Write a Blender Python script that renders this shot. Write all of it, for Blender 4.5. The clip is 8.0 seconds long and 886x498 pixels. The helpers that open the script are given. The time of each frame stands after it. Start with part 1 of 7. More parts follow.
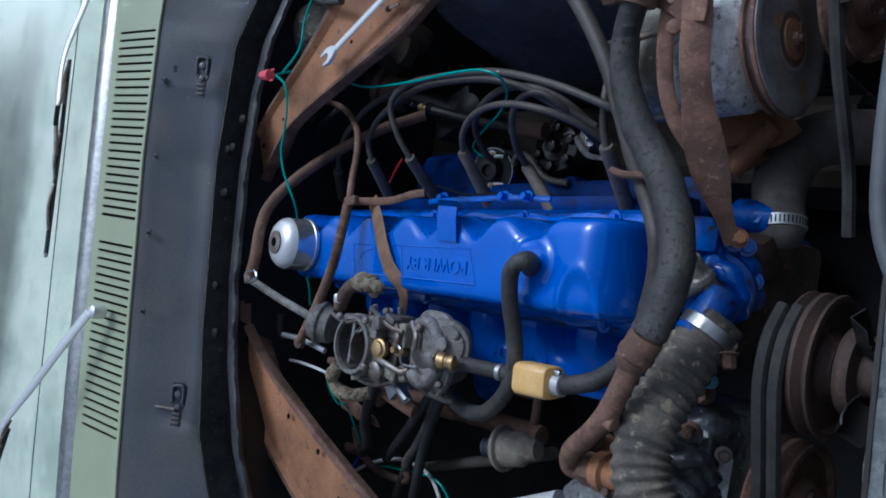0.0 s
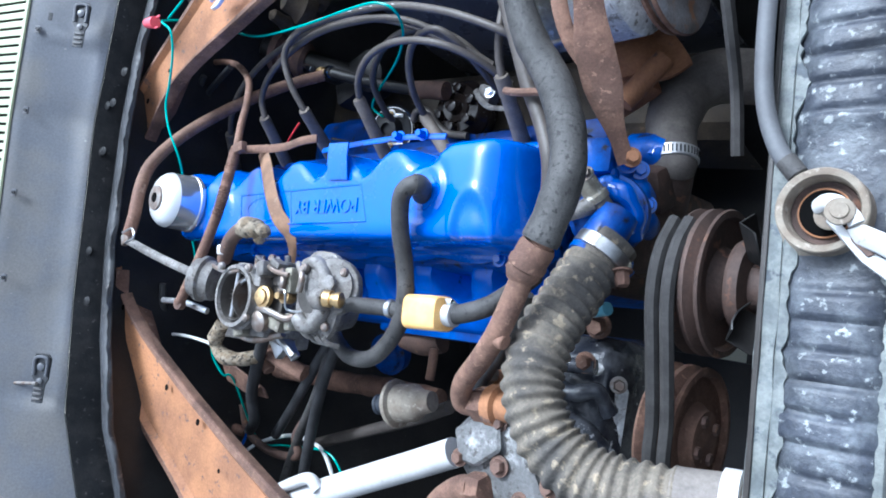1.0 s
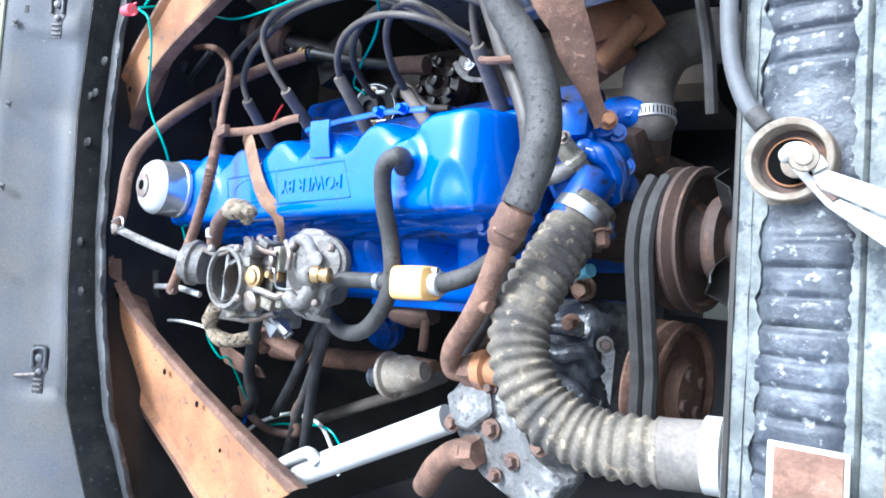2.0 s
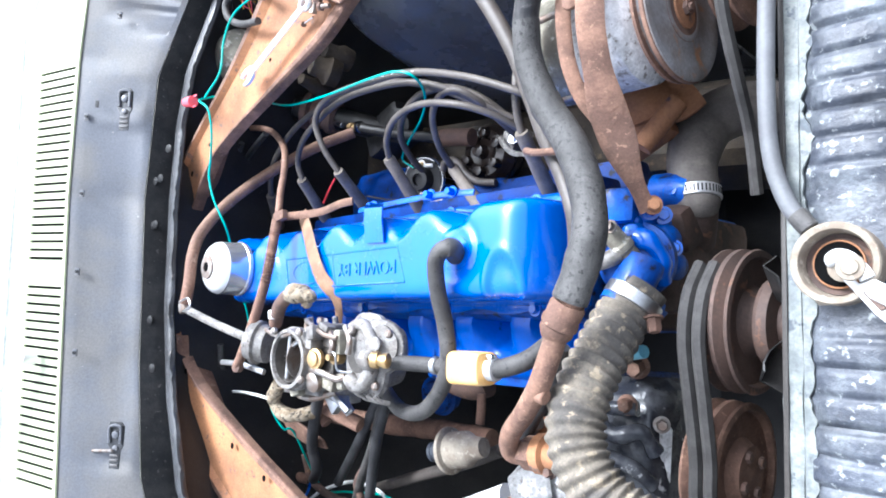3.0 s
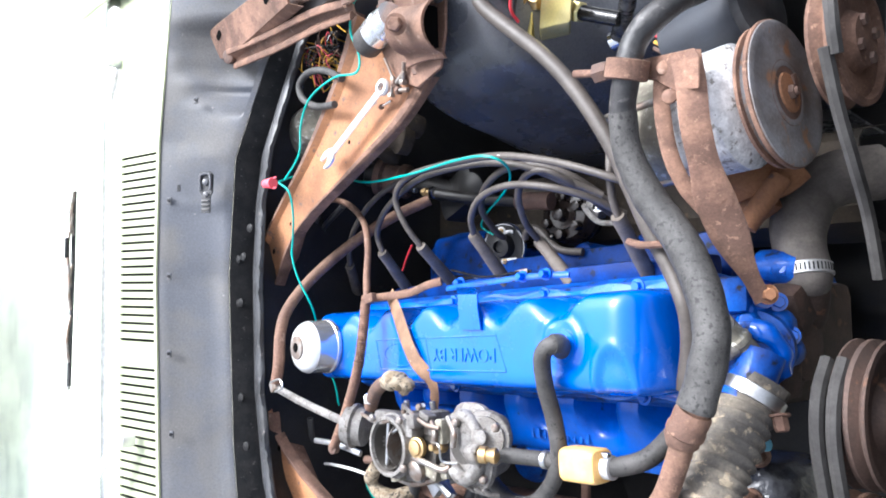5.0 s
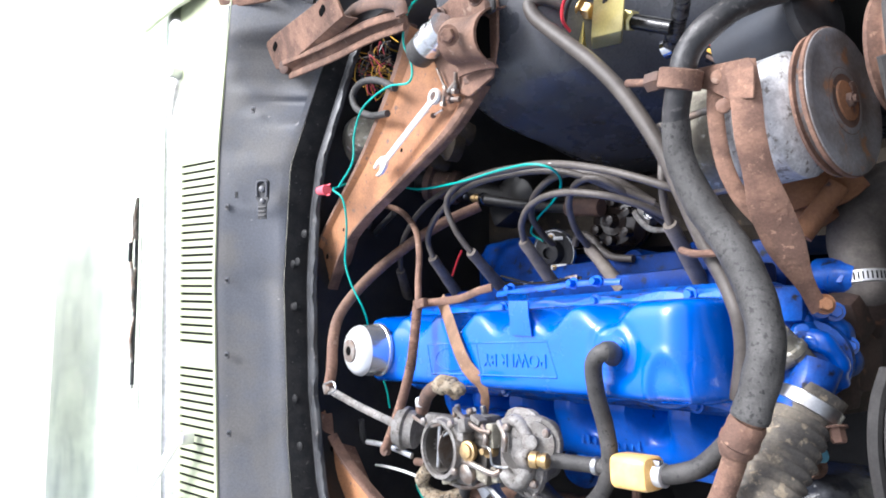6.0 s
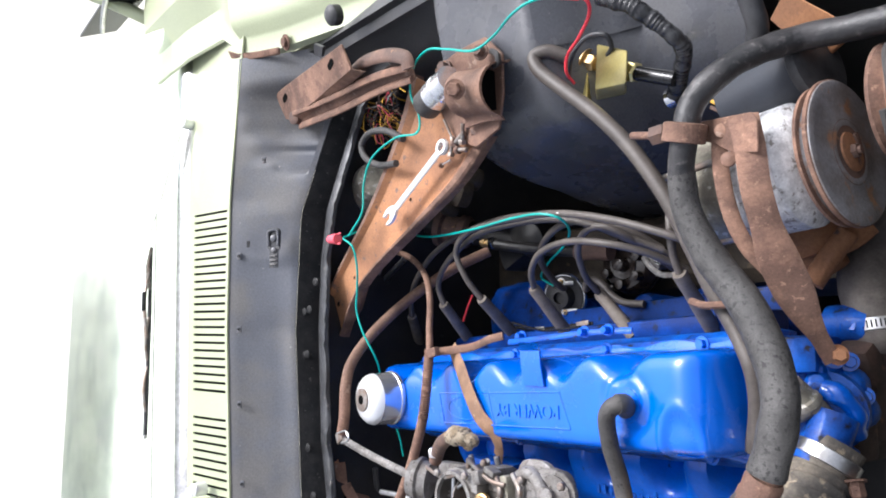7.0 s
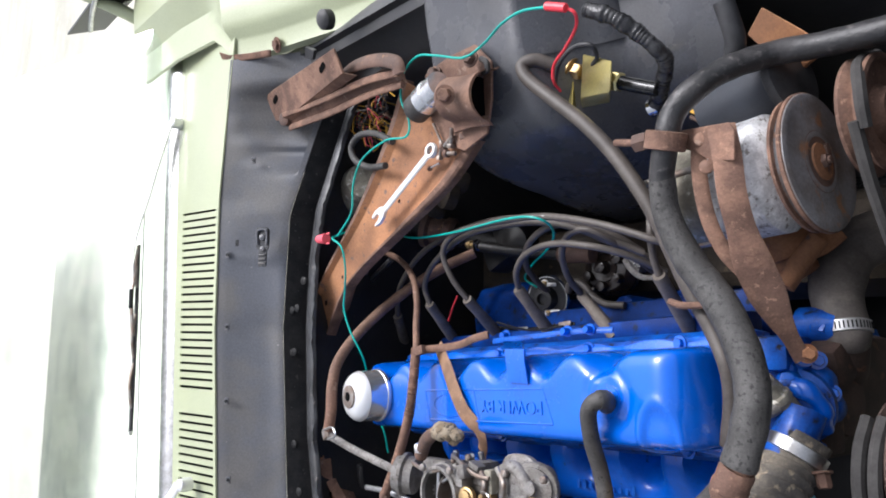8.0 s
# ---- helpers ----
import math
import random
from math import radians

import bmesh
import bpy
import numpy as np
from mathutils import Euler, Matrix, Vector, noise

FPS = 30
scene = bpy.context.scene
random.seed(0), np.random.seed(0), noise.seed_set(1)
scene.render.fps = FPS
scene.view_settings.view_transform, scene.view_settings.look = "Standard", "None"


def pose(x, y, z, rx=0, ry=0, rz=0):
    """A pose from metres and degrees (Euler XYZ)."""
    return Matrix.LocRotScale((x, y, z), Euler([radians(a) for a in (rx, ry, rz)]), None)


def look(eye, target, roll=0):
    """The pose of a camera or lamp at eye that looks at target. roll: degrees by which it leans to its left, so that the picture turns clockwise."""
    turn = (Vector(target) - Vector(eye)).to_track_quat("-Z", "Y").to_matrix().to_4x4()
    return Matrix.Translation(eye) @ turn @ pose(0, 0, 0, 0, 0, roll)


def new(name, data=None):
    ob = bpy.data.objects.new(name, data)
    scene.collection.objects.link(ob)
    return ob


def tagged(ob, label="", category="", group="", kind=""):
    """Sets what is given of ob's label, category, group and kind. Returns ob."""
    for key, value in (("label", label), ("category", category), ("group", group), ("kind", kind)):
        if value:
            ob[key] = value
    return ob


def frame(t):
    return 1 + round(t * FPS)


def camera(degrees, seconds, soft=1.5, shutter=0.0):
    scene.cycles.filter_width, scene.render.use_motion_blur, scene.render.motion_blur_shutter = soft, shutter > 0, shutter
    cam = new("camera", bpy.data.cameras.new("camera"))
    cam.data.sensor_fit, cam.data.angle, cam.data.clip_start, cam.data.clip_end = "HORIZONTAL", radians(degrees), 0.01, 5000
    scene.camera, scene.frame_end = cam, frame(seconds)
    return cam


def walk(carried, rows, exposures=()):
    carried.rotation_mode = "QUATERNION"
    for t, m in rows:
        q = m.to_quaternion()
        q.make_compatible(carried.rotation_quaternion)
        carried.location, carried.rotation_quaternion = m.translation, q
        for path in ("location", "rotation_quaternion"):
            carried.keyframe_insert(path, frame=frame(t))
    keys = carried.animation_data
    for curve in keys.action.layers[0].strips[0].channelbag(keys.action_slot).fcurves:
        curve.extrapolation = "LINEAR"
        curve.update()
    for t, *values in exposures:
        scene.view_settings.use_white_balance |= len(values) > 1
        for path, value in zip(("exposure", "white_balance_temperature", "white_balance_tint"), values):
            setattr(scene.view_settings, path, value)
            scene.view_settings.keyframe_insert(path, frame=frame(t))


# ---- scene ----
cam = camera(63.7, 8.0, soft=1.8)
PATH = [
    (0, (0.681, 0.01, 1.518), (-0.859, -0.006, 0.242), -82.6),
    (0.2, (0.693, -0.027, 1.48), (-0.887, -0.051, 0.254), -79.9),
    (0.5, (0.675, -0.043, 1.477), (-0.807, 0.027, 0.135), -80.1),
    (0.7, (0.674, -0.067, 1.476), (-0.767, 0.053, 0.094), -79.3),
    (1, (0.676, -0.095, 1.455), (-0.713, 0.014, 0.02), -78.7),
    (1.2, (0.674, -0.106, 1.453), (-0.695, -0.025, -0.002), -79.1),
    (2.3, (0.697, -0.102, 1.453), (-0.687, -0.039, 0.01), -83.6),
    (2.5, (0.696, -0.093, 1.453), (-0.692, -0.018, 0.015), -83.5),
    (2.7, (0.696, -0.065, 1.46), (-0.714, 0.019, 0.043), -84.3),
    (3, (0.707, -0.046, 1.478), (-0.77, 0.082, 0.136), -83.5),
    (3.2, (0.705, -0.027, 1.481), (-0.775, 0.105, 0.142), -83.9),
    (3.5, (0.701, -0.017, 1.49), (-0.803, 0.13, 0.18), -83.6),
    (3.7, (0.693, -0.005, 1.505), (-0.83, 0.186, 0.223), -83.1),
    (4, (0.685, -0.011, 1.513), (-0.831, 0.154, 0.219), -83.8),
    (4.2, (0.672, 0.021, 1.514), (-0.869, 0.114, 0.243), -87.2),
    (4.5, (0.663, 0.041, 1.531), (-0.887, 0.209, 0.277), -86.4),
    (4.7, (0.664, 0.045, 1.525), (-0.883, 0.204, 0.267), -86.5),
    (5.8, (0.675, 0.039, 1.538), (-0.948, 0.195, 0.379), -86.3),
    (6, (0.675, 0.048, 1.542), (-0.959, 0.209, 0.4), -86.2),
    (6.2, (0.676, 0.048, 1.543), (-0.978, 0.224, 0.432), -85.9),
    (6.5, (0.674, 0.058, 1.552), (-0.975, 0.263, 0.438), -85.8),
    (6.7, (0.674, 0.062, 1.551), (-0.97, 0.29, 0.434), -85.6),
    (7, (0.682, 0.072, 1.545), (-0.962, 0.321, 0.434), -85.6),
    (7.2, (0.689, 0.082, 1.554), (-0.95, 0.337, 0.437), -85.9),
    (7.5, (0.699, 0.093, 1.56), (-0.941, 0.349, 0.444), -86.1),
    (7.7, (0.701, 0.09, 1.561), (-0.944, 0.355, 0.455), -85.4),
    (8, (0.698, 0.065, 1.569), (-0.914, 0.323, 0.413), -84.6),
]
walk(cam, [(t, look(eye, target, roll)) for t, eye, target, roll in PATH],
     exposures=[(0.0, -0.75, 5000, 5), (0.2, -0.5, 5000, 5), (0.5, 0.14, 5050, 5), (1.0, 1.16, 5150, 5), (1.3, 1.44, 5250, 5), (2.3, 1.82, 5350, 6), (3.0, 1.95, 5600, 8), (3.5, 1.95, 5700, 8), (4.5, 1.81, 5850, 9), (6.0, 1.40, 5950, 11), (7.0, 1.08, 6050, 12), (7.5, 0.9, 6050, 12), (8.0, 0.66, 6050, 12)])

# ---- light: hazy open sky, soft sun from behind over the fender ----
SUN_EL, SUN_AZ = 59.0, 112.0
world = bpy.data.worlds.new("sky")
scene.world = world
world.use_nodes = True
wn = world.node_tree.nodes
sky = wn.new("ShaderNodeTexSky")
sky.sky_type, sky.sun_disc = "NISHITA", False
sky.sun_elevation, sky.sun_rotation = radians(SUN_EL), radians(90 - SUN_AZ)
sky.dust_density, sky.air_density, sky.ozone_density = 7.0, 0.7, 0.6
wn["Background"].inputs["Strength"].default_value = 0.15
haze = wn.new("ShaderNodeHueSaturation")
haze.inputs["Saturation"].default_value = 0.35
world.node_tree.links.new(sky.outputs[0], haze.inputs["Color"])
world.node_tree.links.new(haze.outputs[0], wn["Background"].inputs["Color"])
sun_data = bpy.data.lights.new("sun", "SUN")
sun_data.energy, sun_data.angle, sun_data.color = 1.35, radians(16), (1.0, 0.97, 0.93)
sun_ob = new("sun", sun_data)
sd = Vector((math.cos(radians(SUN_EL)) * math.cos(radians(SUN_AZ)), math.cos(radians(SUN_EL)) * math.sin(radians(SUN_AZ)), math.sin(radians(SUN_EL))))
sun_ob.matrix_world = look(sd * 20, (0, 0, 0))


# ---- materials ----
def mat(name, base, rough=0.5, metal=0.0, second=None, third=None, scale=20.0, amount=0.5, cover=0.5, spots=120.0,
        bump=0.15, bump_scale=200.0, coat=0.0, rough2=None, third_at=0.62, transmission=0.0, spec=0.5, metal2=None, tone=0.16, coat_rough=0.12):
    """A worn surface: base colour, a second colour in large patches, a third in small specks, grain as relief."""
    m = bpy.data.materials.new(name)
    m.use_nodes = True
    nt = m.node_tree
    n, l = nt.nodes, nt.links
    b = n["Principled BSDF"]
    tc = n.new("ShaderNodeTexCoord")
    vec = tc.outputs["Object"]

    def tex(sc, detail=6.0, rg=0.6):
        t = n.new("ShaderNodeTexNoise")
        t.inputs["Scale"].default_value, t.inputs["Detail"].default_value, t.inputs["Roughness"].default_value = sc, detail, rg
        l.new(vec, t.inputs["Vector"])
        return t.outputs["Fac"]

    def ramp(src, a, z):
        r = n.new("ShaderNodeMapRange")
        r.inputs["From Min"].default_value, r.inputs["From Max"].default_value = a, z
        r.interpolation_type = "SMOOTHSTEP"
        l.new(src, r.inputs["Value"])
        return r.outputs[0]

    def mix(fac, c1, c2):
        x = n.new("ShaderNodeMix")
        x.data_type = "RGBA"
        l.new(fac, x.inputs[0])
        for sock, c in ((x.inputs[6], c1), (x.inputs[7], c2)):
            if isinstance(c, tuple):
                sock.default_value = (*c, 1)
            else:
                l.new(c, sock)
        return x.outputs[2]

    second = second or tuple(c * 0.75 for c in base)
    patch = ramp(tex(scale), cover - 0.12, cover + 0.12)
    am = n.new("ShaderNodeMath")
    am.operation = "MULTIPLY"
    am.inputs[1].default_value = amount
    l.new(patch, am.inputs[0])
    col = mix(am.outputs[0], base, second)
    if third:
        col = mix(ramp(tex(spots, 4.0), third_at - 0.05, third_at + 0.05), col, third)
    # broad unevenness and fine grain over everything
    for src, lo, hi in ((tex(scale * 0.31, 3.0), 1 - tone, 1 + tone), (tex(max(spots * 2.7, 300.0), 3.0), 1 - tone * 0.5, 1 + tone * 0.5)):
        v = n.new("ShaderNodeMapRange")
        v.inputs["From Min"].default_value, v.inputs["From Max"].default_value = 0.3, 0.7
        v.inputs["To Min"].default_value, v.inputs["To Max"].default_value = lo, hi
        l.new(src, v.inputs["Value"])
        hs = n.new("ShaderNodeHueSaturation")
        l.new(v.outputs[0], hs.inputs["Value"])
        l.new(col, hs.inputs["Color"])
        col = hs.outputs["Color"]
    l.new(col, b.inputs["Base Color"])
    rr = n.new("ShaderNodeMapRange")
    rr.inputs["To Min"].default_value, rr.inputs["To Max"].default_value = rough, rough if rough2 is None else rough2
    l.new(am.outputs[0], rr.inputs["Value"])
    l.new(rr.outputs[0], b.inputs["Roughness"])
    b.inputs["Metallic"].default_value = metal
    if metal2 is not None:
        mm = n.new("ShaderNodeMapRange")
        mm.inputs["To Min"].default_value, mm.inputs["To Max"].default_value = metal, metal2
        l.new(am.outputs[0], mm.inputs["Value"])
        l.new(mm.outputs[0], b.inputs["Metallic"])
    b.inputs["Coat Weight"].default_value = coat
    b.inputs["Coat Roughness"].default_value = coat_rough
    b.inputs["Specular IOR Level"].default_value = spec
    b.inputs["Transmission Weight"].default_value = transmission
    if bump:
        bp = n.new("ShaderNodeBump")
        bp.inputs["Strength"].default_value, bp.inputs["Distance"].default_value = bump, 0.002
        l.new(tex(bump_scale, 5.0, 0.65), bp.inputs["Height"])
        l.new(bp.outputs[0], b.inputs["Normal"])
    return m


BLUE = mat("blue_engine_enamel", (0.002, 0.108, 0.58), 0.24, second=(0.002, 0.09, 0.5), scale=14, amount=0.6, bump=0.09, bump_scale=30, coat=1.0, rough2=0.32, tone=0.07, coat_rough=0.03, spec=0.4)
BLUE_LOG = mat("blue_enamel_on_casting", (0.002, 0.1, 0.56), 0.42, second=(0.002, 0.075, 0.43), third=(0.008, 0.03, 0.12), third_at=0.7, scale=18, amount=0.7, spots=60, bump=0.35, bump_scale=50, coat=0.35, tone=0.15, coat_rough=0.15, spec=0.25)
BLUE_CAST = mat("blue_painted_casting", (0.004, 0.095, 0.47), 0.5, second=(0.005, 0.045, 0.26), third=(0.012, 0.014, 0.025), third_at=0.63, scale=30, amount=0.9, spots=60, bump=0.9, bump_scale=70, coat=0.12, tone=0.28, spec=0.3)
RUST = mat("light_rust", (0.205, 0.115, 0.078), 0.85, second=(0.108, 0.06, 0.043), third=(0.25, 0.148, 0.1), scale=30, amount=0.95, spots=150, third_at=0.64, bump=0.8, bump_scale=160, tone=0.34)
RUST_ORANGE = mat("orange_surface_rust", (0.385, 0.178, 0.08), 0.8, second=(0.22, 0.105, 0.055), third=(0.13, 0.085, 0.07), scale=11, amount=0.8, spots=70, third_at=0.65, bump=0.25, bump_scale=200, tone=0.3)
RUST_DARK = mat("dark_rust", (0.145, 0.085, 0.062), 0.8, second=(0.075, 0.05, 0.042), third=(0.25, 0.135, 0.075), scale=25, amount=0.8, spots=90, third_at=0.66, bump=0.4, tone=0.25)
RUST_STEEL = mat("rusty_steel_sheet", (0.2, 0.112, 0.074), 0.72, second=(0.115, 0.06, 0.04), third=(0.25, 0.165, 0.122), scale=22, amount=0.95, spots=70, third_at=0.64, bump=0.5, tone=0.4)
RUBBER = mat("black_rubber", (0.022, 0.022, 0.024), 0.55, second=(0.05, 0.05, 0.052), scale=30, amount=0.8, bump=0.25, bump_scale=300)
RUBBER_OLD = mat("cracked_dusty_rubber", (0.062, 0.058, 0.055), 0.65, second=(0.034, 0.032, 0.031), third=(0.012, 0.012, 0.012), third_at=0.63, scale=38, amount=0.9, spots=200, bump=0.5, bump_scale=220, tone=0.25)
RUBBER_DUST = mat("dust_caked_rubber", (0.14, 0.12, 0.094), 0.9, second=(0.066, 0.06, 0.054), third=(0.25, 0.205, 0.145), third_at=0.61, scale=26, amount=0.95, spots=80, bump=0.9, bump_scale=120, tone=0.42)
LEADS = mat("grey_ignition_lead", (0.066, 0.056, 0.049), 0.5, second=(0.095, 0.082, 0.072), scale=60, amount=0.6, bump=0.15, tone=0.22, spec=0.4)
BLACK_SATIN = mat("satin_black_paint", (0.036, 0.0365, 0.039), 0.28, second=(0.05, 0.048, 0.047), third=(0.13, 0.125, 0.12), third_at=0.74, scale=9, amount=0.7, spots=130, bump=0.35, bump_scale=28, rough2=0.46, tone=0.28)
BLACK_DEEP = mat("oily_black_steel", (0.024, 0.0225, 0.022), 0.38, second=(0.04, 0.036, 0.033), third=(0.065, 0.056, 0.05), third_at=0.68, scale=11, amount=0.85, spots=40, bump=0.5, bump_scale=60, tone=0.35)
COWL_BLACK = mat("faded_black_cowl_paint", (0.089, 0.094, 0.11), 0.34, second=(0.113, 0.107, 0.102), third=(0.2, 0.195, 0.19), third_at=0.725, scale=7, amount=0.9, spots=75, bump=0.22, bump_scale=45, rough2=0.48, tone=0.32)
GREEN = mat("pale_green_car_paint", (0.405, 0.44, 0.278), 0.35, second=(0.365, 0.395, 0.255), third=(0.3, 0.29, 0.19), third_at=0.77, scale=6, amount=0.6, spots=70, bump=0.04, coat=0.4, tone=0.1)
ALU = mat("dull_cast_aluminium", (0.2, 0.19, 0.18), 0.58, 0.12, second=(0.12, 0.108, 0.096), third=(0.055, 0.046, 0.038), third_at=0.63, scale=70, amount=0.9, spots=150, bump=0.8, bump_scale=150, tone=0.4)
ALU_WHITE = mat("white_corroded_aluminium", (0.56, 0.56, 0.56), 0.75, 0.05, second=(0.82, 0.82, 0.82), third=(0.27, 0.25, 0.23), third_at=0.6, scale=55, amount=0.95, spots=120, bump=0.9, bump_scale=150, tone=0.28)
ALU_DIRT = mat("grimy_cast_aluminium", (0.30, 0.28, 0.22), 0.75, 0.3, second=(0.16, 0.14, 0.11), third=(0.5, 0.48, 0.42), third_at=0.6, scale=45, amount=0.9, spots=80, bump=0.7, bump_scale=150)
CRACKED_DARK = mat("greasy_black_hose_rubber", (0.02, 0.02, 0.021), 0.45, second=(0.045, 0.042, 0.042), third=(0.095, 0.088, 0.085), third_at=0.63, scale=30, amount=0.85, spots=70, bump=0.9, bump_scale=70, tone=0.35)
# engine blue darkened for the shade under the leads, with near-black grime specks
ENAMEL_SHADED = mat("grimy_shaded_blue_enamel", (0.001, 0.032, 0.19), 0.5, second=(0.001, 0.016, 0.1), third=(0.008, 0.01, 0.018), third_at=0.62, scale=24, amount=0.9, spots=50, bump=0.6, bump_scale=50, coat=0.03, tone=0.3, coat_rough=0.25, spec=0.12)
BOOT = mat("grey_plug_boot_rubber", (0.15, 0.128, 0.108), 0.65, second=(0.1, 0.086, 0.074), scale=50, amount=0.7, bump=0.3, bump_scale=160, tone=0.22, spec=0.2)
# near-black base; on the tray and steering box it stands in for shade
NEAR_BLACK = mat("near_black_steel", (0.0125, 0.0122, 0.0125), 0.48, second=(0.023, 0.021, 0.02), third=(0.04, 0.037, 0.034), third_at=0.7, scale=14, amount=0.8, spots=60, bump=0.4, bump_scale=50, tone=0.35, spec=0.35)
BROWN_OLIVE = mat("dusty_olive_brown_steel", (0.05, 0.036, 0.022), 0.8, second=(0.02, 0.0155, 0.011), third=(0.085, 0.056, 0.033), third_at=0.66, scale=16, amount=0.9, spots=60, bump=0.4, tone=0.4)
CHROME = mat("bright_chrome", (0.82, 0.82, 0.82), 0.09, 1.0, second=(0.75, 0.75, 0.75), amount=0.4, bump=0.02)
STEEL = mat("zinc_plated_steel", (0.6, 0.6, 0.6), 0.3, 0.95, second=(0.4, 0.39, 0.37), scale=80, amount=0.6, bump=0.1)
CAP_WHITE = mat("satin_bright_plating", (0.85, 0.85, 0.85), 0.22, 0.5, second=(0.8, 0.8, 0.8), amount=0.4, bump=0.02, tone=0.04)
PATCHY = mat("patchy_corroded_casting", (0.13, 0.128, 0.126), 0.6, 0.1, second=(0.62, 0.62, 0.61), third=(0.075, 0.068, 0.062), third_at=0.6, scale=26, cover=0.6, amount=0.95, spots=110, bump=0.9, bump_scale=120, tone=0.3)
DUSTY_STEEL = mat("dusty_tan_steel", (0.27, 0.235, 0.185), 0.8, 0.1, second=(0.18, 0.14, 0.105), third=(0.36, 0.32, 0.26), third_at=0.62, scale=50, amount=0.8, spots=120, bump=0.4)
CRACKED = mat("blotched_perished_rubber", (0.042, 0.040, 0.038), 0.65, second=(0.066, 0.063, 0.060), third=(0.016, 0.015, 0.015), third_at=0.60, scale=34, cover=0.5, amount=0.9, spots=190, bump=0.9, bump_scale=140, tone=0.4)
DUST_DARK = mat("dusty_brown_black_rubber", (0.165, 0.145, 0.128), 0.85, second=(0.095, 0.084, 0.076), scale=26, amount=0.9, bump=0.3, bump_scale=120, tone=0.28)
DUSTY_BELT = mat("dusty_belt_rubber", (0.056, 0.053, 0.051), 0.75, second=(0.036, 0.034, 0.033), scale=40, amount=0.8, bump=0.2, tone=0.25, spec=0.3)
BROWN_STEEL = mat("dusty_brown_steel", (0.085, 0.052, 0.04), 0.75, second=(0.046, 0.031, 0.026), third=(0.16, 0.08, 0.048), third_at=0.64, scale=26, amount=0.85, spots=50, bump=0.4, tone=0.35)
BAND = mat("bright_clamp_band", (0.55, 0.55, 0.56), 0.4, 0.55, second=(0.45, 0.44, 0.42), scale=90, amount=0.6, bump=0.1)
BROWN_STRAP = mat("brown_rusted_strap", (0.25, 0.145, 0.085), 0.8, second=(0.14, 0.08, 0.05), third=(0.3, 0.22, 0.16), third_at=0.68, scale=30, amount=0.85, spots=120, bump=0.3, tone=0.25)
CAP_SIDE = mat("brushed_chrome", (0.8, 0.8, 0.8), 0.2, 0.8, second=(0.6, 0.6, 0.6), scale=40, amount=0.5, bump=0.03, tone=0.08)
VOID = mat("unlit_cavity", (0.004, 0.004, 0.004), 0.95, second=(0.003, 0.003, 0.003), bump=0.0, spec=0.05, tone=0.0)
TOWER_BLACK = mat("glossy_scuffed_black_paint", (0.068, 0.07, 0.078), 0.23, second=(0.088, 0.088, 0.092), third=(0.17, 0.165, 0.16), third_at=0.74, scale=14, amount=0.85, spots=120, bump=0.4, bump_scale=18, tone=0.32, rough2=0.38)
BAY_BLACK = mat("dull_black_bay_paint", (0.026, 0.023, 0.021), 0.45, second=(0.042, 0.037, 0.033), third=(0.1, 0.095, 0.09), third_at=0.73, scale=12, amount=0.8, spots=110, bump=0.4, bump_scale=30, tone=0.3, spec=0.35)
HOSE_PALE = mat("pale_grey_rubber", (0.115, 0.118, 0.125), 0.6, second=(0.085, 0.085, 0.09), scale=30, amount=0.7, bump=0.15)
CARB_BORE = mat("sooty_bore", (0.05, 0.045, 0.04), 0.5, 0.3, second=(0.09, 0.08, 0.07), scale=40, amount=0.7, bump=0.2)
LIP_PAINT = mat("scuffed_grey_lip_paint", (0.042, 0.044, 0.048), 0.4, second=(0.024, 0.024, 0.025), third=(0.11, 0.1, 0.092), third_at=0.66, scale=36, amount=0.85, spots=90, bump=0.6, bump_scale=70, tone=0.35)
FLANGE = mat("grimy_black_flange", (0.010, 0.0105, 0.0115), 0.55, second=(0.02, 0.019, 0.019), third=(0.075, 0.07, 0.066), third_at=0.68, scale=40, amount=0.8, spots=120, bump=0.6, bump_scale=90, tone=0.28, spec=0.18)
STEEL_OLD = mat("dull_steel", (0.3, 0.28, 0.26), 0.5, 0.8, second=(0.2, 0.13, 0.09), scale=60, amount=0.7, bump=0.3)
BRASS = mat("brass", (0.6, 0.42, 0.2), 0.4, 0.9, second=(0.36, 0.25, 0.13), scale=90, amount=0.7, bump=0.2, tone=0.2)
GOLD_ZINC = mat("yellow_zinc_plating", (0.62, 0.52, 0.2), 0.35, 0.85, second=(0.66, 0.58, 0.3), scale=24, amount=0.6, bump=0.06)
AMBER = mat("amber_translucent_plastic", (0.86, 0.52, 0.17), 0.35, second=(0.92, 0.62, 0.27), scale=30, amount=0.6, bump=0.03, transmission=0.12)
RAD_BLACK = mat("chalky_black_radiator_paint", (0.034, 0.039, 0.052), 0.45, second=(0.088, 0.097, 0.11), third=(0.26, 0.278, 0.28), third_at=0.63, scale=46, amount=0.95, cover=0.52, spots=110, bump=0.6, bump_scale=140, tone=0.45)
RAD_EDGE = mat("verdigris_solder", (0.11, 0.122, 0.122), 0.7, second=(0.2, 0.212, 0.2), third=(0.06, 0.07, 0.08), third_at=0.6, scale=48, amount=0.95, spots=60, bump=0.5, tone=0.35)
WHITE_STEEL = mat("white_painted_steel", (0.58, 0.575, 0.57), 0.4, second=(0.48, 0.475, 0.465), third=(0.25, 0.18, 0.14), third_at=0.69, scale=24, amount=0.6, spots=50, bump=0.08, tone=0.1)
TEAL = mat("teal_wire_insulation", (0.0, 0.36, 0.30), 0.35, second=(0.0, 0.3, 0.25), amount=0.4, bump=0.0)
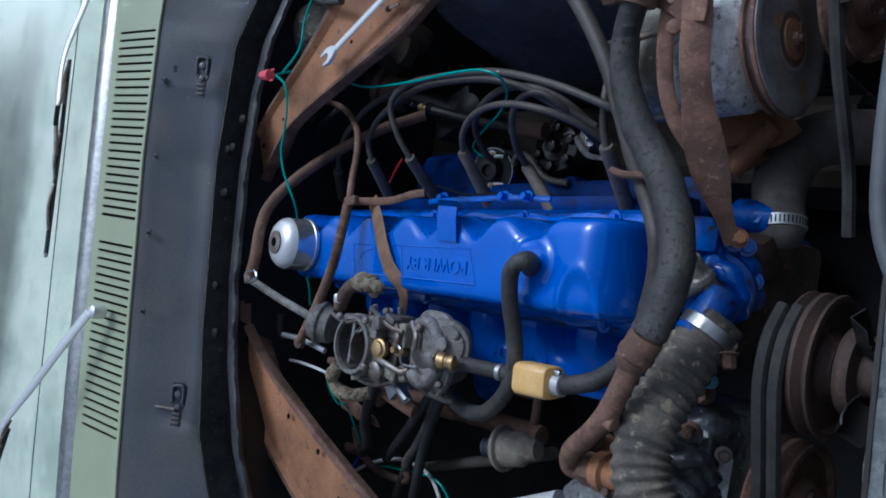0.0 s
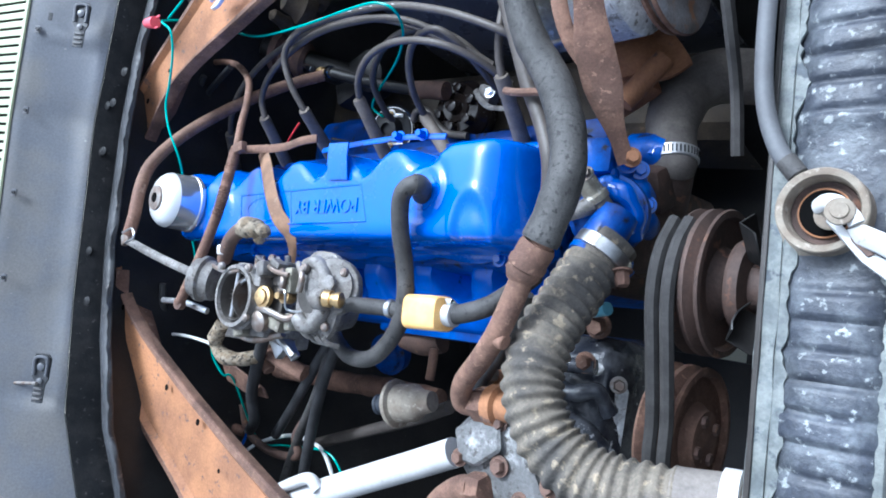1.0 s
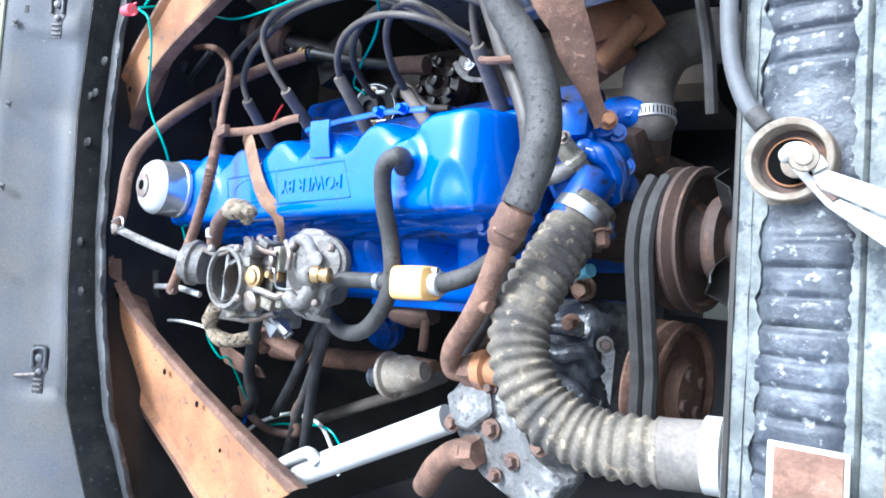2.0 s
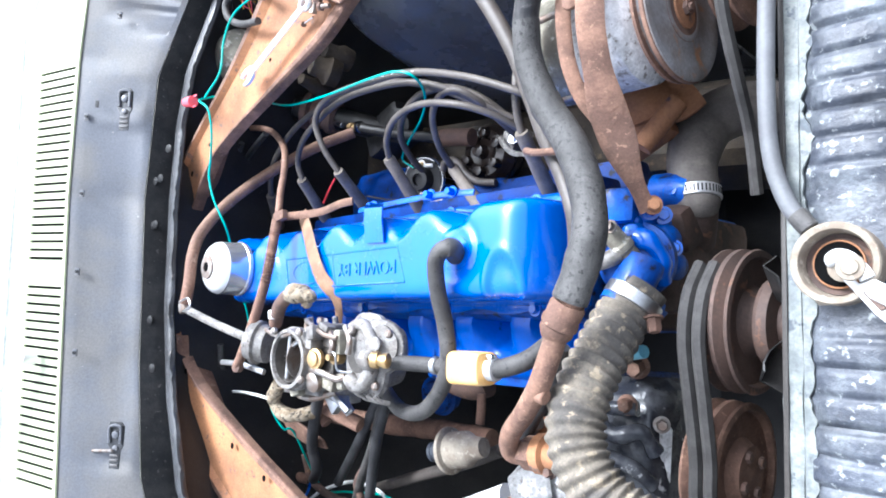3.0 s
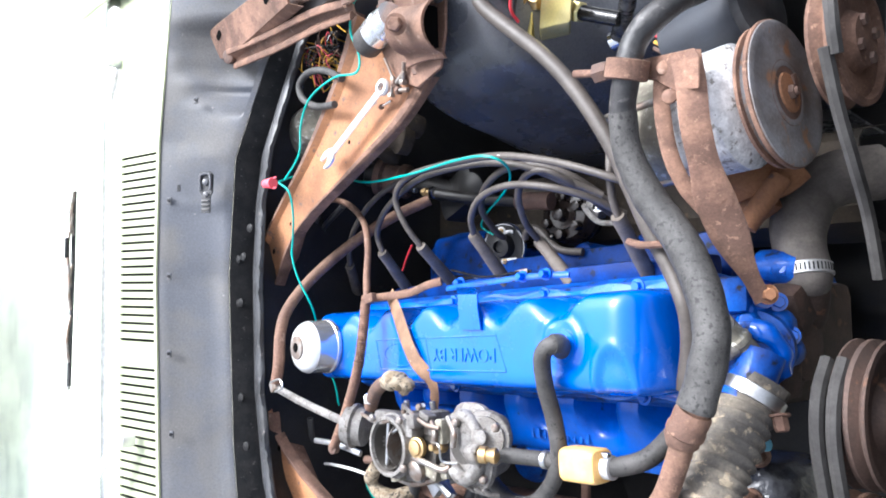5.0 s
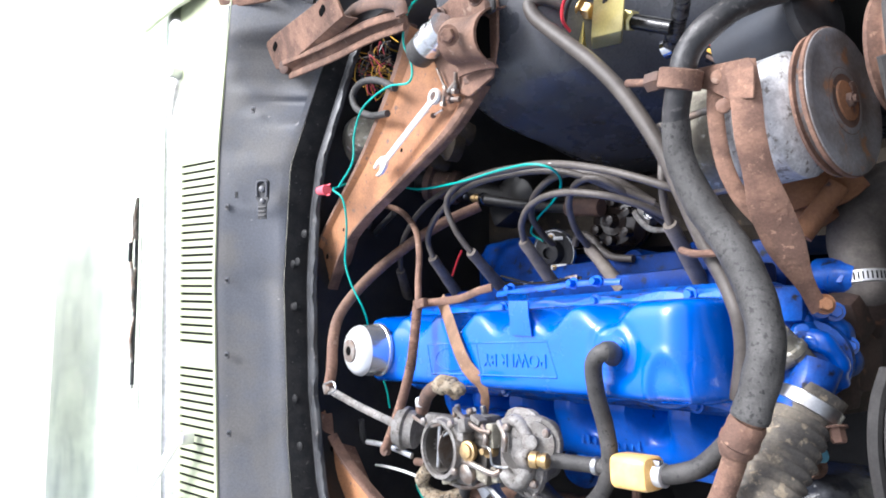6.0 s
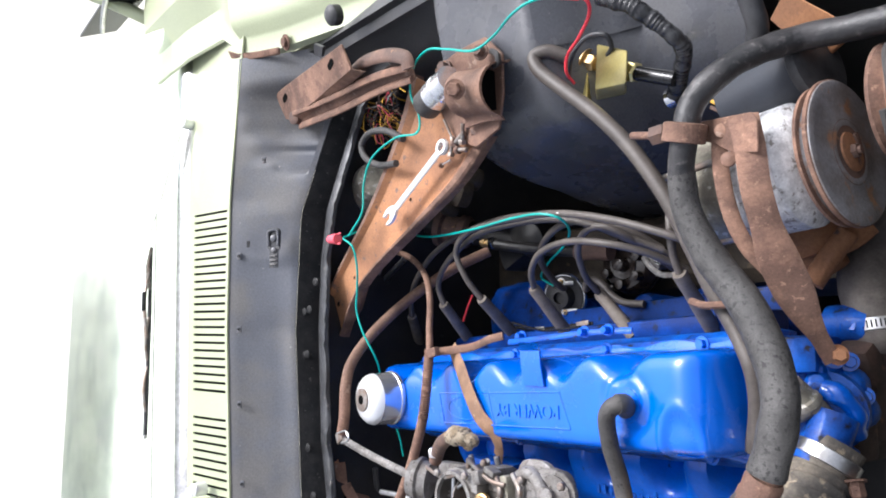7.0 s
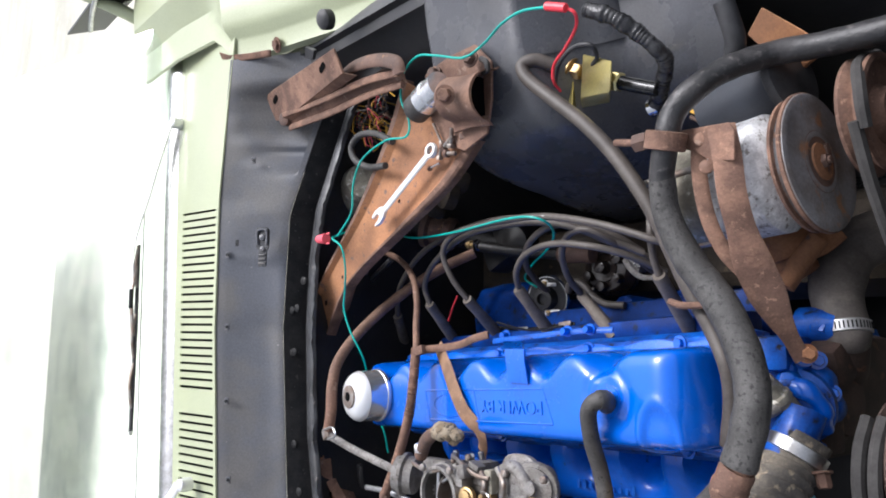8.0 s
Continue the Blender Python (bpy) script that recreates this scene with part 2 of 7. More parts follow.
RED = mat("red_plastic", (0.75, 0.05, 0.07), 0.35, second=(0.65, 0.04, 0.06), amount=0.4, bump=0.0)
PINK = mat("pale_red_wire_nut", (0.82, 0.12, 0.16), 0.4, second=(0.7, 0.08, 0.1), amount=0.4, bump=0.0)
WHITE_WIRE = mat("white_wire_insulation", (0.75, 0.75, 0.73), 0.4, second=(0.6, 0.6, 0.58), amount=0.4, bump=0.0)
YELLOW = mat("yellow_wire_insulation", (0.8, 0.45, 0.05), 0.4, second=(0.7, 0.4, 0.05), amount=0.4, bump=0.0)
CLOTH_TUBE = mat("frayed_tan_insulation", (0.2, 0.15, 0.095), 0.95, second=(0.32, 0.27, 0.2), third=(0.06, 0.048, 0.036), third_at=0.58, scale=90, amount=0.9, spots=160, bump=1.0, bump_scale=220, tone=0.35)
BLACK_PLASTIC = mat("glossy_black_plastic", (0.01, 0.01, 0.011), 0.22, second=(0.02, 0.02, 0.02), amount=0.5, bump=0.05)
CAP_GLOSS = mat("glossy_dark_brown_cap", (0.022, 0.016, 0.013), 0.1, second=(0.035, 0.025, 0.02), third=(0.13, 0.12, 0.11), third_at=0.72, spots=110, scale=40, amount=0.7, bump=0.25, bump_scale=60, tone=0.3)
GREASE = mat("greasy_wet_black_metal", (0.04, 0.034, 0.031), 0.14, second=(0.07, 0.055, 0.045), third=(0.5, 0.5, 0.5), third_at=0.72, spots=90, scale=40, amount=0.8, bump=0.9, bump_scale=45)
COMP = mat("grimy_bluish_black_casting", (0.03, 0.033, 0.042), 0.2, second=(0.08, 0.082, 0.09), third=(0.55, 0.55, 0.55), third_at=0.68, scale=40, amount=0.85, spots=55, bump=0.9, bump_scale=55, tone=0.25)
PULLEY_FACE = mat("dull_paint_over_rust", (0.215, 0.21, 0.215), 0.5, second=(0.135, 0.115, 0.105), third=(0.26, 0.13, 0.065), third_at=0.62, scale=26, amount=0.85, spots=30, bump=0.3, tone=0.38)
BLUE_GREY = mat("blue_grey_zinc", (0.026, 0.031, 0.042), 0.6, 0.1, second=(0.018, 0.02, 0.026), scale=12, amount=0.7, bump=0.1)
SKYBLUE = mat("pale_blue_plastic", (0.2, 0.5, 0.62), 0.4, second=(0.16, 0.42, 0.55), amount=0.4, bump=0.0)
TAPE = mat("crinkled_black_tape", (0.02, 0.02, 0.022), 0.16, second=(0.06, 0.06, 0.06), scale=90, amount=0.7, bump=1.0, bump_scale=90)
GRASS_MAT = mat("pale_gravel_yard", (0.5, 0.48, 0.42), 0.95, second=(0.42, 0.41, 0.33), third=(0.6, 0.58, 0.5), scale=0.6, amount=0.8, spots=6, bump=0.5, bump_scale=10)
# bright base and broad patches imitate sky and tree reflections in the windscreen
DASH = mat("pale_green_dash_with_reflections", (0.80, 0.82, 0.70), 0.5, second=(0.46, 0.52, 0.43), scale=4.5, amount=0.85, cover=0.56, bump=0.1, tone=0.2)
GLASS = mat("windscreen_glass", (0.9, 0.95, 0.92), 0.03, second=(0.88, 0.94, 0.9), amount=0.2, bump=0.0, transmission=1.0)


# ---- building tools ----
def base_of(ob):
    p = Vector((0, 0, 0))
    while ob is not None:
        p += ob.location
        ob = ob.parent
    return p


def thing(name, label, category, at=(0, 0, 0), group="", kind=""):
    ob = new(name)
    ob.location = at
    ob.empty_display_size = 0.02
    return tagged(ob, label, category, group, kind)


def part(name, bm, material, parent=None, label="", sharp=38):
    bmesh.ops.recalc_face_normals(bm, faces=bm.faces)
    me = bpy.data.meshes.new(name)
    if parent is not None:
        bm.transform(Matrix.Translation(-base_of(parent)))
    bm.to_mesh(me)
    bm.free()
    me.materials.append(material)
    me.polygons.foreach_set("use_smooth", [True] * len(me.polygons))
    me.set_sharp_from_angle(angle=radians(sharp))
    ob = new(name, me)
    ob.parent = parent
    if label:
        ob["label"] = label
    return ob


def single(name, bm, material, label, category, group="", kind="", sharp=38):
    return tagged(part(name, bm, material, None, "", sharp), label, category, group, kind)


def smooth_line(pts, per=8):
    p = [Vector(q) for q in pts]
    if len(p) < 3:
        return [p[0].lerp(p[-1], k / per) for k in range(per + 1)]
    p = [p[0] * 2 - p[1]] + p + [p[-1] * 2 - p[-2]]
    out = []
    for i in range(1, len(p) - 2):
        a, b, c, d = p[i - 1:i + 3]
        for k in range(per):
            t = k / per
            out.append(0.5 * (2 * b + (c - a) * t + (2 * a - 5 * b + 4 * c - d) * t * t + (3 * b - a - 3 * c + d) * t ** 3))
    out.append(p[-2])
    return out


def rings(bm, loops, closed=True, caps=True):
    vs = [[bm.verts.new(q) for q in lp] for lp in loops]
    n = len(vs[0])
    for a, b in zip(vs, vs[1:]):
        for i in range(n if closed else n - 1):
            j = (i + 1) % n
            bm.faces.new((a[i], a[j], b[j], b[i]))
    if caps and closed:
        bm.faces.new(list(reversed(vs[0])))
        bm.faces.new(vs[-1])
    return vs


def tube(pts, r, seg=12, per=8, flat=1.0, shape=None, side=None, bm=None, wobble=0.0):
    """A swept round (or flat) bar through the points. shape(s): factor on the radius at s metres along."""
    bm = bm or bmesh.new()
    line = smooth_line(pts, per)
    up = Vector(side) if side else Vector((0.31, 0.17, 0.93))
    loops, s = [], 0.0
    for i, p in enumerate(line):
        d = (line[min(i + 1, len(line) - 1)] - line[max(i - 1, 0)]).normalized()
        if i:
            s += (p - line[i - 1]).length
        u = (up - d * up.dot(d))
        u = u.normalized() if u.length > 1e-6 else d.orthogonal().normalized()
        up = u if side is None else up
        v = d.cross(u)
        k = r * (shape(s) if shape else 1.0)
        if wobble:
            k *= 1 + wobble * noise.noise(p * 60)
        loops.append([p + (u * math.cos(2 * math.pi * j / seg) * k * flat + v * math.sin(2 * math.pi * j / seg) * k) for j in range(seg)])
    rings(bm, loops)
    return bm


def lathe(p, axis, profile, seg=24, bm=None, squash=1.0):
    """A turned body: profile of (distance along the axis, radius)."""
    bm = bm or bmesh.new()
    p, d = Vector(p), Vector(axis).normalized()
    u = d.orthogonal().normalized()
    v = d.cross(u)
    loops = [[p + d * h + (u * math.cos(2 * math.pi * j / seg) + v * math.sin(2 * math.pi * j / seg) * squash) * max(r, 1e-4) for j in range(seg)] for h, r in profile]
    rings(bm, loops)
    return bm


def rod(a, b, r, seg=12, r2=None, bm=None, bev=0.15):
    a, b = Vector(a), Vector(b)
    L = (b - a).length
    r2 = r if r2 is None else r2
    e = min(r, r2) * bev
    return lathe(a, b - a, [(0, r - e), (e, r), (L - e, r2), (L, r2 - e)], seg, bm)


def block(c, size, m=None, bevel=0.003, bm=None, seg=2):
    own = bmesh.new()
    bmesh.ops.create_cube(own, size=1)
    bmesh.ops.scale(own, vec=size, verts=own.verts)
    if bevel:
        bmesh.ops.bevel(own, geom=own.edges[:], offset=bevel, segments=seg, affect="EDGES", profile=0.6)
    own.transform(Matrix.Translation(c) @ (m or Matrix()))
    if bm is None:
        return own
    tmp = bpy.data.meshes.new("tmp")
    own.to_mesh(tmp)
    own.free()
    bm.from_mesh(tmp)
    bpy.data.meshes.remove(tmp)
    return bm


def plate(outline, thick, bevel=0.0012, bm=None):
    """A flat plate: a closed outline, thickened along the vector thick."""
    own = bmesh.new()
    vs = [own.verts.new(Vector(q)) for q in outline]
    f = own.faces.new(vs)
    r = bmesh.ops.extrude_face_region(own, geom=[f])
    bmesh.ops.translate(own, vec=Vector(thick), verts=[g for g in r["geom"] if isinstance(g, bmesh.types.BMVert)])
    if bevel:
        bmesh.ops.bevel(own, geom=own.edges[:], offset=bevel, segments=1, affect="EDGES")
    if bm is None:
        return own
    tmp = bpy.data.meshes.new("tmp")
    own.to_mesh(tmp)
    own.free()
    bm.from_mesh(tmp)
    bpy.data.meshes.remove(tmp)
    return bm


def hexbolt(p, axis, r=0.007, h=0.006, washer=True, bm=None):
    bm = lathe(p, axis, [(0, r * 1.0), (h * 0.8, r), (h, r * 0.82)], 6, bm)
    if washer:
        lathe(Vector(p) - Vector(axis).normalized() * 0.001, axis, [(0, r * 1.45), (0.002, r * 1.45)], 16, bm)
    return bm


def sheet(rows, thick, bm=None):
    """A sheet of metal through rows of points, thickened downwards along thick."""
    bm = bm or bmesh.new()
    t = Vector(thick)
    top = [[bm.verts.new(Vector(q)) for q in r] for r in rows]
    bot = [[bm.verts.new(Vector(q) + t) for q in r] for r in rows]
    n, m = len(rows), len(rows[0])
    for g, flip in ((top, 0), (bot, 1)):
        for i in range(n - 1):
            for j in range(m - 1):
                q = (g[i][j], g[i][j + 1], g[i + 1][j + 1], g[i + 1][j])
                bm.faces.new(q if not flip else q[::-1])
    for i in range(n - 1):
        for j in (0, m - 1):
            bm.faces.new((top[i][j], top[i + 1][j], bot[i + 1][j], bot[i][j]))
    for j in range(m - 1):
        for i in (0, n - 1):
            bm.faces.new((top[i][j], bot[i][j], bot[i][j + 1], top[i][j + 1]))
    return bm


def words(text, size, depth, m, material, parent, name):
    cu = bpy.data.curves.new(name, "FONT")
    cu.body, cu.size, cu.extrude, cu.align_x, cu.align_y = text, size, depth, "CENTER", "CENTER"
    ob = bpy.data.objects.new(name, cu)
    scene.collection.objects.link(ob)
    me = bpy.data.meshes.new_from_object(ob.evaluated_get(bpy.context.evaluated_depsgraph_get()))
    bpy.data.objects.remove(ob)
    bm = bmesh.new()
    bm.from_mesh(me)
    bm.transform(m)
    return part(name, bm, material, parent)


def interp(v, xs, ys):
    return float(np.interp(v, xs, ys))


# ---- setting ----
g = bmesh.new()
bmesh.ops.create_grid(g, x_segments=40, y_segments=40, size=400)
single("ground", g, GRASS_MAT, "dry sunlit yard ground under the car", "ground", kind="structure")

LIP_Y, LIP_X = (-0.62, -0.42, -0.30, -0.24, -0.10, 0.09, 0.21, 0.27, 0.49, 0.62), (-0.24, -0.308, -0.365, -0.397, -0.436, -0.453, -0.447, -0.432, -0.38, -0.33)
RDG_Y, RDG_X = (-0.62, -0.42, -0.19, 0.09, 0.29, 0.5, 0.62), (-0.38, -0.45, -0.51, -0.547, -0.532, -0.47, -0.42)
BCK_Y, BCK_X = (-0.62, -0.45, -0.24, 0.09, 0.33, 0.53, 0.64), (-0.5, -0.535, -0.571, -0.621, -0.627, -0.605, -0.59)
ROWS_Y = [-0.62 + 1.25 * i / 60 for i in range(61)]


def ease(a, b, v):
    k = min(1.0, max(0.0, (v - a) / (b - a)))
    return k * k * (3 - 2 * k)


def cowl_drop(y):
    return 0.05 * min(max(0.0, (abs(y + 0.03) - 0.33) / 0.25), 1.0)


def cowl_row(y):
    rdg, bck = interp(y, RDG_Y, RDG_X), interp(y, BCK_Y, BCK_X)
    drop = cowl_drop(y)
    step = 0.004 * min(1.0, max(0.0, (0.215 - y) / 0.01)) * min(1.0, max(0.0, (y + 0.36) / 0.02))
    pocket = 0.008 * math.exp(-((y - 0.25) / 0.03) ** 2) + 0.006 * math.exp(-((y + 0.345) / 0.03) ** 2)
    deep = [0.05 * ease(y0, y0 + 0.03, y) * min(1.0, max(0.0, (0.545 - y) / 0.02)) for y0 in (0.475, 0.435, 0.39, 0.365)]
    return [(bck - 0.004, y, 1.139), (bck + 0.002, y, 1.134), (bck * 0.85 + rdg * 0.15, y, 1.122 - drop * 0.1 - deep[0] * 0.25), (bck * 0.6 + rdg * 0.4, y, 1.101 - drop * 0.4 - step - deep[1] * 0.8), (bck * 0.3 + rdg * 0.7, y, 1.077 - drop * 0.7 - step - pocket - deep[2]), (rdg - 0.006, y, 1.056 - drop - step * 0.6 - deep[3] * 0.6), (rdg, y, 1.05 - drop), (rdg + 0.006, y, 1.042 - drop)]


def flange_row(y):
    lip, rdg = interp(y, LIP_Y, LIP_X), interp(y, RDG_Y, RDG_X)
    drop = cowl_drop(y)
    return [(rdg + 0.006, y, 1.0405 - drop), (rdg + 0.014, y, 1.018 - drop), (rdg + 0.02, y, 0.992 - drop), (lip - 0.048, y, 0.988 - drop), (lip - 0.040, y, 0.994 - drop), (lip - 0.034, y, 1.016 - drop)]


def lip_row(y):
    lip, drop = interp(y, LIP_Y, LIP_X), cowl_drop(y)
    w = 0.003 * noise.noise(Vector((y * 25, 3.1, 0))) + 0.002 * noise.noise(Vector((y * 90, 7.1, 0)))
    return [(lip - 0.034, y, 1.0175 - drop), (lip - 0.032, y, 1.021 - drop), (lip - 0.022, y, 1.023 - drop + w), (lip - 0.011 + w, y, 1.024 - drop), (lip - 0.005 + w, y, 1.022 - drop - w), (lip - 0.004 + w, y, 1.016 - drop)]


cowl = single("cowl_panel", sheet([cowl_row(-0.62 + 1.218 * i / 150) for i in range(151)], (-0.002, 0, -0.002)), COWL_BLACK, "faded black cowl panel below the windscreen", "cowl panel", kind="structure", sharp=50)
FINE_Y = [-0.62 + 1.25 * i / 150 for i in range(151)]
single("cowl_flange", sheet([flange_row(y) for y in FINE_Y], (-0.002, 0, -0.002)), FLANGE, "grimy black gutter and flange along the cowl", "cowl flange", kind="structure", sharp=50)
single("cowl_lip", sheet([lip_row(y) for y in FINE_Y], (-0.002, 0, -0.002)), LIP_PAINT, "scuffed dark grey lip along the cowl gutter", "cowl lip", kind="structure", sharp=50)

# firewall, aprons, tray
fw = sheet([[(interp(y, LIP_Y, LIP_X) - 0.029, y, 1.0185 - cowl_drop(y)), (interp(y, LIP_Y, LIP_X) - 0.05, y, 0.85), (interp(y, LIP_Y, LIP_X) - 0.03, y, 0.6), (interp(y, LIP_Y, LIP_X) + 0.08, y, 0.3)] for y in ROWS_Y], (-0.01, 0, 0))
single("firewall", fw, NEAR_BLACK, "black painted firewall behind the engine", "firewall", kind="structure")
ap = sheet([[(x, 0.602 + 0.006 * math.sin(x * 20), 1.057 - 0.10 * (x + 0.6)), (x, 0.592, 1.058 - 0.10 * (x + 0.6)), (x, 0.588, 1.046 - 0.10 * (x + 0.6)), (x, 0.572, 1.042 - 0.10 * (x + 0.6)), (x, 0.567, 1.026 - 0.10 * (x + 0.6)), (x, 0.54, 0.985 - 0.08 * (x + 0.6)), (x, 0.515, 0.93 - 0.05 * (x + 0.6)), (x, 0.475, 0.72), (x, 0.41, 0.45), (x, 0.36, 0.3)] for x in [-0.62 + 1.3 * i / 30 for i in range(31)]], (0, 0.008, -0.004))
single("inner_fender_apron", ap, BLACK_SATIN, "satin black inner fender apron", "inner fender", kind="structure")
ap2 = sheet([[(x, -0.66, 1.05), (x, -0.62, 0.92), (x, -0.56, 0.72), (x, -0.50, 0.45), (x, -0.44, 0.3)] for x in [-0.5 + 1.2 * i / 20 for i in range(21)]], (0, -0.008, -0.004))
single("inner_fender_apron", ap2, BLACK_SATIN, "black inner fender apron on the carburettor side", "inner fender", kind="structure")
tray = block((-0.2, -0.03, 0.29), (0.66, 0.95, 0.02), bevel=0.004)
for c, s in (((0.25, 0.175), (0.24, 0.54)), ((0.25, -0.325), (0.24, 0.36)), ((0.16, -0.12), (0.06, 0.05)), ((0.31, -0.12), (0.12, 0.05))):
    block((*c, 0.29), (*s, 0.02), None, 0.001, tray)
# tray colour blackened to hold the shade low in the bay
single("crossmember", tray, NEAR_BLACK, "black crossmember and splash tray, blackened for shade", "crossmember", kind="structure")
rail = block((0.62, -0.03, 0.62), (0.05, 1.25, 0.62), bevel=0.01)
single("radiator_support", rail, BLACK_SATIN, "black radiator support panel", "radiator support", kind="structure")

# shock tower: a rounded box that leans in from the apron
TOWER_YZ = [Vector((0, y, z)) for y, z in ((0.575, 1.004), (0.53, 0.997), (0.49, 0.989), (0.45, 0.981), (0.42, 0.972), (0.388, 0.957), (0.36, 0.934), (0.337, 0.90), (0.32, 0.85), (0.308, 0.78), (0.293, 0.68), (0.262, 0.36))]


def tower_pt(x, q, lift=0.0):
    """The tower's skin: a plateau that rolls over towards the engine and falls away on both flanks."""
    right, left = ease(0.03, 0.12, x), ease(-0.14, -0.21, x)
    wave = 0.004 * noise.noise(Vector((x * 14, q.y * 14, q.z * 14)))
    return (x, q.y + 0.035 * right + 0.03 * left + wave, q.z - (0.118 * right + 0.11 * left) * ease(0.5, 0.9, q.z) + lift + wave)


skin = smooth_line(TOWER_YZ, 5)
single("shock_tower", sheet([[tower_pt(-0.24 + 0.5 * i / 50, q) for q in skin] for i in range(51)], (0, 0.004, -0.004)), TOWER_BLACK, "scuffed satin black shock absorber tower", "shock tower", kind="structure", sharp=80)
single("tower_lap_plate", sheet([[tower_pt(x, q, 0.004) for q in skin[4:20]] for x in (0.0445, 0.055, 0.068, 0.08, 0.095, 0.115)], (0, 0.002, -0.003)), TOWER_BLACK, "black lapped seam plate on the shock tower", "seam plate", kind="structure", sharp=60)

# fender and its gutter, pale green
FX = (-0.985, -0.80, -0.66, -0.618, -0.52, -0.387, -0.224, 0.9)
FZ = (1.205, 1.186, 1.156, 1.141, 1.086, 1.036, 0.977, 0.857)
frows = []
for i in range(70):
    x = FX[0] + (0.9 - FX[0]) * i / 69
    z, o = interp(x, FX, FZ), 0.05 * ease(-0.61, -0.645, x)
    k = 1 - 0.95 * ease(-0.6, -0.66, x)
    frows.append([(x, 0.600 + o, z - 0.003 - 0.011 * k), (x, 0.604 + o, z), (x, 0.634 + o, z + 0.004 * k), (x, 0.640 + o, z + 0.007 * k), (x, 0.652 + o, z + 0.019 * k), (x, 0.668 + o, z + 0.026 * k), (x, 0.72 + o, z + 0.032), (x, 0.80 + o * 0.5, z + 0.036), (x, 0.90, z + 0.028), (x, 0.95, z - 0.005), (x, 0.97, z - 0.15), (x, 0.97, z - 0.6)])
fender = single("fender", sheet(frows, (0, 0.001, -0.0016)), GREEN, "pale green front fender with a bolted gutter", "fender", kind="structure", sharp=25)
frows = []
for i in range(30):
    x = -0.6 + 1.4 * i / 29
    frows.append([(x, -0.66, 1.08), (x, -0.70, 1.09), (x, -0.72, 1.14), (x, -0.85, 1.145), (x, -1.0, 1.09), (x, -1.02, 0.5)])
single("fender", sheet(frows, (0, 0, -0.0016)), GREEN, "pale green front fender on the carburettor side", "fender", kind="structure")

# cowl vent panel: front strip, back strip and the slats between its slots
vent = thing("cowl_vent", "pale green slotted cowl vent panel under the windscreen", "cowl vent", kind="structure")


def vent_pt(y, f):
    b = interp(y, BCK_Y, BCK_X)
    back = interp(y, (-0.62, -0.27, 0.0, 0.32, 0.62), (-0.68, -0.735, -0.77, -0.805, -0.84))
    return (b * (1 - f) + back * f, y * (1 + 0.03 * f), 1.141 + 0.028 * f - 0.02 * max(0, (abs(y + 0.03) - 0.4)))


SLOT_LO, SLOT_HI, STEP, NL = 0.05, 0.84, 0.01445, 23
LOW = -0.068 - 0.0046 - STEP * (NL - 1)
ys = [-0.62 + 1.25 * i / 80 for i in range(81)]
part("front_strip", sheet([[vent_pt(y, -0.0), vent_pt(y, 0.02), vent_pt(y, SLOT_LO)] for y in ys], (0, 0, -0.003)), GREEN, vent)
part("back_strip", sheet([[vent_pt(y, SLOT_HI), vent_pt(y, 0.92), vent_pt(y, 1.0)] for y in ys], (0, 0, -0.003)), GREEN, vent)
bars = []
for k in range(NL):
    bars.append((LOW + STEP * k + 0.0046, LOW + STEP * (k + 1)))
bars[-1] = (bars[-1][0], -0.0230)
for k in range(23):
    bars.append((-0.018 + STEP * k, -0.018 + STEP * (k + 1) - 0.0046))
bars.append((-0.018 + STEP * 23, 0.63))
bars.insert(0, (-0.62, LOW))
part("end_panel", sheet([[vent_pt(y, f) for f in (0.0, 0.25, 0.5, 0.75, 1.0)] for y in (0.6285, 0.655, 0.685)], (0, 0, -0.003)), GREEN, vent)
for a, b in bars:
    n = max(1, int((b - a) / 0.02))
    part("slat", sheet([[vent_pt(a + (b - a) * i / n, SLOT_LO + (SLOT_HI - SLOT_LO) * j / 4) for j in range(5)] for i in range(n + 1)], (0, 0, -0.003)), GREEN, vent)
part("plenum", sheet([[(interp(y, BCK_Y, BCK_X) + 0.012, y, 1.118), (interp(y, BCK_Y, BCK_X) - 0.004, y, 1.086), (vent_pt(y, 1.0)[0] + 0.012, y, 1.094), (vent_pt(y, 1.0)[0] - 0.004, y, vent_pt(y, 1.0)[2] - 0.006)] for y in ROWS_Y], (0, 0, -0.004)), BLACK_DEEP, vent)

# windscreen, its bright trim, dash and roof behind it
def screen_pt(y, f):
    b = vent_pt(y, 1.0)
    u, v = min(1.0, f / 0.12), max(0.0, (f - 0.12) / 0.88)
    return (b[0] - 0.045 - 0.008 * u * u - 0.5 * v, y * (1.12 - 0.14 * f), b[2] + 0.010 + 0.043 * u + 0.33 * v)


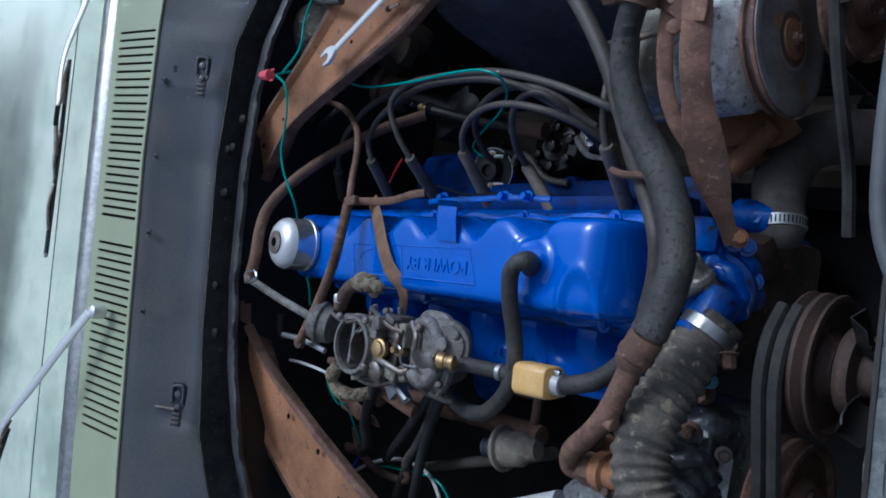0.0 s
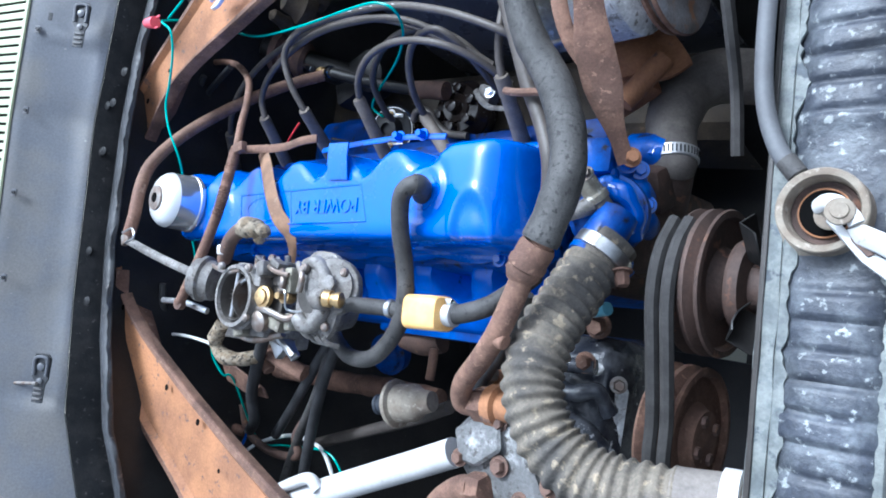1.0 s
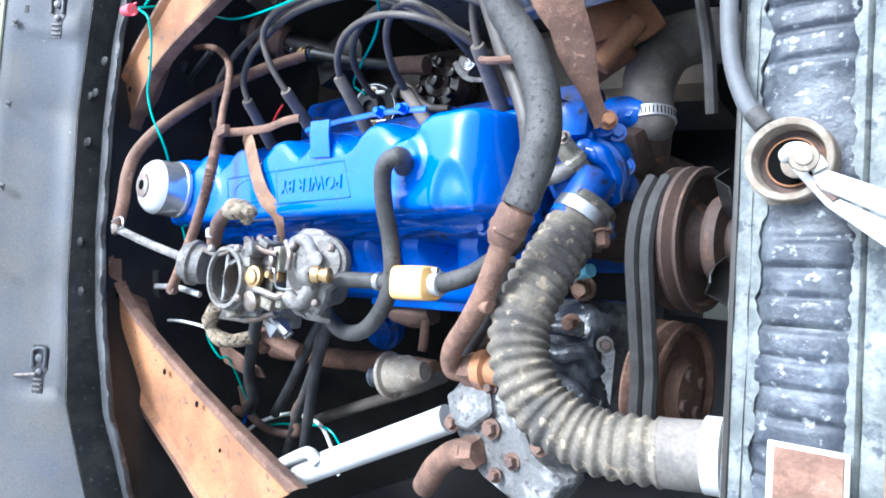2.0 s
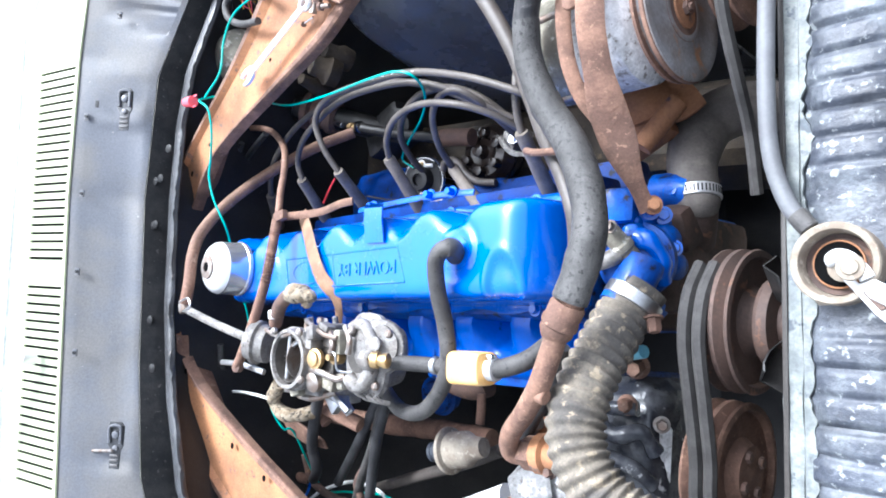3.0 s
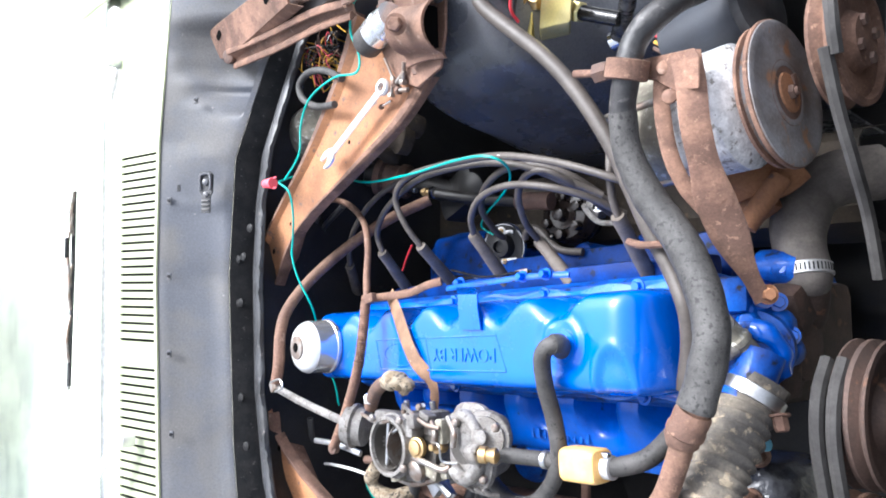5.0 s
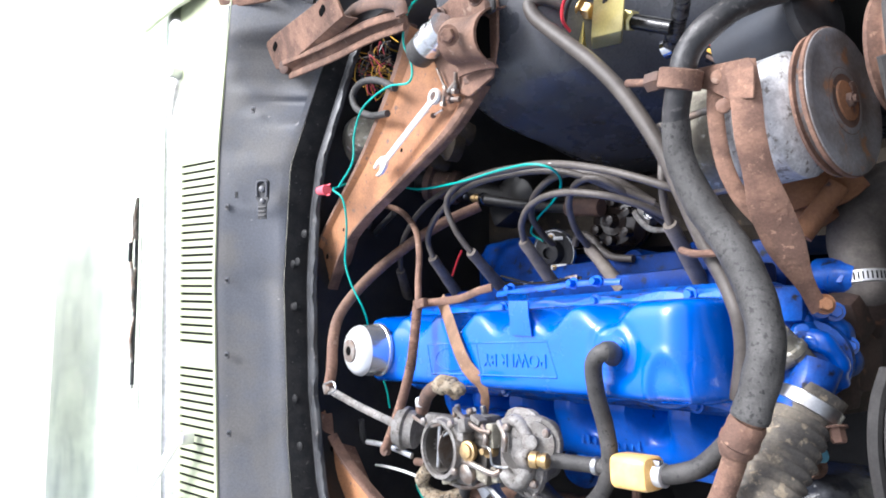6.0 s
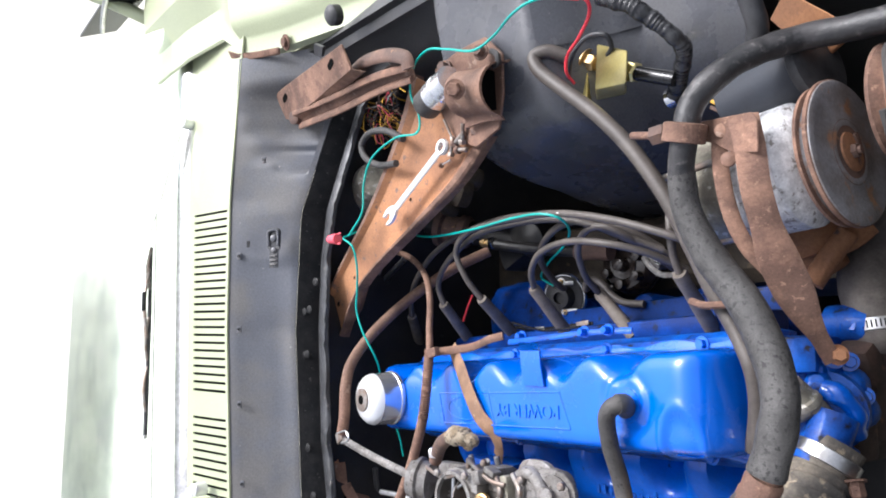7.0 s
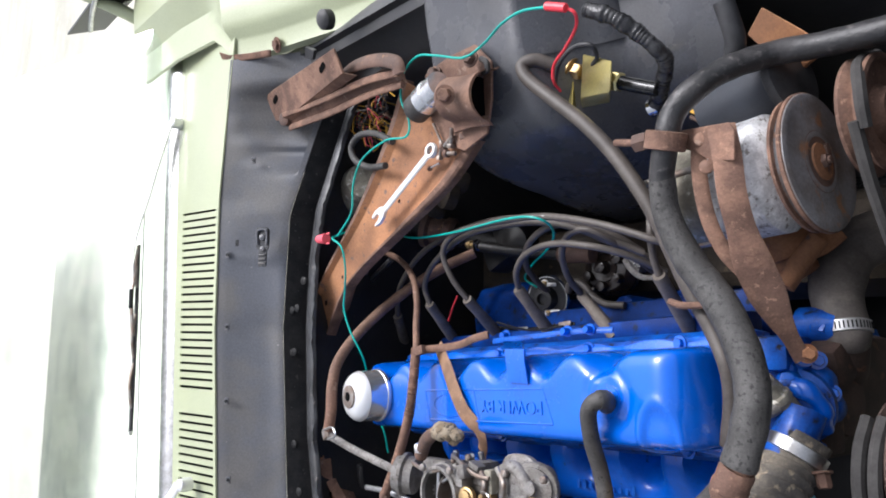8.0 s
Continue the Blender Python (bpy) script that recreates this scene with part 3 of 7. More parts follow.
ys = [-0.68 + 1.36 * i / 30 for i in range(31)]
part_trim = sheet([[(vent_pt(y, 1.0)[0] + 0.004, y * 1.03, vent_pt(y, 1.0)[2] - 0.004), (vent_pt(y, 1.0)[0] - 0.006, y * 1.03, vent_pt(y, 1.0)[2] + 0.008), (vent_pt(y, 1.0)[0] - 0.03, y * 1.03, vent_pt(y, 1.0)[2] + 0.016), (vent_pt(y, 1.0)[0] - 0.042, y * 1.03, vent_pt(y, 1.0)[2] + 0.012)] for y in ys], (0, 0, -0.006))
single("windscreen_trim", part_trim, STEEL, "bright metal trim along the windscreen base", "window trim", kind="structure")
ws = single("windscreen", sheet([[screen_pt(y, f) for f in (0, 0.03, 0.06, 0.09, 0.12, 0.16, 0.24, 0.4, 0.6, 0.8, 1.0)] for y in ys], (-0.005, 0, -0.003)), GLASS, "clear windscreen reflecting the bright sky", "windscreen", kind="structure")
ws.visible_shadow = False
single("dashboard", sheet([[(-0.86, y * 1.1, 1.14), (-1.0, y * 1.1, 1.165), (-1.3, y * 1.1, 1.19), (-1.62, y * 1.1, 1.2), (-2.3, y * 1.1, 1.2), (-2.32, y * 1.1, 0.9)] for y in ys], (0, 0, -0.02)), DASH, "pale green padded dashboard with windscreen reflections put into its colour", "dashboard", kind="structure")
roof = sheet([[(-1.42 - 1.3 * k / 10, y * 0.86, 1.53 + 0.05 * math.sin(math.pi * k / 10) + 0.02 * math.cos(y * 2)) for k in range(11)] for y in ys], (0, 0, -0.02))
single("roof", roof, GREEN, "pale green car roof panel", "car roof", kind="structure")
for s in (1, -1):
    single("door_panel", sheet([[(x, 0.80 * s, 1.14), (x, 0.88 * s, 1.12), (x, 0.94 * s, 1.0), (x, 0.95 * s, 0.4)] for x in (-0.72, -1.2, -1.7, -2.3)], (0, 0, -0.01)), GREEN, "pale green door top beside the cabin", "car door", kind="structure")
single("windscreen_pillar", tube([(-1.0, 0.80, 1.19), (-1.06, 0.85, 1.27), (-1.16, 0.92, 1.38), (-1.3, 1.0, 1.5)], 0.016, 12), GREEN, "pale green windscreen pillar", "pillar", kind="structure")
single("windscreen_pillar", tube([(-0.9, -0.79, 1.15), (-1.15, -0.75, 1.33), (-1.45, -0.7, 1.54)], 0.03, 10), GREEN, "pale green windscreen pillar on the carburettor side", "pillar", kind="structure")
single("side_window", plate([(-1.323, 0.86, 1.332), (-1.23, 0.86, 1.258), (-0.944, 0.86, 1.23), (-0.998, 0.86, 1.309)], (0, 0.006, 0), 0), BLACK_PLASTIC, "dark side vent window behind the pillar", "car window", kind="structure")
single("vent_divider", tube([(-1.242, 0.853, 1.29), (-1.132, 0.853, 1.305), (-0.987, 0.853, 1.317)], 0.006, 8, 4), STEEL, "bright vent window divider bar", "window trim", kind="structure")
# ---- engine ----
EM = Matrix.Translation((-0.05, -0.008, 0)) @ Matrix.Rotation(radians(2.9), 4, "Z")
engine = thing("engine", "bright blue painted inline six cylinder engine", "engine", (-0.05, -0.008, 0.4))


def E(x, y, z):
    return EM @ Vector((x, y, z))


def cover_section(x):
    """Section of the rocker cover at x, from one rim to the other: scallops on the plug side alone."""
    wave = 1.0 if x > 0.235 else 0.5 + 0.5 * math.cos((x - 0.235) / 0.0925 * 2 * math.pi)
    fu = min(1.0, max(0.0, (0.302 - x) / 0.044))
    ru = min(1.0, max(0.0, (x + 0.345) / 0.025))
    end = math.sqrt(max(0.0, 1 - (1 - fu) ** 2.6)) * math.sqrt(max(0.0, 1 - (1 - ru) ** 2.4))
    plan = 0.80 + 0.20 * math.sqrt(max(0.0, 1 - (1 - min(1.0, fu * 1.5)) ** 2))
    out = []
    for s, dip in ((1, (1 - wave) ** 1.15), (-1, 0.0)):
        side = [Vector((s * y * plan, z, 0)) for y, z in ((0.0575, 0.866), (0.0563 - 0.003 * dip, 0.874), (0.0548 - 0.008 * dip, 0.90), (0.0536 - 0.014 * dip, 0.921), (0.052 - 0.019 * dip, 0.9345), (0.0495 - 0.0212 * dip, 0.9425), (0.0455 - 0.0218 * dip, 0.9472), (0.0395 - 0.0205 * dip, 0.9496), (0.031 - 0.014 * dip, 0.9506), (0.012, 0.951), (0, 0.951))]
        out.append(smooth_line(side, 3))
    line = out[0] + out[1][-2::-1]
    return [(p.x, 0.866 + (p.y - 0.866) * end) for p in line]


def cover_relief(x, y):
    """Pressed rings round the grommet, the arched dent at the front corner and the dished nameplate panel."""
    q = math.hypot(x - 0.199, y - 0.002)
    d = -0.0022 * math.exp(-((q - 0.031) / 0.0042) ** 2) + 0.0012 * math.exp(-((q - 0.0235) / 0.003) ** 2)
    e = math.hypot((x - 0.262) / 0.020, (y + 0.043) / 0.036)
    d -= 0.0050 * (1 - ease(0.72, 1.05, e)) * ease(0.0, -0.004, y + 0.004)
    d += 0.0016 * math.exp(-((e - 1.18) / 0.12) ** 2)
    return d


cv = bmesh.new()
loops = []
for i in range(261):
    x = -0.345 + 0.647 * i / 260
    loops.append([E(x, y, z + (cover_relief(x, y) if z > 0.935 else 0.0)) for y, z in cover_section(x)])
rings(cv, loops)
cover = part("rocker_cover", cv, BLUE, engine, "glossy bright blue rocker cover", sharp=60)
rim = bmesh.new()
loops = []
for i in range(49):
    x = -0.350 + 0.657 * i / 48
    w = 0.063 + 0.003 * math.cos(x / 0.1 * 2 * math.pi)
    e = 0.85 if i in (0, 48) else 1.0
    loops.append([E(x, w * e, 0.856), E(x, w * e, 0.866), E(x, (w - 0.006) * e, 0.869), E(x, -(w - 0.006) * e, 0.869), E(x, -w * e, 0.866), E(x, -w * e, 0.856)])
rings(rim, loops)
part("cover_flange", rim, BLUE, cover)
for x in (-0.24, -0.08, 0.1, 0.24):
    for s in (1, -1):
        part("cover_bolt", hexbolt(E(x, 0.060 * s, 0.868), (0, 0, 1), 0.006, 0.006), BLUE, cover)
# raised nameplate frame with lettering, and an oval badge
NP = [(-0.158, 0.008), (0.097, 0.011), (0.112, -0.031), (-0.148, -0.034)]
fr = bmesh.new()
for a, b in zip(NP, NP[1:] + NP[:1]):
    tube([E(a[0], a[1], 0.9508), E(b[0], b[1], 0.9506)], 0.0013, 8, 6, bm=fr)
part("nameplate_border", fr, BLUE, cover)
words("POWER BY", 0.0235, 0.0011, EM @ Matrix.Translation((0.036, -0.0115, 0.9514)) @ Matrix.Rotation(math.pi, 4, "Z") @ Matrix.Diagonal((1.05, 1, 1, 1)), BLUE, cover, "raised_lettering")
part("plate_divider", tube([E(-0.040, 0.009, 0.9508), E(-0.031, -0.033, 0.9506)], 0.0013, 8, 4), BLUE, cover)
part("oval_badge", tube([E(-0.096 + 0.040 * math.cos(a * math.pi / 8), -0.0125 + 0.0155 * math.sin(a * math.pi / 8), 0.9506) for a in range(17)], 0.0013, 6, 3), BLUE, cover)
# breather grommet and crankcase hose stub
gp = Vector((0.15, 0.0, 0.949))
part("grommet", lathe(gp - Vector((0, 0, 0.004)), (0, 0, 1), [(0, 0.027), (0.004, 0.026), (0.0045, 0.019), (0.008, 0.0185), (0.0085, 0.013), (0.014, 0.012)], 32), BLUE, cover)
# tab bracket over the flange, two blue nuts on it
part("cover_tab", sheet([[(-0.052, 0.066, 0.93), (-0.0165, 0.056, 0.957), (-0.014, 0.04, 0.9585), (-0.0135, 0.013, 0.9545)], [(-0.016, 0.066, 0.93), (0.0195, 0.056, 0.957), (0.022, 0.04, 0.9585), (0.0235, 0.013, 0.9545)]], (0.0, 0.0, -0.0022)), BLUE, engine)
part("rail_bracket", tube([(-0.118, 0.066, 0.892), (-0.06, 0.07, 0.896), (0.0, 0.075, 0.893), (0.05, 0.079, 0.886), (0.095, 0.08, 0.876)], 0.0042, 10, 6, 0.4, side=(0, 0.3, 1)), BLUE_CAST, engine)
for c, r in (((0.030, 0.079, 0.889), 0.0052), ((0.066, 0.081, 0.885), 0.0052), ((-0.112, 0.074, 0.872), 0.006)):
    part("stud_nut", hexbolt(c, (0.1, 0, 1), r, 0.011, True), BLUE_LOG, engine)

# head, block and log manifold
hd = bmesh.new()
loops = []
for x in (-0.355, -0.35, 0.285, 0.29):
    k = 0.97 if x in (-0.355, 0.29) else 1.0
    loops.append([E(x, y * k, z) for y, z in ((0.066, 0.855), (0.072, 0.845), (0.075, 0.80), (0.072, 0.765), (-0.072, 0.765), (-0.075, 0.80), (-0.072, 0.845), (-0.066, 0.855))])
rings(hd, loops)
part("cylinder_head", hd, BLUE_CAST, engine)
bl = block((0, 0, 0), (0.56, 0.17, 0.34), bevel=0.02)
bl.transform(EM @ Matrix.Translation((-0.01, 0.0, 0.59)))
part("engine_block", bl, BLUE_CAST, engine)
pan = block((0, 0, 0), (0.5, 0.16, 0.10), bevel=0.03)
pan.transform(EM @ Matrix.Translation((-0.01, 0.0, 0.38)))
part("oil_pan", pan, BLUE_CAST, engine)
log = bmesh.new()
loops = []
for i in range(73):
    x = -0.26 + 0.52 * i / 72
    k = 0.5 + 0.5 * math.cos((x - 0.2) / 0.0925 * 2 * math.pi)
    k = min(1.0, max(0.0, 1.6 * k - 0.15))
    d = 1 - k
    loops.append([E(x, -0.064, 0.848 - 0.055 * d), E(x, -0.078, 0.851 - 0.058 * d), E(x, -0.094, 0.847 - 0.045 * d), E(x, -0.106, 0.840 - 0.018 * d), E(x, -0.122, 0.832 - 0.003 * d), E(x, -0.138, 0.822), E(x, -0.146, 0.806), E(x, -0.142, 0.785), E(x, -0.11, 0.772), E(x, -0.064, 0.772)])
rings(log, loops)
part("intake_log", log, BLUE_LOG, engine, "blue cast intake log with bulging runners", sharp=60)
part("manifold_flange", block(E(0.12, -0.135, 0.795), (0.25, 0.04, 0.03), Matrix.Rotation(radians(2.9), 4, "Z"), 0.006), BLUE_CAST, engine)
# cast bars where the firing order is moulded, too small to read
cb = bmesh.new()
for k in range(9):
    c = E(0.035 + 0.011 * k + (0.006 if k > 4 else 0), -0.119, 0.8335)
    block(c, (0.0045, 0.012, 0.0016), Matrix.Rotation(radians(3), 4, "Z"), 0.0004, cb, 1)
part("cast_marks", cb, BLUE_CAST, engine)
ex = bmesh.new()
tube([(-0.395, -0.276, 0.72), (-0.232, -0.266, 0.72), (-0.108, -0.254, 0.72), (-0.001, -0.249, 0.72)], 0.016, 12, 6, bm=ex, wobble=0.2)
part("exhaust_manifold", ex, RUST, engine, "rusty cast exhaust manifold")
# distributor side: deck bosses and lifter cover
# ledge, hump, deck and bosses carry that shade in their blue
part("head_ledge", block(E(-0.02, 0.084, 0.782), (0.6, 0.026, 0.05), Matrix.Rotation(radians(2.9), 4, "Z"), 0.008), ENAMEL_SHADED, engine)
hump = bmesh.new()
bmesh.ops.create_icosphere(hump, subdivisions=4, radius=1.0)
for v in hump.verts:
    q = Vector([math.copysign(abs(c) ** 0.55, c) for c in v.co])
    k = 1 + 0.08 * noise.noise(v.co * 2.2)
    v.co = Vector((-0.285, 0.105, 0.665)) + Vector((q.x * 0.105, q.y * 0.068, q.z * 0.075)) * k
part("rear_block_hump", hump, ENAMEL_SHADED, engine, "grimy blue hump of the block behind the leads, darkened as in shade", sharp=80)
part("plug_deck", block(E(0.0, 0.092, 0.715), (0.56, 0.075, 0.05), Matrix.Rotation(radians(2.9), 4, "Z"), 0.012), ENAMEL_SHADED, engine)
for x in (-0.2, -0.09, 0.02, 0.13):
    part("deck_boss", lathe(E(x, 0.116, 0.64), (0, 0.1, 1), [(0, 0.026), (0.05, 0.024), (0.06, 0.021), (0.066, 0.012)], 18), ENAMEL_SHADED, engine)
for x in (-0.15, 0.0, 0.07, 0.2):
    part("head_bolt", hexbolt(E(x, 0.079, 0.752), (0, 0.2, 1), 0.009, 0.010, True), BLUE_CAST, engine)
# front: timing cover, water pump, thermostat housing
part("timing_cover", block((0.235, 0.0, 0.62), (0.06, 0.15, 0.24), None, 0.02), BROWN_STEEL, engine, "dark grimy timing cover")
part("front_cover", block((0.262, 0.03, 0.79), (0.05, 0.085, 0.07), None, 0.01), BLUE_CAST, engine)
wp = bmesh.new()
lathe((0.27, 0.0, 0.74), (1, 0, 0), [(0, 0.055), (0.02, 0.053), (0.025, 0.04), (0.04, 0.036), (0.042, 0.02)], 28, wp)
block((0.30, 0.045, 0.755), (0.04, 0.05, 0.05), Matrix.Rotation(0.5, 4, "X"), 0.01, wp)
part("water_pump", wp, BROWN_STEEL, engine, "dusty brown water pump")
tube_pts = [(0.27, 0.084, 0.755), (0.291, 0.084, 0.755), (0.309, 0.082, 0.752)]
part("pump_inlet_neck", tube(tube_pts, 0.021, 16, 4), BLUE_CAST, engine)
th = bmesh.new()
lathe((0.3, 0.001, 0.835), (0.25, -0.1, 1), [(0, 0.04), (0.012, 0.04), (0.014, 0.032), (0.03, 0.03), (0.034, 0.02)], 24, th)
tube([(0.322, -0.002, 0.86), (0.318, -0.021, 0.868), (0.312, -0.035, 0.872), (0.308, -0.049, 0.88)], 0.021, 16, 5, bm=th)
for c in ((0.329, 0.01, 0.842), (0.294, 0.012, 0.85)):
    hexbolt(c, (0.2, 0, 1), 0.007, 0.007, True, th)
part("thermostat_housing", th, BLUE_CAST, engine)
part("bracket_boss", block((0.293, 0.054, 0.86), (0.034, 0.036, 0.03), Matrix.Rotation(0.3, 4, "Y"), 0.008), BLUE_CAST, engine)
part("bracket_boss", block((0.303, 0.043, 0.82), (0.03, 0.024, 0.04), Matrix.Rotation(0.3, 4, "Z"), 0.008), BLUE_CAST, engine)
for c, r in (((0.309, 0.047, 0.845), 0.012), ((0.32, 0.026, 0.83), 0.014), ((0.307, 0.028, 0.86), 0.010), ((0.324, -0, 0.82), 0.013), ((0.311, -0.043, 0.83), 0.012), ((0.306, 0.039, 0.855), 0.007)):
    part("casting_lump", lathe(c, (0.4, 0.1, 1), [(-0.03, r * 1.3), (-0.006, r * 1.2), (0.0, r), (0.004, r * 0.7), (0.005, r * 0.3)], 16), BLUE_CAST, engine)
for c in ((0.318, 0.05, 0.845), (0.33, 0.014, 0.82), (0.328, -0.012, 0.85), (0.323, 0.047, 0.83)):
    part("front_bolt", hexbolt(c, (0.6, 0, 0.8), 0.0065, 0.008, True), BLUE, engine)
part("hose_spigot", tube([(0.315, 0.022, 0.865), (0.329, 0.016, 0.862), (0.334, 0.001, 0.85), (0.327, -0.02, 0.835)], 0.010, 12, 6, wobble=0.3), BLUE, engine)
part("bracket_boss", block((0.309, -0.029, 0.8), (0.024, 0.045, 0.05), None, 0.008), BROWN_STEEL, engine)
# temperature sender with a pale blue connector
sn = part("temperature_sender", hexbolt((0.281, -0.111, 0.8), (0.3, -0.1, 1), 0.0095, 0.018, True), RUST_STEEL, engine, "rusty brass hex sender")
part("connector", tube([(0.28, -0.097, 0.82), (0.296, -0.095, 0.83), (0.31, -0.092, 0.835)], 0.007, 10, 3), SKYBLUE, sn, "pale blue wire connector")
wf0, wf1 = Vector((0.299, 0.03, 0.895)), Vector((0.311, 0.004, 0.872))
part("heater_plug", lathe(wf0, wf1 - wf0, [(0, 0.007), (0.003, 0.0098), (0.022, 0.0105), (0.024, 0.0125), (0.030, 0.0125), (0.032, 0.0105), (0.05, 0.0105)], 20), ALU_DIRT, engine, "dusty capped heater outlet")
part("plug_screw", hexbolt((0.312, 0.028, 0.905), (0.2, 0, 1), 0.0045, 0.006, True), STEEL_OLD, engine)
part("elbow", tube([(0.268, -0.008, 0.88), (0.295, -0.003, 0.885), (0.307, 0.004, 0.88)], 0.0085, 12, 4), ALU, engine, "dull metal elbow")

# oil filler cap
cap = thing("oil_filler_cap", "chrome push-on oil filler breather cap on the rocker cover", "oil cap", (-0.345, -0.023, 0.95))
cb0 = Vector((-0.345, -0.023, 0.95))
ca = Vector((0.02, -0.01, 1))
part("body", lathe(cb0, ca, [(0, 0.030), (0.003, 0.0425), (0.006, 0.0432), (0.009, 0.0428), (0.010, 0.0415), (0.040, 0.0405)], 40), CAP_SIDE, cap)
part("dome", lathe(cb0 + ca * 0.040, ca, [(0, 0.0406), (0.006, 0.0385), (0.012, 0.033), (0.016, 0.025), (0.0175, 0.018)], 40), CAP_WHITE, cap, "white satin dome")
part("button", lathe(cb0 + ca * 0.0565, ca, [(0, 0.0185), (0.0035, 0.018), (0.0045, 0.008), (0.002, 0.0075), (0.001, 0.004)], 28), STEEL_OLD, cap, "grey rubber washer with a dark hole")
part("hole", lathe(cb0 + ca * 0.0605, ca, [(0, 0.0068), (0.001, 0.0062)], 20), VOID, cap)

# ---- carburettor ----
carb = thing("carburetor", "dull aluminium single barrel carburetor with open air horn", "carburetor", (-0.226, -0.162, 0.88))
hc = Vector((-0.119, -0.14, 0.995))
ah = lathe(hc - Vector((0, 0, 0.085)), (0.05, 0, 1), [(0, 0.034), (0.05, 0.034), (0.062, 0.0355), (0.064, 0.041), (0.075, 0.042), (0.077, 0.0395), (0.085, 0.0385), (0.0855, 0.034), (0.06, 0.0315), (0.02, 0.030), (0.015, 0.001)], 36)
part("air_horn", ah, ALU, carb)
part("choke_plate", plate([hc + Vector((math.cos(a * math.pi / 8) * 0.003, math.sin(a * math.pi / 8) * 0.030, -0.03 + math.cos(a * math.pi / 8) * 0.030)) for a in range(16)], (0.0015, 0, 0), 0.0004), STEEL_OLD, carb)
part("choke_shaft", rod(hc + Vector((0, -0.04, -0.03)), hc + Vector((0, 0.05, -0.03)), 0.0035), STEEL_OLD, carb)
part("choke_housing", lathe((-0.196, -0.129, 0.975), (-0.75, 0.1, 0.5), [(0, 0.026), (0.012, 0.027), (0.015, 0.031), (0.02, 0.031), (0.022, 0.027), (0.03, 0.026), (0.032, 0.012), (0.034, 0.011)], 28), ALU, carb)
bc = Vector((0.018, -0.123, 0.968))
bw = bmesh.new()
loops = []
for z, k in ((-0.045, 0.72), (-0.03, 0.8), (-0.012, 0.95), (-0.010, 1.05), (-0.003, 1.06), (-0.001, 0.98), (0.002, 0.93), (0.004, 0.6)):
    loops.append([bc + Vector((0.036 * k * math.copysign(abs(math.cos(a)) ** 0.7, math.cos(a)), 0.048 * k * math.copysign(abs(math.sin(a)) ** 0.7, math.sin(a)), z)) for a in [2 * math.pi * j / 32 for j in range(32)]])
rings(bw, loops)
part("float_bowl", bw, ALU, carb)
part("bowl_rim", tube([bc + Vector((0.027 * math.cos(a), 0.036 * math.sin(a), 0.008)) for a in [math.pi * (0.72 - 1.44 * j / 14) for j in range(15)]], 0.0085, 12, 4, wobble=0.15), ALU, carb)
part("bowl_well", lathe(bc + Vector((-0.008, 0, 0.0035)), (0, 0, 1), [(0, 0.022), (0.001, 0.021)], 24), CARB_BORE, carb, "dark sooty well")
part("bowl_dome", lathe(bc + Vector((0.022, 0.012, -0.006)), (0.5, 0.1, 0.85), [(0, 0.033), (0.006, 0.0328), (0.0085, 0.031), (0.0095, 0.026), (0.0125, 0.0255), (0.0135, 0.006)], 28), ALU, carb)
part("dome_boss", lathe(bc + Vector((0.030, 0.016, 0.010)), (0.5, 0.1, 0.85), [(0, 0.010), (0.004, 0.009), (0.005, 0.004)], 16), ALU, carb)
for k in range(3):
    o = bc + Vector((0.0 + 0.014 * k, -0.044, 0.003))
    part("casting_rib", tube([o, o + Vector((0.004, -0.006, -0.006)), o + Vector((0.008, -0.008, -0.016))], 0.003, 8, 4), ALU, carb)
part("bore_lining", lathe(hc - Vector((0, 0, 0.03)), (0.05, 0, 1), [(0, 0.0005), (0.001, 0.0296), (0.026, 0.0308), (0.0262, 0.0300), (0.002, 0.0290), (0.0015, 0.001)], 32), CARB_BORE, carb)
part("bore_strut", rod(hc + Vector((-0.012, -0.029, -0.012)), hc + Vector((-0.006, 0.029, -0.010)), 0.0028), STEEL, carb)
part("bore_strut", rod(hc + Vector((-0.008, 0.010, -0.011)), hc + Vector((0.018, 0.024, -0.009)), 0.0024), STEEL, carb)
part("vent_post", block((-0.063, -0.102, 0.985), (0.016, 0.018, 0.022), Matrix.Rotation(0.2, 4, "Z"), 0.003), ALU, carb)
part("vent_post", block((-0.047, -0.094, 0.98), (0.020, 0.008, 0.014), Matrix.Rotation(-0.3, 4, "Z"), 0.002), ALU, carb)
part("idle_link", tube([(-0.039, -0.1, 0.98), (-0.026, -0.112, 0.985), (-0.031, -0.126, 0.982)], 0.004, 8, 4), STEEL_OLD, carb)
part("accelerator_cap", lathe((-0.071, -0.164, 0.975), (0.1, -0.2, 1), [(0, 0.013), (0.008, 0.013), (0.010, 0.010), (0.011, 0.004)], 16), STEEL_OLD, carb)
mid = bmesh.new()
block((-0.12, -0.146, 0.935), (0.075, 0.085, 0.06), Matrix.Rotation(0.05, 4, "Z"), 0.006, mid)
block((-0.082, -0.113, 0.975), (0.03, 0.022, 0.03), None, 0.004, mid)
block((-0.085, -0.165, 0.965), (0.025, 0.028, 0.02), Matrix.Rotation(0.2, 4, "X"), 0.005, mid)
block((-0.054, -0.105, 0.96), (0.02, 0.03, 0.03), None, 0.004, mid)
block((-0.104, -0.106, 0.97), (0.026, 0.012, 0.018), Matrix.Rotation(0.4, 4, "Z"), 0.003, mid)
part("main_body", mid, ALU, carb)
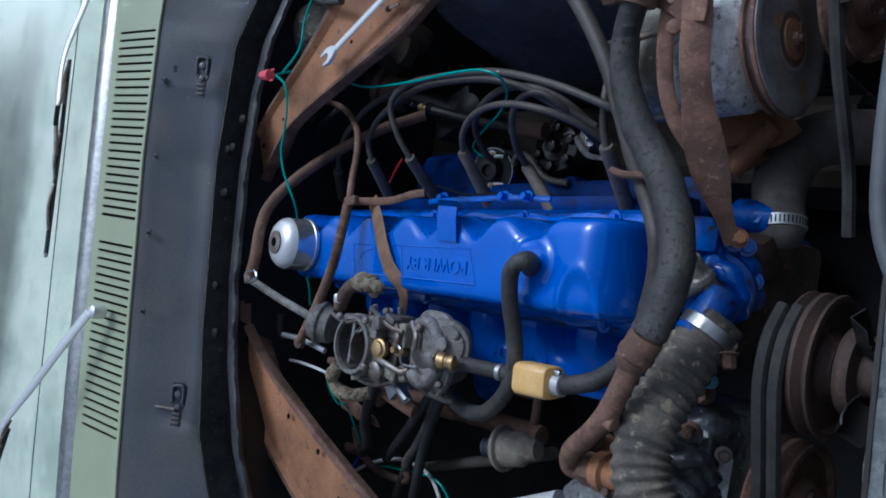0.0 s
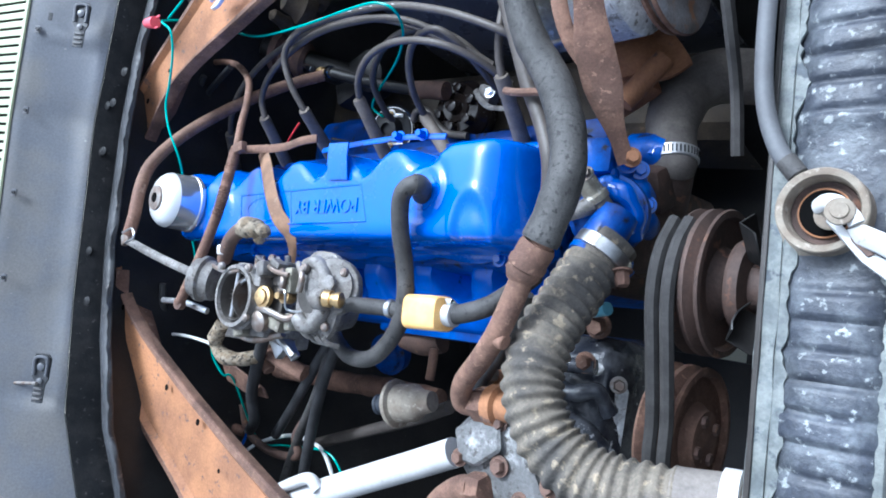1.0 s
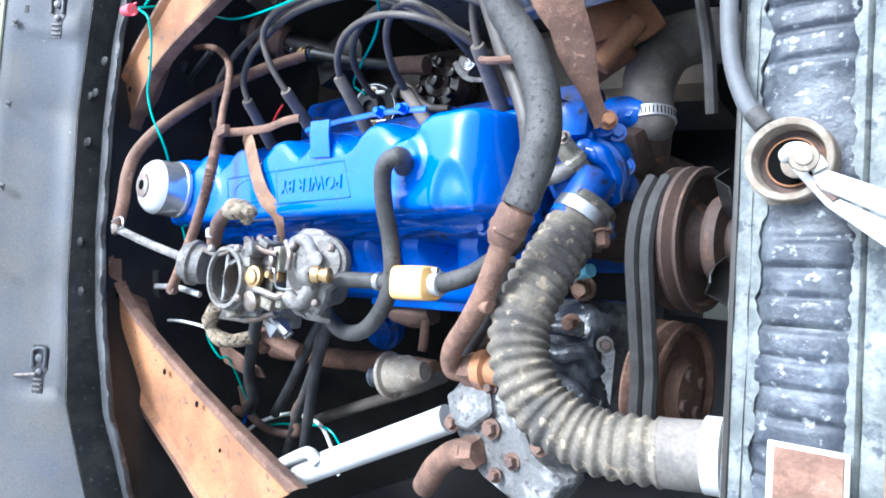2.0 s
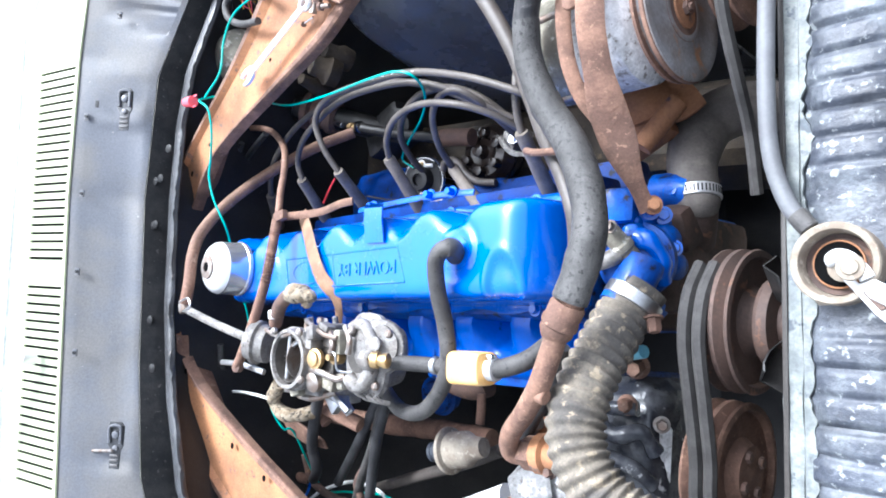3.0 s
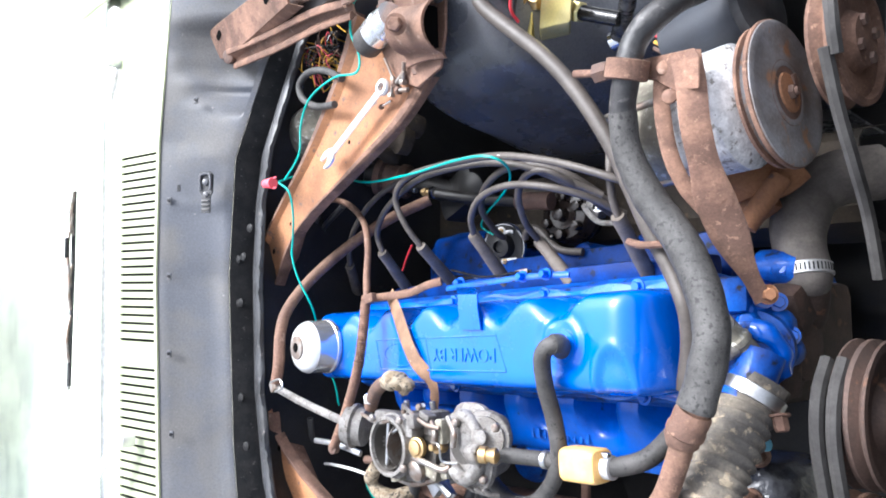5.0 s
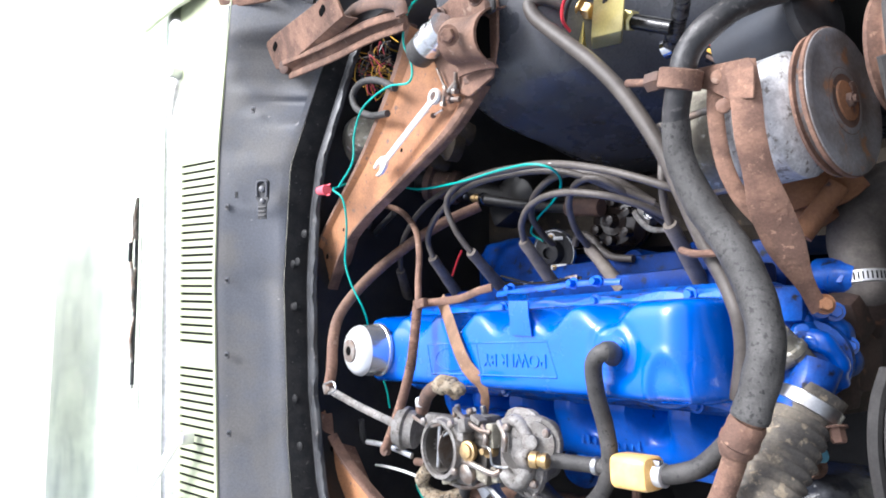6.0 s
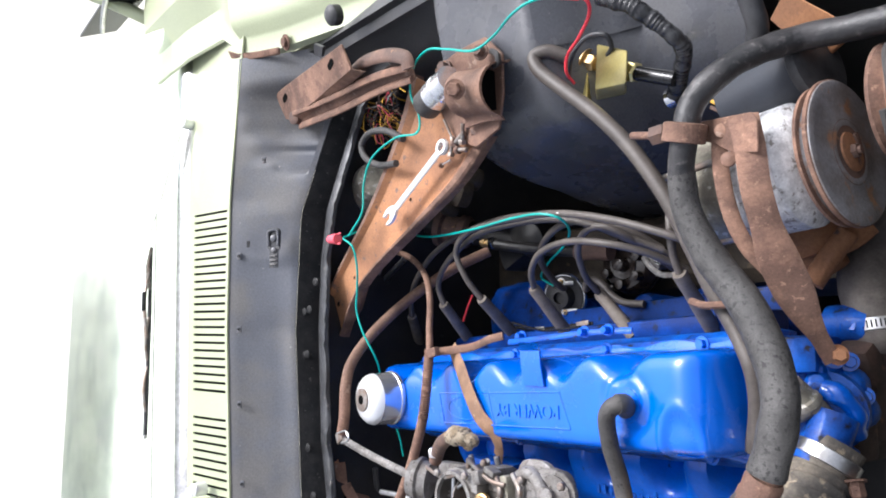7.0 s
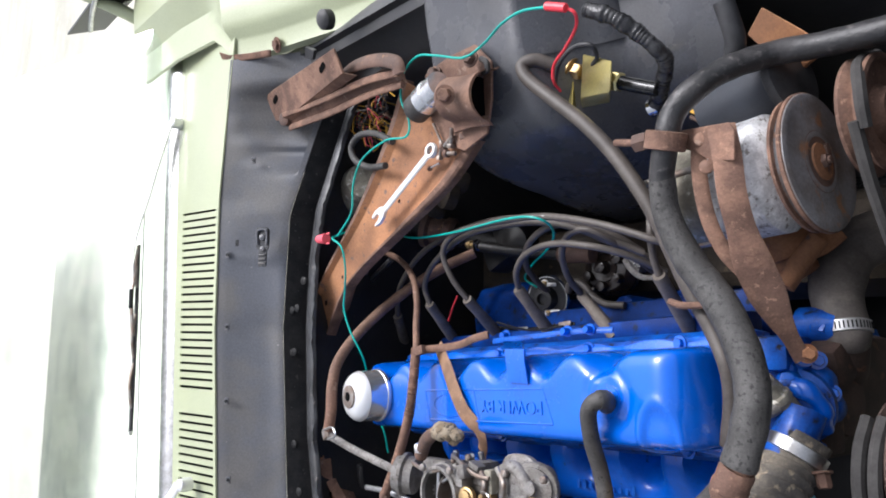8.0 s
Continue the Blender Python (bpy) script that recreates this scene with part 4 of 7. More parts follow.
part("base_flange", block(Vector((-0.203, -0.163, 0.885)), (0.19, 0.09, 0.02), Matrix.Rotation(0.05, 4, "Z"), 0.006), ALU, carb)
part("carb_riser", block(Vector((-0.203, -0.163, 0.885)) + Vector((0.01, 0.015, -0.035)), (0.11, 0.08, 0.055), None, 0.01), BLUE_CAST, carb)
part("metering_screw", lathe((-0.064, -0.135, 0.98), (0.15, 0, 1), [(0, 0.013), (0.006, 0.013), (0.007, 0.010), (0.010, 0.009), (0.011, 0.004)], 20), BRASS, carb, "brass plug")
part("brass_stem", lathe((-0.034, -0.13, 0.965), (0.1, 0, 1), [(0, 0.009), (0.012, 0.009), (0.013, 0.005), (0.022, 0.004)], 14), BRASS, carb)
part("wire_clip", tube([(-0.033, -0.123, 0.985), (-0.012, -0.124, 0.99), (-0.014, -0.141, 0.985), (-0.009, -0.145, 0.98), (0.005, -0.144, 0.975)], 0.0015, 6, 5), STEEL, carb)
part("fuel_inlet", lathe((0.059, -0.123, 0.988), Vector((0.079, -0.123, 0.978)) - Vector((0.059, -0.123, 0.988)), [(0, 0.006), (0.001, 0.0095), (0.009, 0.0095), (0.010, 0.0075), (0.014, 0.007), (0.015, 0.0088), (0.020, 0.0088), (0.022, 0.006)], 12), BRASS, carb, "brass hex fuel inlet")
part("inlet_boss", rod((0.035, -0.126, 0.98), (0.053, -0.125, 0.98), 0.0125, 20), ALU, carb)
for pts, r in (([(-0.113, -0.089, 0.97), (-0.068, -0.096, 0.985), (-0.036, -0.103, 0.99), (-0.017, -0.105, 0.985)], 0.003), ([(-0.001, -0.09, 0.985), (0.019, -0.104, 0.992), (0.015, -0.121, 0.99)], 0.0035), ([(-0.083, -0.15, 0.98), (-0.047, -0.15, 0.985), (-0.019, -0.155, 0.98), (-0.009, -0.151, 0.975)], 0.004), ([(-0.148, -0.194, 0.95), (-0.105, -0.191, 0.955), (-0.061, -0.177, 0.95)], 0.005), ([(-0.197, -0.107, 0.985), (-0.145, -0.113, 0.992), (-0.113, -0.107, 0.99)], 0.003)):
    part("linkage_wire", tube(pts, r, 8, 6), STEEL_OLD, carb)
for c, sz, rz in (((-0.125, -0.182, 0.965), (0.022, 0.016, 0.02), 0.3), ((-0.026, -0.111, 0.972), (0.014, 0.03, 0.016), 0.1), ((-0.05, -0.165, 0.965), (0.028, 0.014, 0.02), -0.2), ((-0.027, -0.159, 0.962), (0.012, 0.02, 0.02), 0.2)):
    part("casting_step", block(c, sz, Matrix.Rotation(rz, 4, "Z"), 0.003), ALU_DIRT, carb)
part("dark_gap", block((-0.057, -0.14, 0.968), (0.03, 0.05, 0.006), None, 0.001), CARB_BORE, carb, "sooty recess in the body")
for c in ((-0.139, -0.106, 1), (-0.084, -0.103, 0.995), (-0.082, -0.163, 0.99), (-0.076, -0.088, 0.97), (0.015, -0.094, 0.985), (0.073, -0.093, 0.975), (0.006, -0.16, 0.975), (0.047, -0.155, 0.97), (-0.113, -0.091, 0.965)):
    part("cover_screw", lathe(c, (0.1, 0, 1), [(0, 0.0052), (0.004, 0.005), (0.006, 0.003)], 12), STEEL_OLD, carb)
lv = bmesh.new()
tube([(-0.11, -0.186, 0.93), (-0.084, -0.193, 0.925), (-0.07, -0.208, 0.92)], 0.0075, 8, 4, 0.6, bm=lv)
rod((-0.099, -0.18, 0.935), (-0.067, -0.205, 0.925), 0.006, 8, bm=lv)
block((-0.104, -0.193, 0.92), (0.035, 0.03, 0.012), Matrix.Rotation(0.8, 4, "Z"), 0.003, lv)
part("throttle_lever", lv, STEEL, carb, "bright steel throttle lever")
for a, b in (((-0.084, -0.087, 0.96), (-0.097, -0.102, 0.95)), ((-0.127, -0.086, 0.955), (-0.127, -0.109, 0.95)), ((-0.077, -0.082, 0.95), (-0.076, -0.104, 0.945))):
    part("linkage_pin", rod(a, b, 0.004, 8), STEEL, carb)
part("vent_elbow", tube([(-0.184, -0.098, 0.975), (-0.149, -0.073, 0.99), (-0.121, -0.059, 0.995), (-0.105, -0.054, 0.99)], 0.0095, 12, 5), RUST_DARK, carb, "rusty vent elbow")
part("vent_wrap", tube([(-0.118, -0.058, 0.996), (-0.098, -0.054, 0.994), (-0.085, -0.058, 0.985)], 0.0095, 14, 10, wobble=0.9), CLOTH_TUBE, carb, "frayed fabric wrap")
part("wrap_fray", tube([(-0.079, -0.054, 0.995), (-0.071, -0.059, 0.992), (-0.091, -0.066, 0.985)], 0.006, 8, 8, wobble=1.2), CLOTH_TUBE, carb)
part("elbow_nut", hexbolt((-0.171, -0.091, 0.982), (0, 1, 0.1), 0.011, 0.012, False), STEEL, carb)
part("choke_heat_tube", tube([(-0.198, -0.184, 0.955), (-0.227, -0.211, 0.945), (-0.215, -0.23, 0.935), (-0.193, -0.23, 0.92), (-0.181, -0.223, 0.9)], 0.0105, 12, 6, wobble=0.3), CLOTH_TUBE, carb, "frayed tan insulated heat tube")
# ---- braces and towers ----
def brace(points_a, points_b, tip, name_label):
    """A pressed channel brace between two edge lines, with raised side flanges."""
    br = thing("tower_brace", name_label, "brace", points_a[0], group="cowl braces")
    A, B = smooth_line(points_a, 8), smooth_line(points_b, 8)
    rows = []
    for a, b in zip(A, B):
        w = b - a
        up = Vector((0, 0, 1))
        rows.append([a - up * 0.014, a - w * 0.02, a + up * 0.004, a + w * 0.06 + up * 0.004, a + w * 0.12 - up * 0.004, a + w * 0.5 - up * 0.006, a + w * 0.88 - up * 0.004, a + w * 0.94 + up * 0.003, b + up * 0.003, b + w * 0.02, b - up * 0.014])
    part("channel", sheet([r[3:8] for r in rows], (0, 0, -0.0025)), RUST_ORANGE, br, sharp=30)
    part("side_flange", sheet([r[:4] for r in rows], (0, 0, -0.0025)), RUST_STEEL, br, "grey worn raised edge", sharp=30)
    part("side_flange", sheet([r[7:] for r in rows], (0, 0, -0.0025)), RUST, br, "pale rusty raised edge", sharp=30)
    return br


b1 = brace([(-0.547, 0.06, 0.985), (-0.485, 0.154, 1), (-0.347, 0.285, 0.995), (-0.272, 0.392, 0.985), (-0.212, 0.473, 0.99)],
           [(-0.501, 0.063, 0.975), (-0.394, 0.163, 0.985), (-0.237, 0.243, 0.975), (-0.137, 0.295, 0.965), (-0.076, 0.351, 0.955)], None, "rust-orange pressed steel brace from cowl to shock tower")
for c, r in (((-0.46, 0.133, 0.995), 0.0045), ((-0.268, 0.272, 0.992), 0.003), ((-0.229, 0.282, 0.988), 0.003), ((-0.398, 0.175, 0.996), 0.003)):
    part("bolt_hole", lathe(c, (0, 0, 1), [(0, r), (0.0006, r)], 16), VOID, b1)
part("lower_flange", sheet([[(-0.541, 0.069, 0.97), (-0.515, 0.08, 0.955)], [(-0.474, 0.114, 0.975), (-0.462, 0.126, 0.95)], [(-0.414, 0.17, 0.975), (-0.421, 0.191, 0.95)]], (0, 0, -0.003)), RUST_STEEL, b1)
b2 = brace([(-0.452, -0.136, 1), (-0.441, -0.232, 0.99), (-0.398, -0.34, 0.965), (-0.283, -0.426, 0.94), (-0.185, -0.486, 0.93)],
           [(-0.492, -0.111, 1), (-0.426, -0.196, 0.985), (-0.298, -0.273, 0.96), (-0.151, -0.342, 0.935), (-0.016, -0.387, 0.925)], None, "rust-orange pressed steel brace on the carburettor side")
part("lower_flange", sheet([[(-0.519, -0.118, 0.985), (-0.559, -0.123, 0.96)], [(-0.437, -0.192, 0.975), (-0.462, -0.189, 0.94)], [(-0.358, -0.247, 0.96), (-0.413, -0.253, 0.93)]], (0, 0, -0.003)), RUST_STEEL, b2)
for c, r in (((-0.436, -0.193, 0.99), 0.0045), ((-0.311, -0.292, 0.962), 0.0045), ((-0.23, -0.324, 0.95), 0.0045), ((-0.174, -0.376, 0.94), 0.003)):
    part("bolt_hole", lathe(c, (0, 0, 1), [(0, r), (0.0008, r)], 16), VOID, b2)

# shock absorber mount bolted through the brace
mount = thing("shock_mount", "rusty shock absorber mount cap bolted to the tower", "shock mount", (-0.114, 0.387, 0.97))
part("foot_plate", plate([(-0.152, 0.462, 0.990), (-0.09, 0.468, 0.993), (-0.025, 0.464, 0.995), (0.004, 0.432, 0.990), (-0.008, 0.385, 0.980), (-0.03, 0.345, 0.970), (-0.085, 0.333, 0.966), (-0.128, 0.352, 0.969), (-0.155, 0.40, 0.978)], (0, 0, 0.004)), RUST_STEEL, mount)
m0, m1 = Vector((-0.078, 0.402, 0.985)), Vector((0.003, 0.386, 0.984))
ma = (m1 - m0).normalized()
ms = Vector((0, 0, 1)).cross(ma).normalized()
mrows = []
for k in range(15):
    t = k / 14
    r = 0.0315 + 0.003 * t ** 2 - 0.002 * math.sin(math.pi * t)
    c = m0.lerp(m1, t)
    row = [c + ms * (r + 0.004 + 0.006 * (1 - t)) + Vector((0, 0, 0.003)), c + ms * (r + 0.003) + Vector((0, 0, 0.005))]
    row += [c + ms * r * math.cos(a) + Vector((0, 0, 0.008 + (r * 1.12) * math.sin(a))) for a in [math.pi * j / 14 for j in range(15)]]
    row += [c - ms * (r + 0.003) + Vector((0, 0, 0.005)), c - ms * (r + 0.004 + 0.010 * (1 - t)) + Vector((0, 0, 0.003))]
    mrows.append(row)
part("cap", sheet(mrows, (0, 0, -0.004)), RUST_STEEL, mount, sharp=60)
part("cap_bore", lathe(m0 + ma * 0.055 + Vector((0, 0, 0.01)), ma, [(0, 0.026), (0.002, 0.027)], 24, squash=0.9), VOID, mount, "dark bore inside the cap")
b0, b1_ = Vector((-0.176, 0.412, 0.995)), Vector((-0.09, 0.43, 1.004))
bdir = (b1_ - b0).normalized()
part("bushing", lathe(b0 + bdir * 0.03, bdir, [(0, 0.0215), (0.001, 0.0228), (0.022, 0.0228), (0.024, 0.021), (0.05, 0.0205)], 28), CAP_SIDE, mount, "pale worn metal bushing sleeve")
part("bushing_base", lathe(b0, bdir, [(0, 0.014), (0.001, 0.0205), (0.004, 0.0222), (0.029, 0.0222), (0.031, 0.02)], 28), RUBBER_OLD, mount, "dark grey rubber bushing end")
part("through_bolt", hexbolt((-0.036, 0.387, 1.04), (0.5, -0.25, 0.75), 0.0095, 0.009, True), RUST, mount)
for c in ((-0.019, 0.438, 1.01), (-0.117, 0.451, 1), (-0.087, 0.356, 0.965)):
    part("mount_nut", hexbolt(c, (0.3, 0, 1), 0.0078, 0.010, True), RUST_DARK, mount)
part("slot_ring", tube([(-0.004, 0.435, 1.005), (0.007, 0.427, 1.005), (0.008, 0.416, 1.004), (-0.001, 0.415, 1.004)], 0.004, 8, 4), BLACK_DEEP, mount)

# combination wrench on the brace
wr = thing("combination_wrench", "bright chrome combination wrench lying on the rusty brace", "wrench", (-0.212, 0.298, 0.99))
wa, wb = Vector((-0.259, 0.268, 1)), Vector((-0.146, 0.345, 0.985))
wd = (wb - wa).normalized()
wu = Vector((0, 0, 1))
wu = (wu - wd * wu.dot(wd)).normalized()
ws_ = wd.cross(wu)
part("shank", tube([wa + wd * 0.004, wa.lerp(wb, 0.3), wa.lerp(wb, 0.7), wb - wd * 0.010], 0.0062, 12, 5, 0.45, side=wu), CAP_WHITE, wr)
ring = bmesh.new()
lp = []
for k in range(28):
    a = 2 * math.pi * k / 28
    dv = wd * math.cos(a) + ws_ * math.sin(a)
    ri = 0.0066 + 0.0008 * (k % 2)
    lp.append([wb + dv * ri - wu * 0.004, wb + dv * 0.0108 - wu * 0.004, wb + dv * 0.0122, wb + dv * 0.0108 + wu * 0.004, wb + dv * ri + wu * 0.004])
vs = [[ring.verts.new(q) for q in r] for r in lp]
for i in range(28):
    for j in range(5):
        ring.faces.new((vs[i][j], vs[i][(j + 1) % 5], vs[(i + 1) % 28][(j + 1) % 5], vs[(i + 1) % 28][j]))
part("ring_end", ring, CAP_WHITE, wr)
jw = [(0.008, 0.004), (0.0, 0.0105), (-0.012, 0.0135), (-0.024, 0.0105), (-0.0255, 0.0065), (-0.013, 0.0055), (-0.009, 0.002), (-0.009, -0.002), (-0.013, -0.0055), (-0.0255, -0.0065), (-0.024, -0.0105), (-0.012, -0.0135), (0.0, -0.0105), (0.008, -0.004)]
part("open_end", plate([wa + wd * a + ws_ * b - wu * 0.003 for a, b in jw], wu * 0.006, 0.001), CAP_WHITE, wr)

# loose bolts beside the ring end
for k, (c, ax, r, L) in enumerate((((-0.135, 0.335, 0.978), (0.3, 1, 0.1), 0.0045, 0.022), ((-0.123, 0.347, 0.978), (1, 0.4, 0.1), 0.006, 0.026), ((-0.107, 0.347, 0.978), (0.5, 1, 0.3), 0.0055, 0.024), ((-0.118, 0.336, 0.976), (1, -0.2, 0.0), 0.0055, 0.02), ((-0.129, 0.356, 0.98), (-0.3, 1, 0.3), 0.0035, 0.03), ((-0.163, 0.324, 0.974), (1, 0.1, 0.05), 0.0035, 0.024))):
    bl_ = thing("loose_bolt", "small loose bolt lying on the rusty brace", "bolt", c, group="loose bolts on the brace")
    ax = Vector(ax).normalized()
    part("bolt_shank", rod(Vector(c), Vector(c) + ax * L, r * 0.6, 10), STEEL_OLD if k < 5 else CHROME, bl_)
    part("bolt_head", hexbolt(Vector(c) - ax * 0.005, ax, r * 1.15, 0.006, False), RUST_DARK if k % 2 else (STEEL_OLD if k < 5 else CHROME), bl_)

# hood hinge bracket and its arms
hinge = thing("rusty_hinge_assembly", "rusty hood hinge with an empty slotted bracket", "hinge", (-0.583, 0.502, 1.06))
h0, hu, hv = Vector((-0.574, 0.522, 1.075)), Vector((-0.266, 0.515, 1.09)) - Vector((-0.574, 0.522, 1.075)), Vector((-0.525, 0.481, 1.06)) - Vector((-0.574, 0.522, 1.075))
hn = hu.cross(hv).normalized()
hn = hn if hn.z > 0 else -hn
part("hinge_plate", plate([h0 + hu * a + hv * b for a, b in ((-0.14, 0.49), (0.0, 0.0), (0.084, -0.21), (0.2, -0.22), (1.015, -0.056), (0.95, 0.4), (0.878, 0.89), (0.347, 1.04), (-0.04, 1.15), (-0.13, 0.9))], hn * -0.004, 0.001), RUST, hinge)
for a, b in ((0.112, 0.183), (0.791, 0.279)):
    c, d = h0 + hu * a + hv * b + hn * 0.0003, (hu * 0.5 - hv * 0.75).normalized()
    w = hn.cross(d).normalized()
    rim_ = [c + d * (0.0075 * sg) + (d * math.cos(q) * sg + w * math.sin(q) * sg) * 0.0052 for sg in (1, -1) for q in [-math.pi / 2 + math.pi * k / 6 for k in range(7)]]
    part("slot_hole", plate(rim_, hn * 0.0005, 0), VOID, hinge, "dark slotted hole")
part("hinge_lip", sheet([[h0 + hu * a + hv * b, h0 + hu * a + hv * (b + 0.25) - hn * 0.014] for a, b in ((-0.04, 1.13), (0.347, 1.02), (0.878, 0.87))], hn * -0.003), RUST_STEEL, hinge)
ga, gb = [(-0.52, 0.485, 1.06), (-0.365, 0.471, 1.055), (-0.245, 0.468, 1.045), (-0.158, 0.458, 1.035)], [(-0.522, 0.463, 1.05), (-0.364, 0.451, 1.045), (-0.254, 0.452, 1.035), (-0.165, 0.445, 1.028)]
part("hinge_arm", tube(ga, 0.007, 10, 6, 0.6), RUST, hinge)
part("hinge_arm", tube([Vector(p) - Vector((0, 0, 0.004)) for p in gb], 0.007, 10, 6, 0.6), RUST, hinge)
part("arm_web", sheet([[Vector(a) - Vector((0, 0, 0.006)), Vector(b) - Vector((0, 0, 0.008))] for a, b in zip(ga, gb)], (0, 0, -0.003)), RUST_STEEL, hinge)
part("hinge_knuckle", lathe((-0.528, 0.48, 1.05), (0.3, -0.2, 1), [(0, 0.013), (0.01, 0.013), (0.012, 0.009)], 16), RUST_DARK, hinge)
part("hinge_spring", tube([(-0.344, 0.495, 1.045), (-0.273, 0.499, 1.05), (-0.2, 0.487, 1.05), (-0.152, 0.468, 1.045), (-0.149, 0.452, 1.04)], 0.011, 12, 6, 0.5), RUST_DARK, hinge)
part("hinge_back", sheet([[(-0.354, 0.51, 1.04), (-0.235, 0.498, 1.055)], [(-0.312, 0.479, 1.03), (-0.192, 0.472, 1.045)], [(-0.194, 0.465, 1.02), (-0.145, 0.462, 1.035)]], (0, 0, -0.004)), BLACK_SATIN, hinge)

# fender bolts and bump stop
for c in ((-0.505, 0.609, 1.085), (-0.599, 0.615, 1.075)):
    single("fender_bolt", hexbolt(c, (0, -0.3, 1), 0.010, 0.007), RUST, "rusty fender bolt in the gutter", "bolt", group="fender bolts")
single("fender_shim", plate([(-0.640, 0.612, 1.138), (-0.600, 0.596, 1.130), (-0.555, 0.592, 1.108), (-0.515, 0.588, 1.090), (-0.512, 0.600, 1.092), (-0.56, 0.604, 1.114), (-0.606, 0.610, 1.136), (-0.636, 0.624, 1.146)], (0, 0, 0.005)), RUST, "rust-stained shim plate at the fender corner", "shim")
single("hood_bumper", lathe((-0.341, 0.603, 1.06), (0.1, -0.35, 1), [(0, 0.017), (0.014, 0.017), (0.018, 0.013), (0.02, 0.005)], 24), RUBBER, "round black rubber hood bumper on the fender gutter", "bumper stop")
single("apron_bracket", plate([(-0.437, 0.589, 1.06), (-0.398, 0.568, 1.06), (-0.425, 0.562, 1.05), (-0.46, 0.576, 1.05)], (0, 0.003, -0.006)), BLACK_SATIN, "small bent black bracket on the apron edge", "bracket")

# cowl clips, screws and hood latch bits
for c1, flip in ((Vector((-0.537, 0.235, 1.085)), 1), (Vector((-0.463, -0.308, 1.08)), 1)):
    clip = thing("cowl_clip", "small grey spring clip set in a cowl pocket", "clip", c1, group="cowl clips")
    tm = Matrix.Rotation(0.72, 4, "Y")
    tn = tm @ Vector((0, 0, 1))
    tx = tm @ Vector((1, 0, 0))
    ty = Vector((0, 1, 0))

    def on_clip(u, v, h=0.003):
        return c1 + tx * u + ty * v + tn * h

    part("clip_base", plate([on_clip(u, v, 0.002) for u, v in ((-0.012, 0.036), (0.008, 0.036), (0.013, 0.03), (0.013, 0.0), (0.009, -0.008), (0.009, -0.036), (-0.008, -0.036), (-0.008, -0.006), (-0.014, 0.002), (-0.014, 0.03))], tn * 0.0025, 0.0008), LIP_PAINT, clip)
    part("clip_bridge", tube([on_clip(-0.009, 0.004, 0.006), on_clip(-0.010, 0.026, 0.007), on_clip(-0.004, 0.031, 0.007), on_clip(0.005, 0.031, 0.007), on_clip(0.009, 0.026, 0.007), on_clip(0.009, 0.004, 0.006)], 0.0026, 8, 5), COWL_BLACK, clip, "worn steel loop")
    part("clip_boss", lathe(on_clip(0.0, 0.017, 0.004), tn, [(0, 0.0062), (0.004, 0.0055), (0.005, 0.002)], 14), COWL_BLACK, clip)
    part("clip_boss", lathe(on_clip(0.001, -0.004, 0.004), tn, [(0, 0.005), (0.003, 0.0045), (0.004, 0.002)], 14), COWL_BLACK, clip)
    for k in range(3):
        part("clip_finger", block(on_clip(0.0, -0.015 - 0.0075 * k, 0.0055), (0.013, 0.0035, 0.003), tm, 0.0008, None, 1), COWL_BLACK, clip)
single("latch_pin", rod((-0.562, -0.334, 1.1), (-0.457, -0.315, 1.088), 0.0025), STEEL_OLD, "thin grey pin on the cowl panel", "pin")
for c in ((-0.625, 0.412, 1.12), (-0.627, 0.363, 1.12), (-0.611, 0.225, 1.125), (-0.598, 0.091, 1.125), (-0.585, -0.041, 1.125), (-0.56, -0.173, 1.125), (-0.562, 0.399, 1.1)):
    sc = thing("cowl_nut", "small dark speed nut along the cowl edge", "fastener", c, group="cowl speed nuts")
    part("nut_base", block(Vector(c) + Vector((0.003, 0, 0.001)), (0.008, 0.012, 0.003), Matrix.Rotation(0.75, 4, "Y"), 0.0008, None, 1), COWL_BLACK, sc)
    part("nut_core", lathe(Vector(c) + Vector((0.004, 0, 0.002)), (0.65, 0, 0.75), [(0, 0.0028), (0.002, 0.0026)], 10), BLACK_PLASTIC, sc)
single("cowl_tag", block((-0.583, 0.245, 1.118), (0.006, 0.012, 0.002), Matrix.Rotation(0.75, 4, "Y"), 0.0005, None, 1), BLACK_PLASTIC, "tiny black mark plate on the cowl", "plate")
for c in ((-0.511, 0.125, 1.027), (-0.518, 0.046, 1.027), (-0.486, 0.173, 1.027), (-0.534, 0.122, 1.027), (-0.533, 0.044, 1.027), (-0.508, -0.115, 1.027), (-0.481, -0.192, 1.027)):
    single("seal_clip", lathe(c, (0.3, 0, 1), [(0, 0.0075), (0.002, 0.0072), (0.0035, 0.004)], 14), FLANGE, "round dark retaining clip on the cowl lip", "clip", group="cowl lip clips")

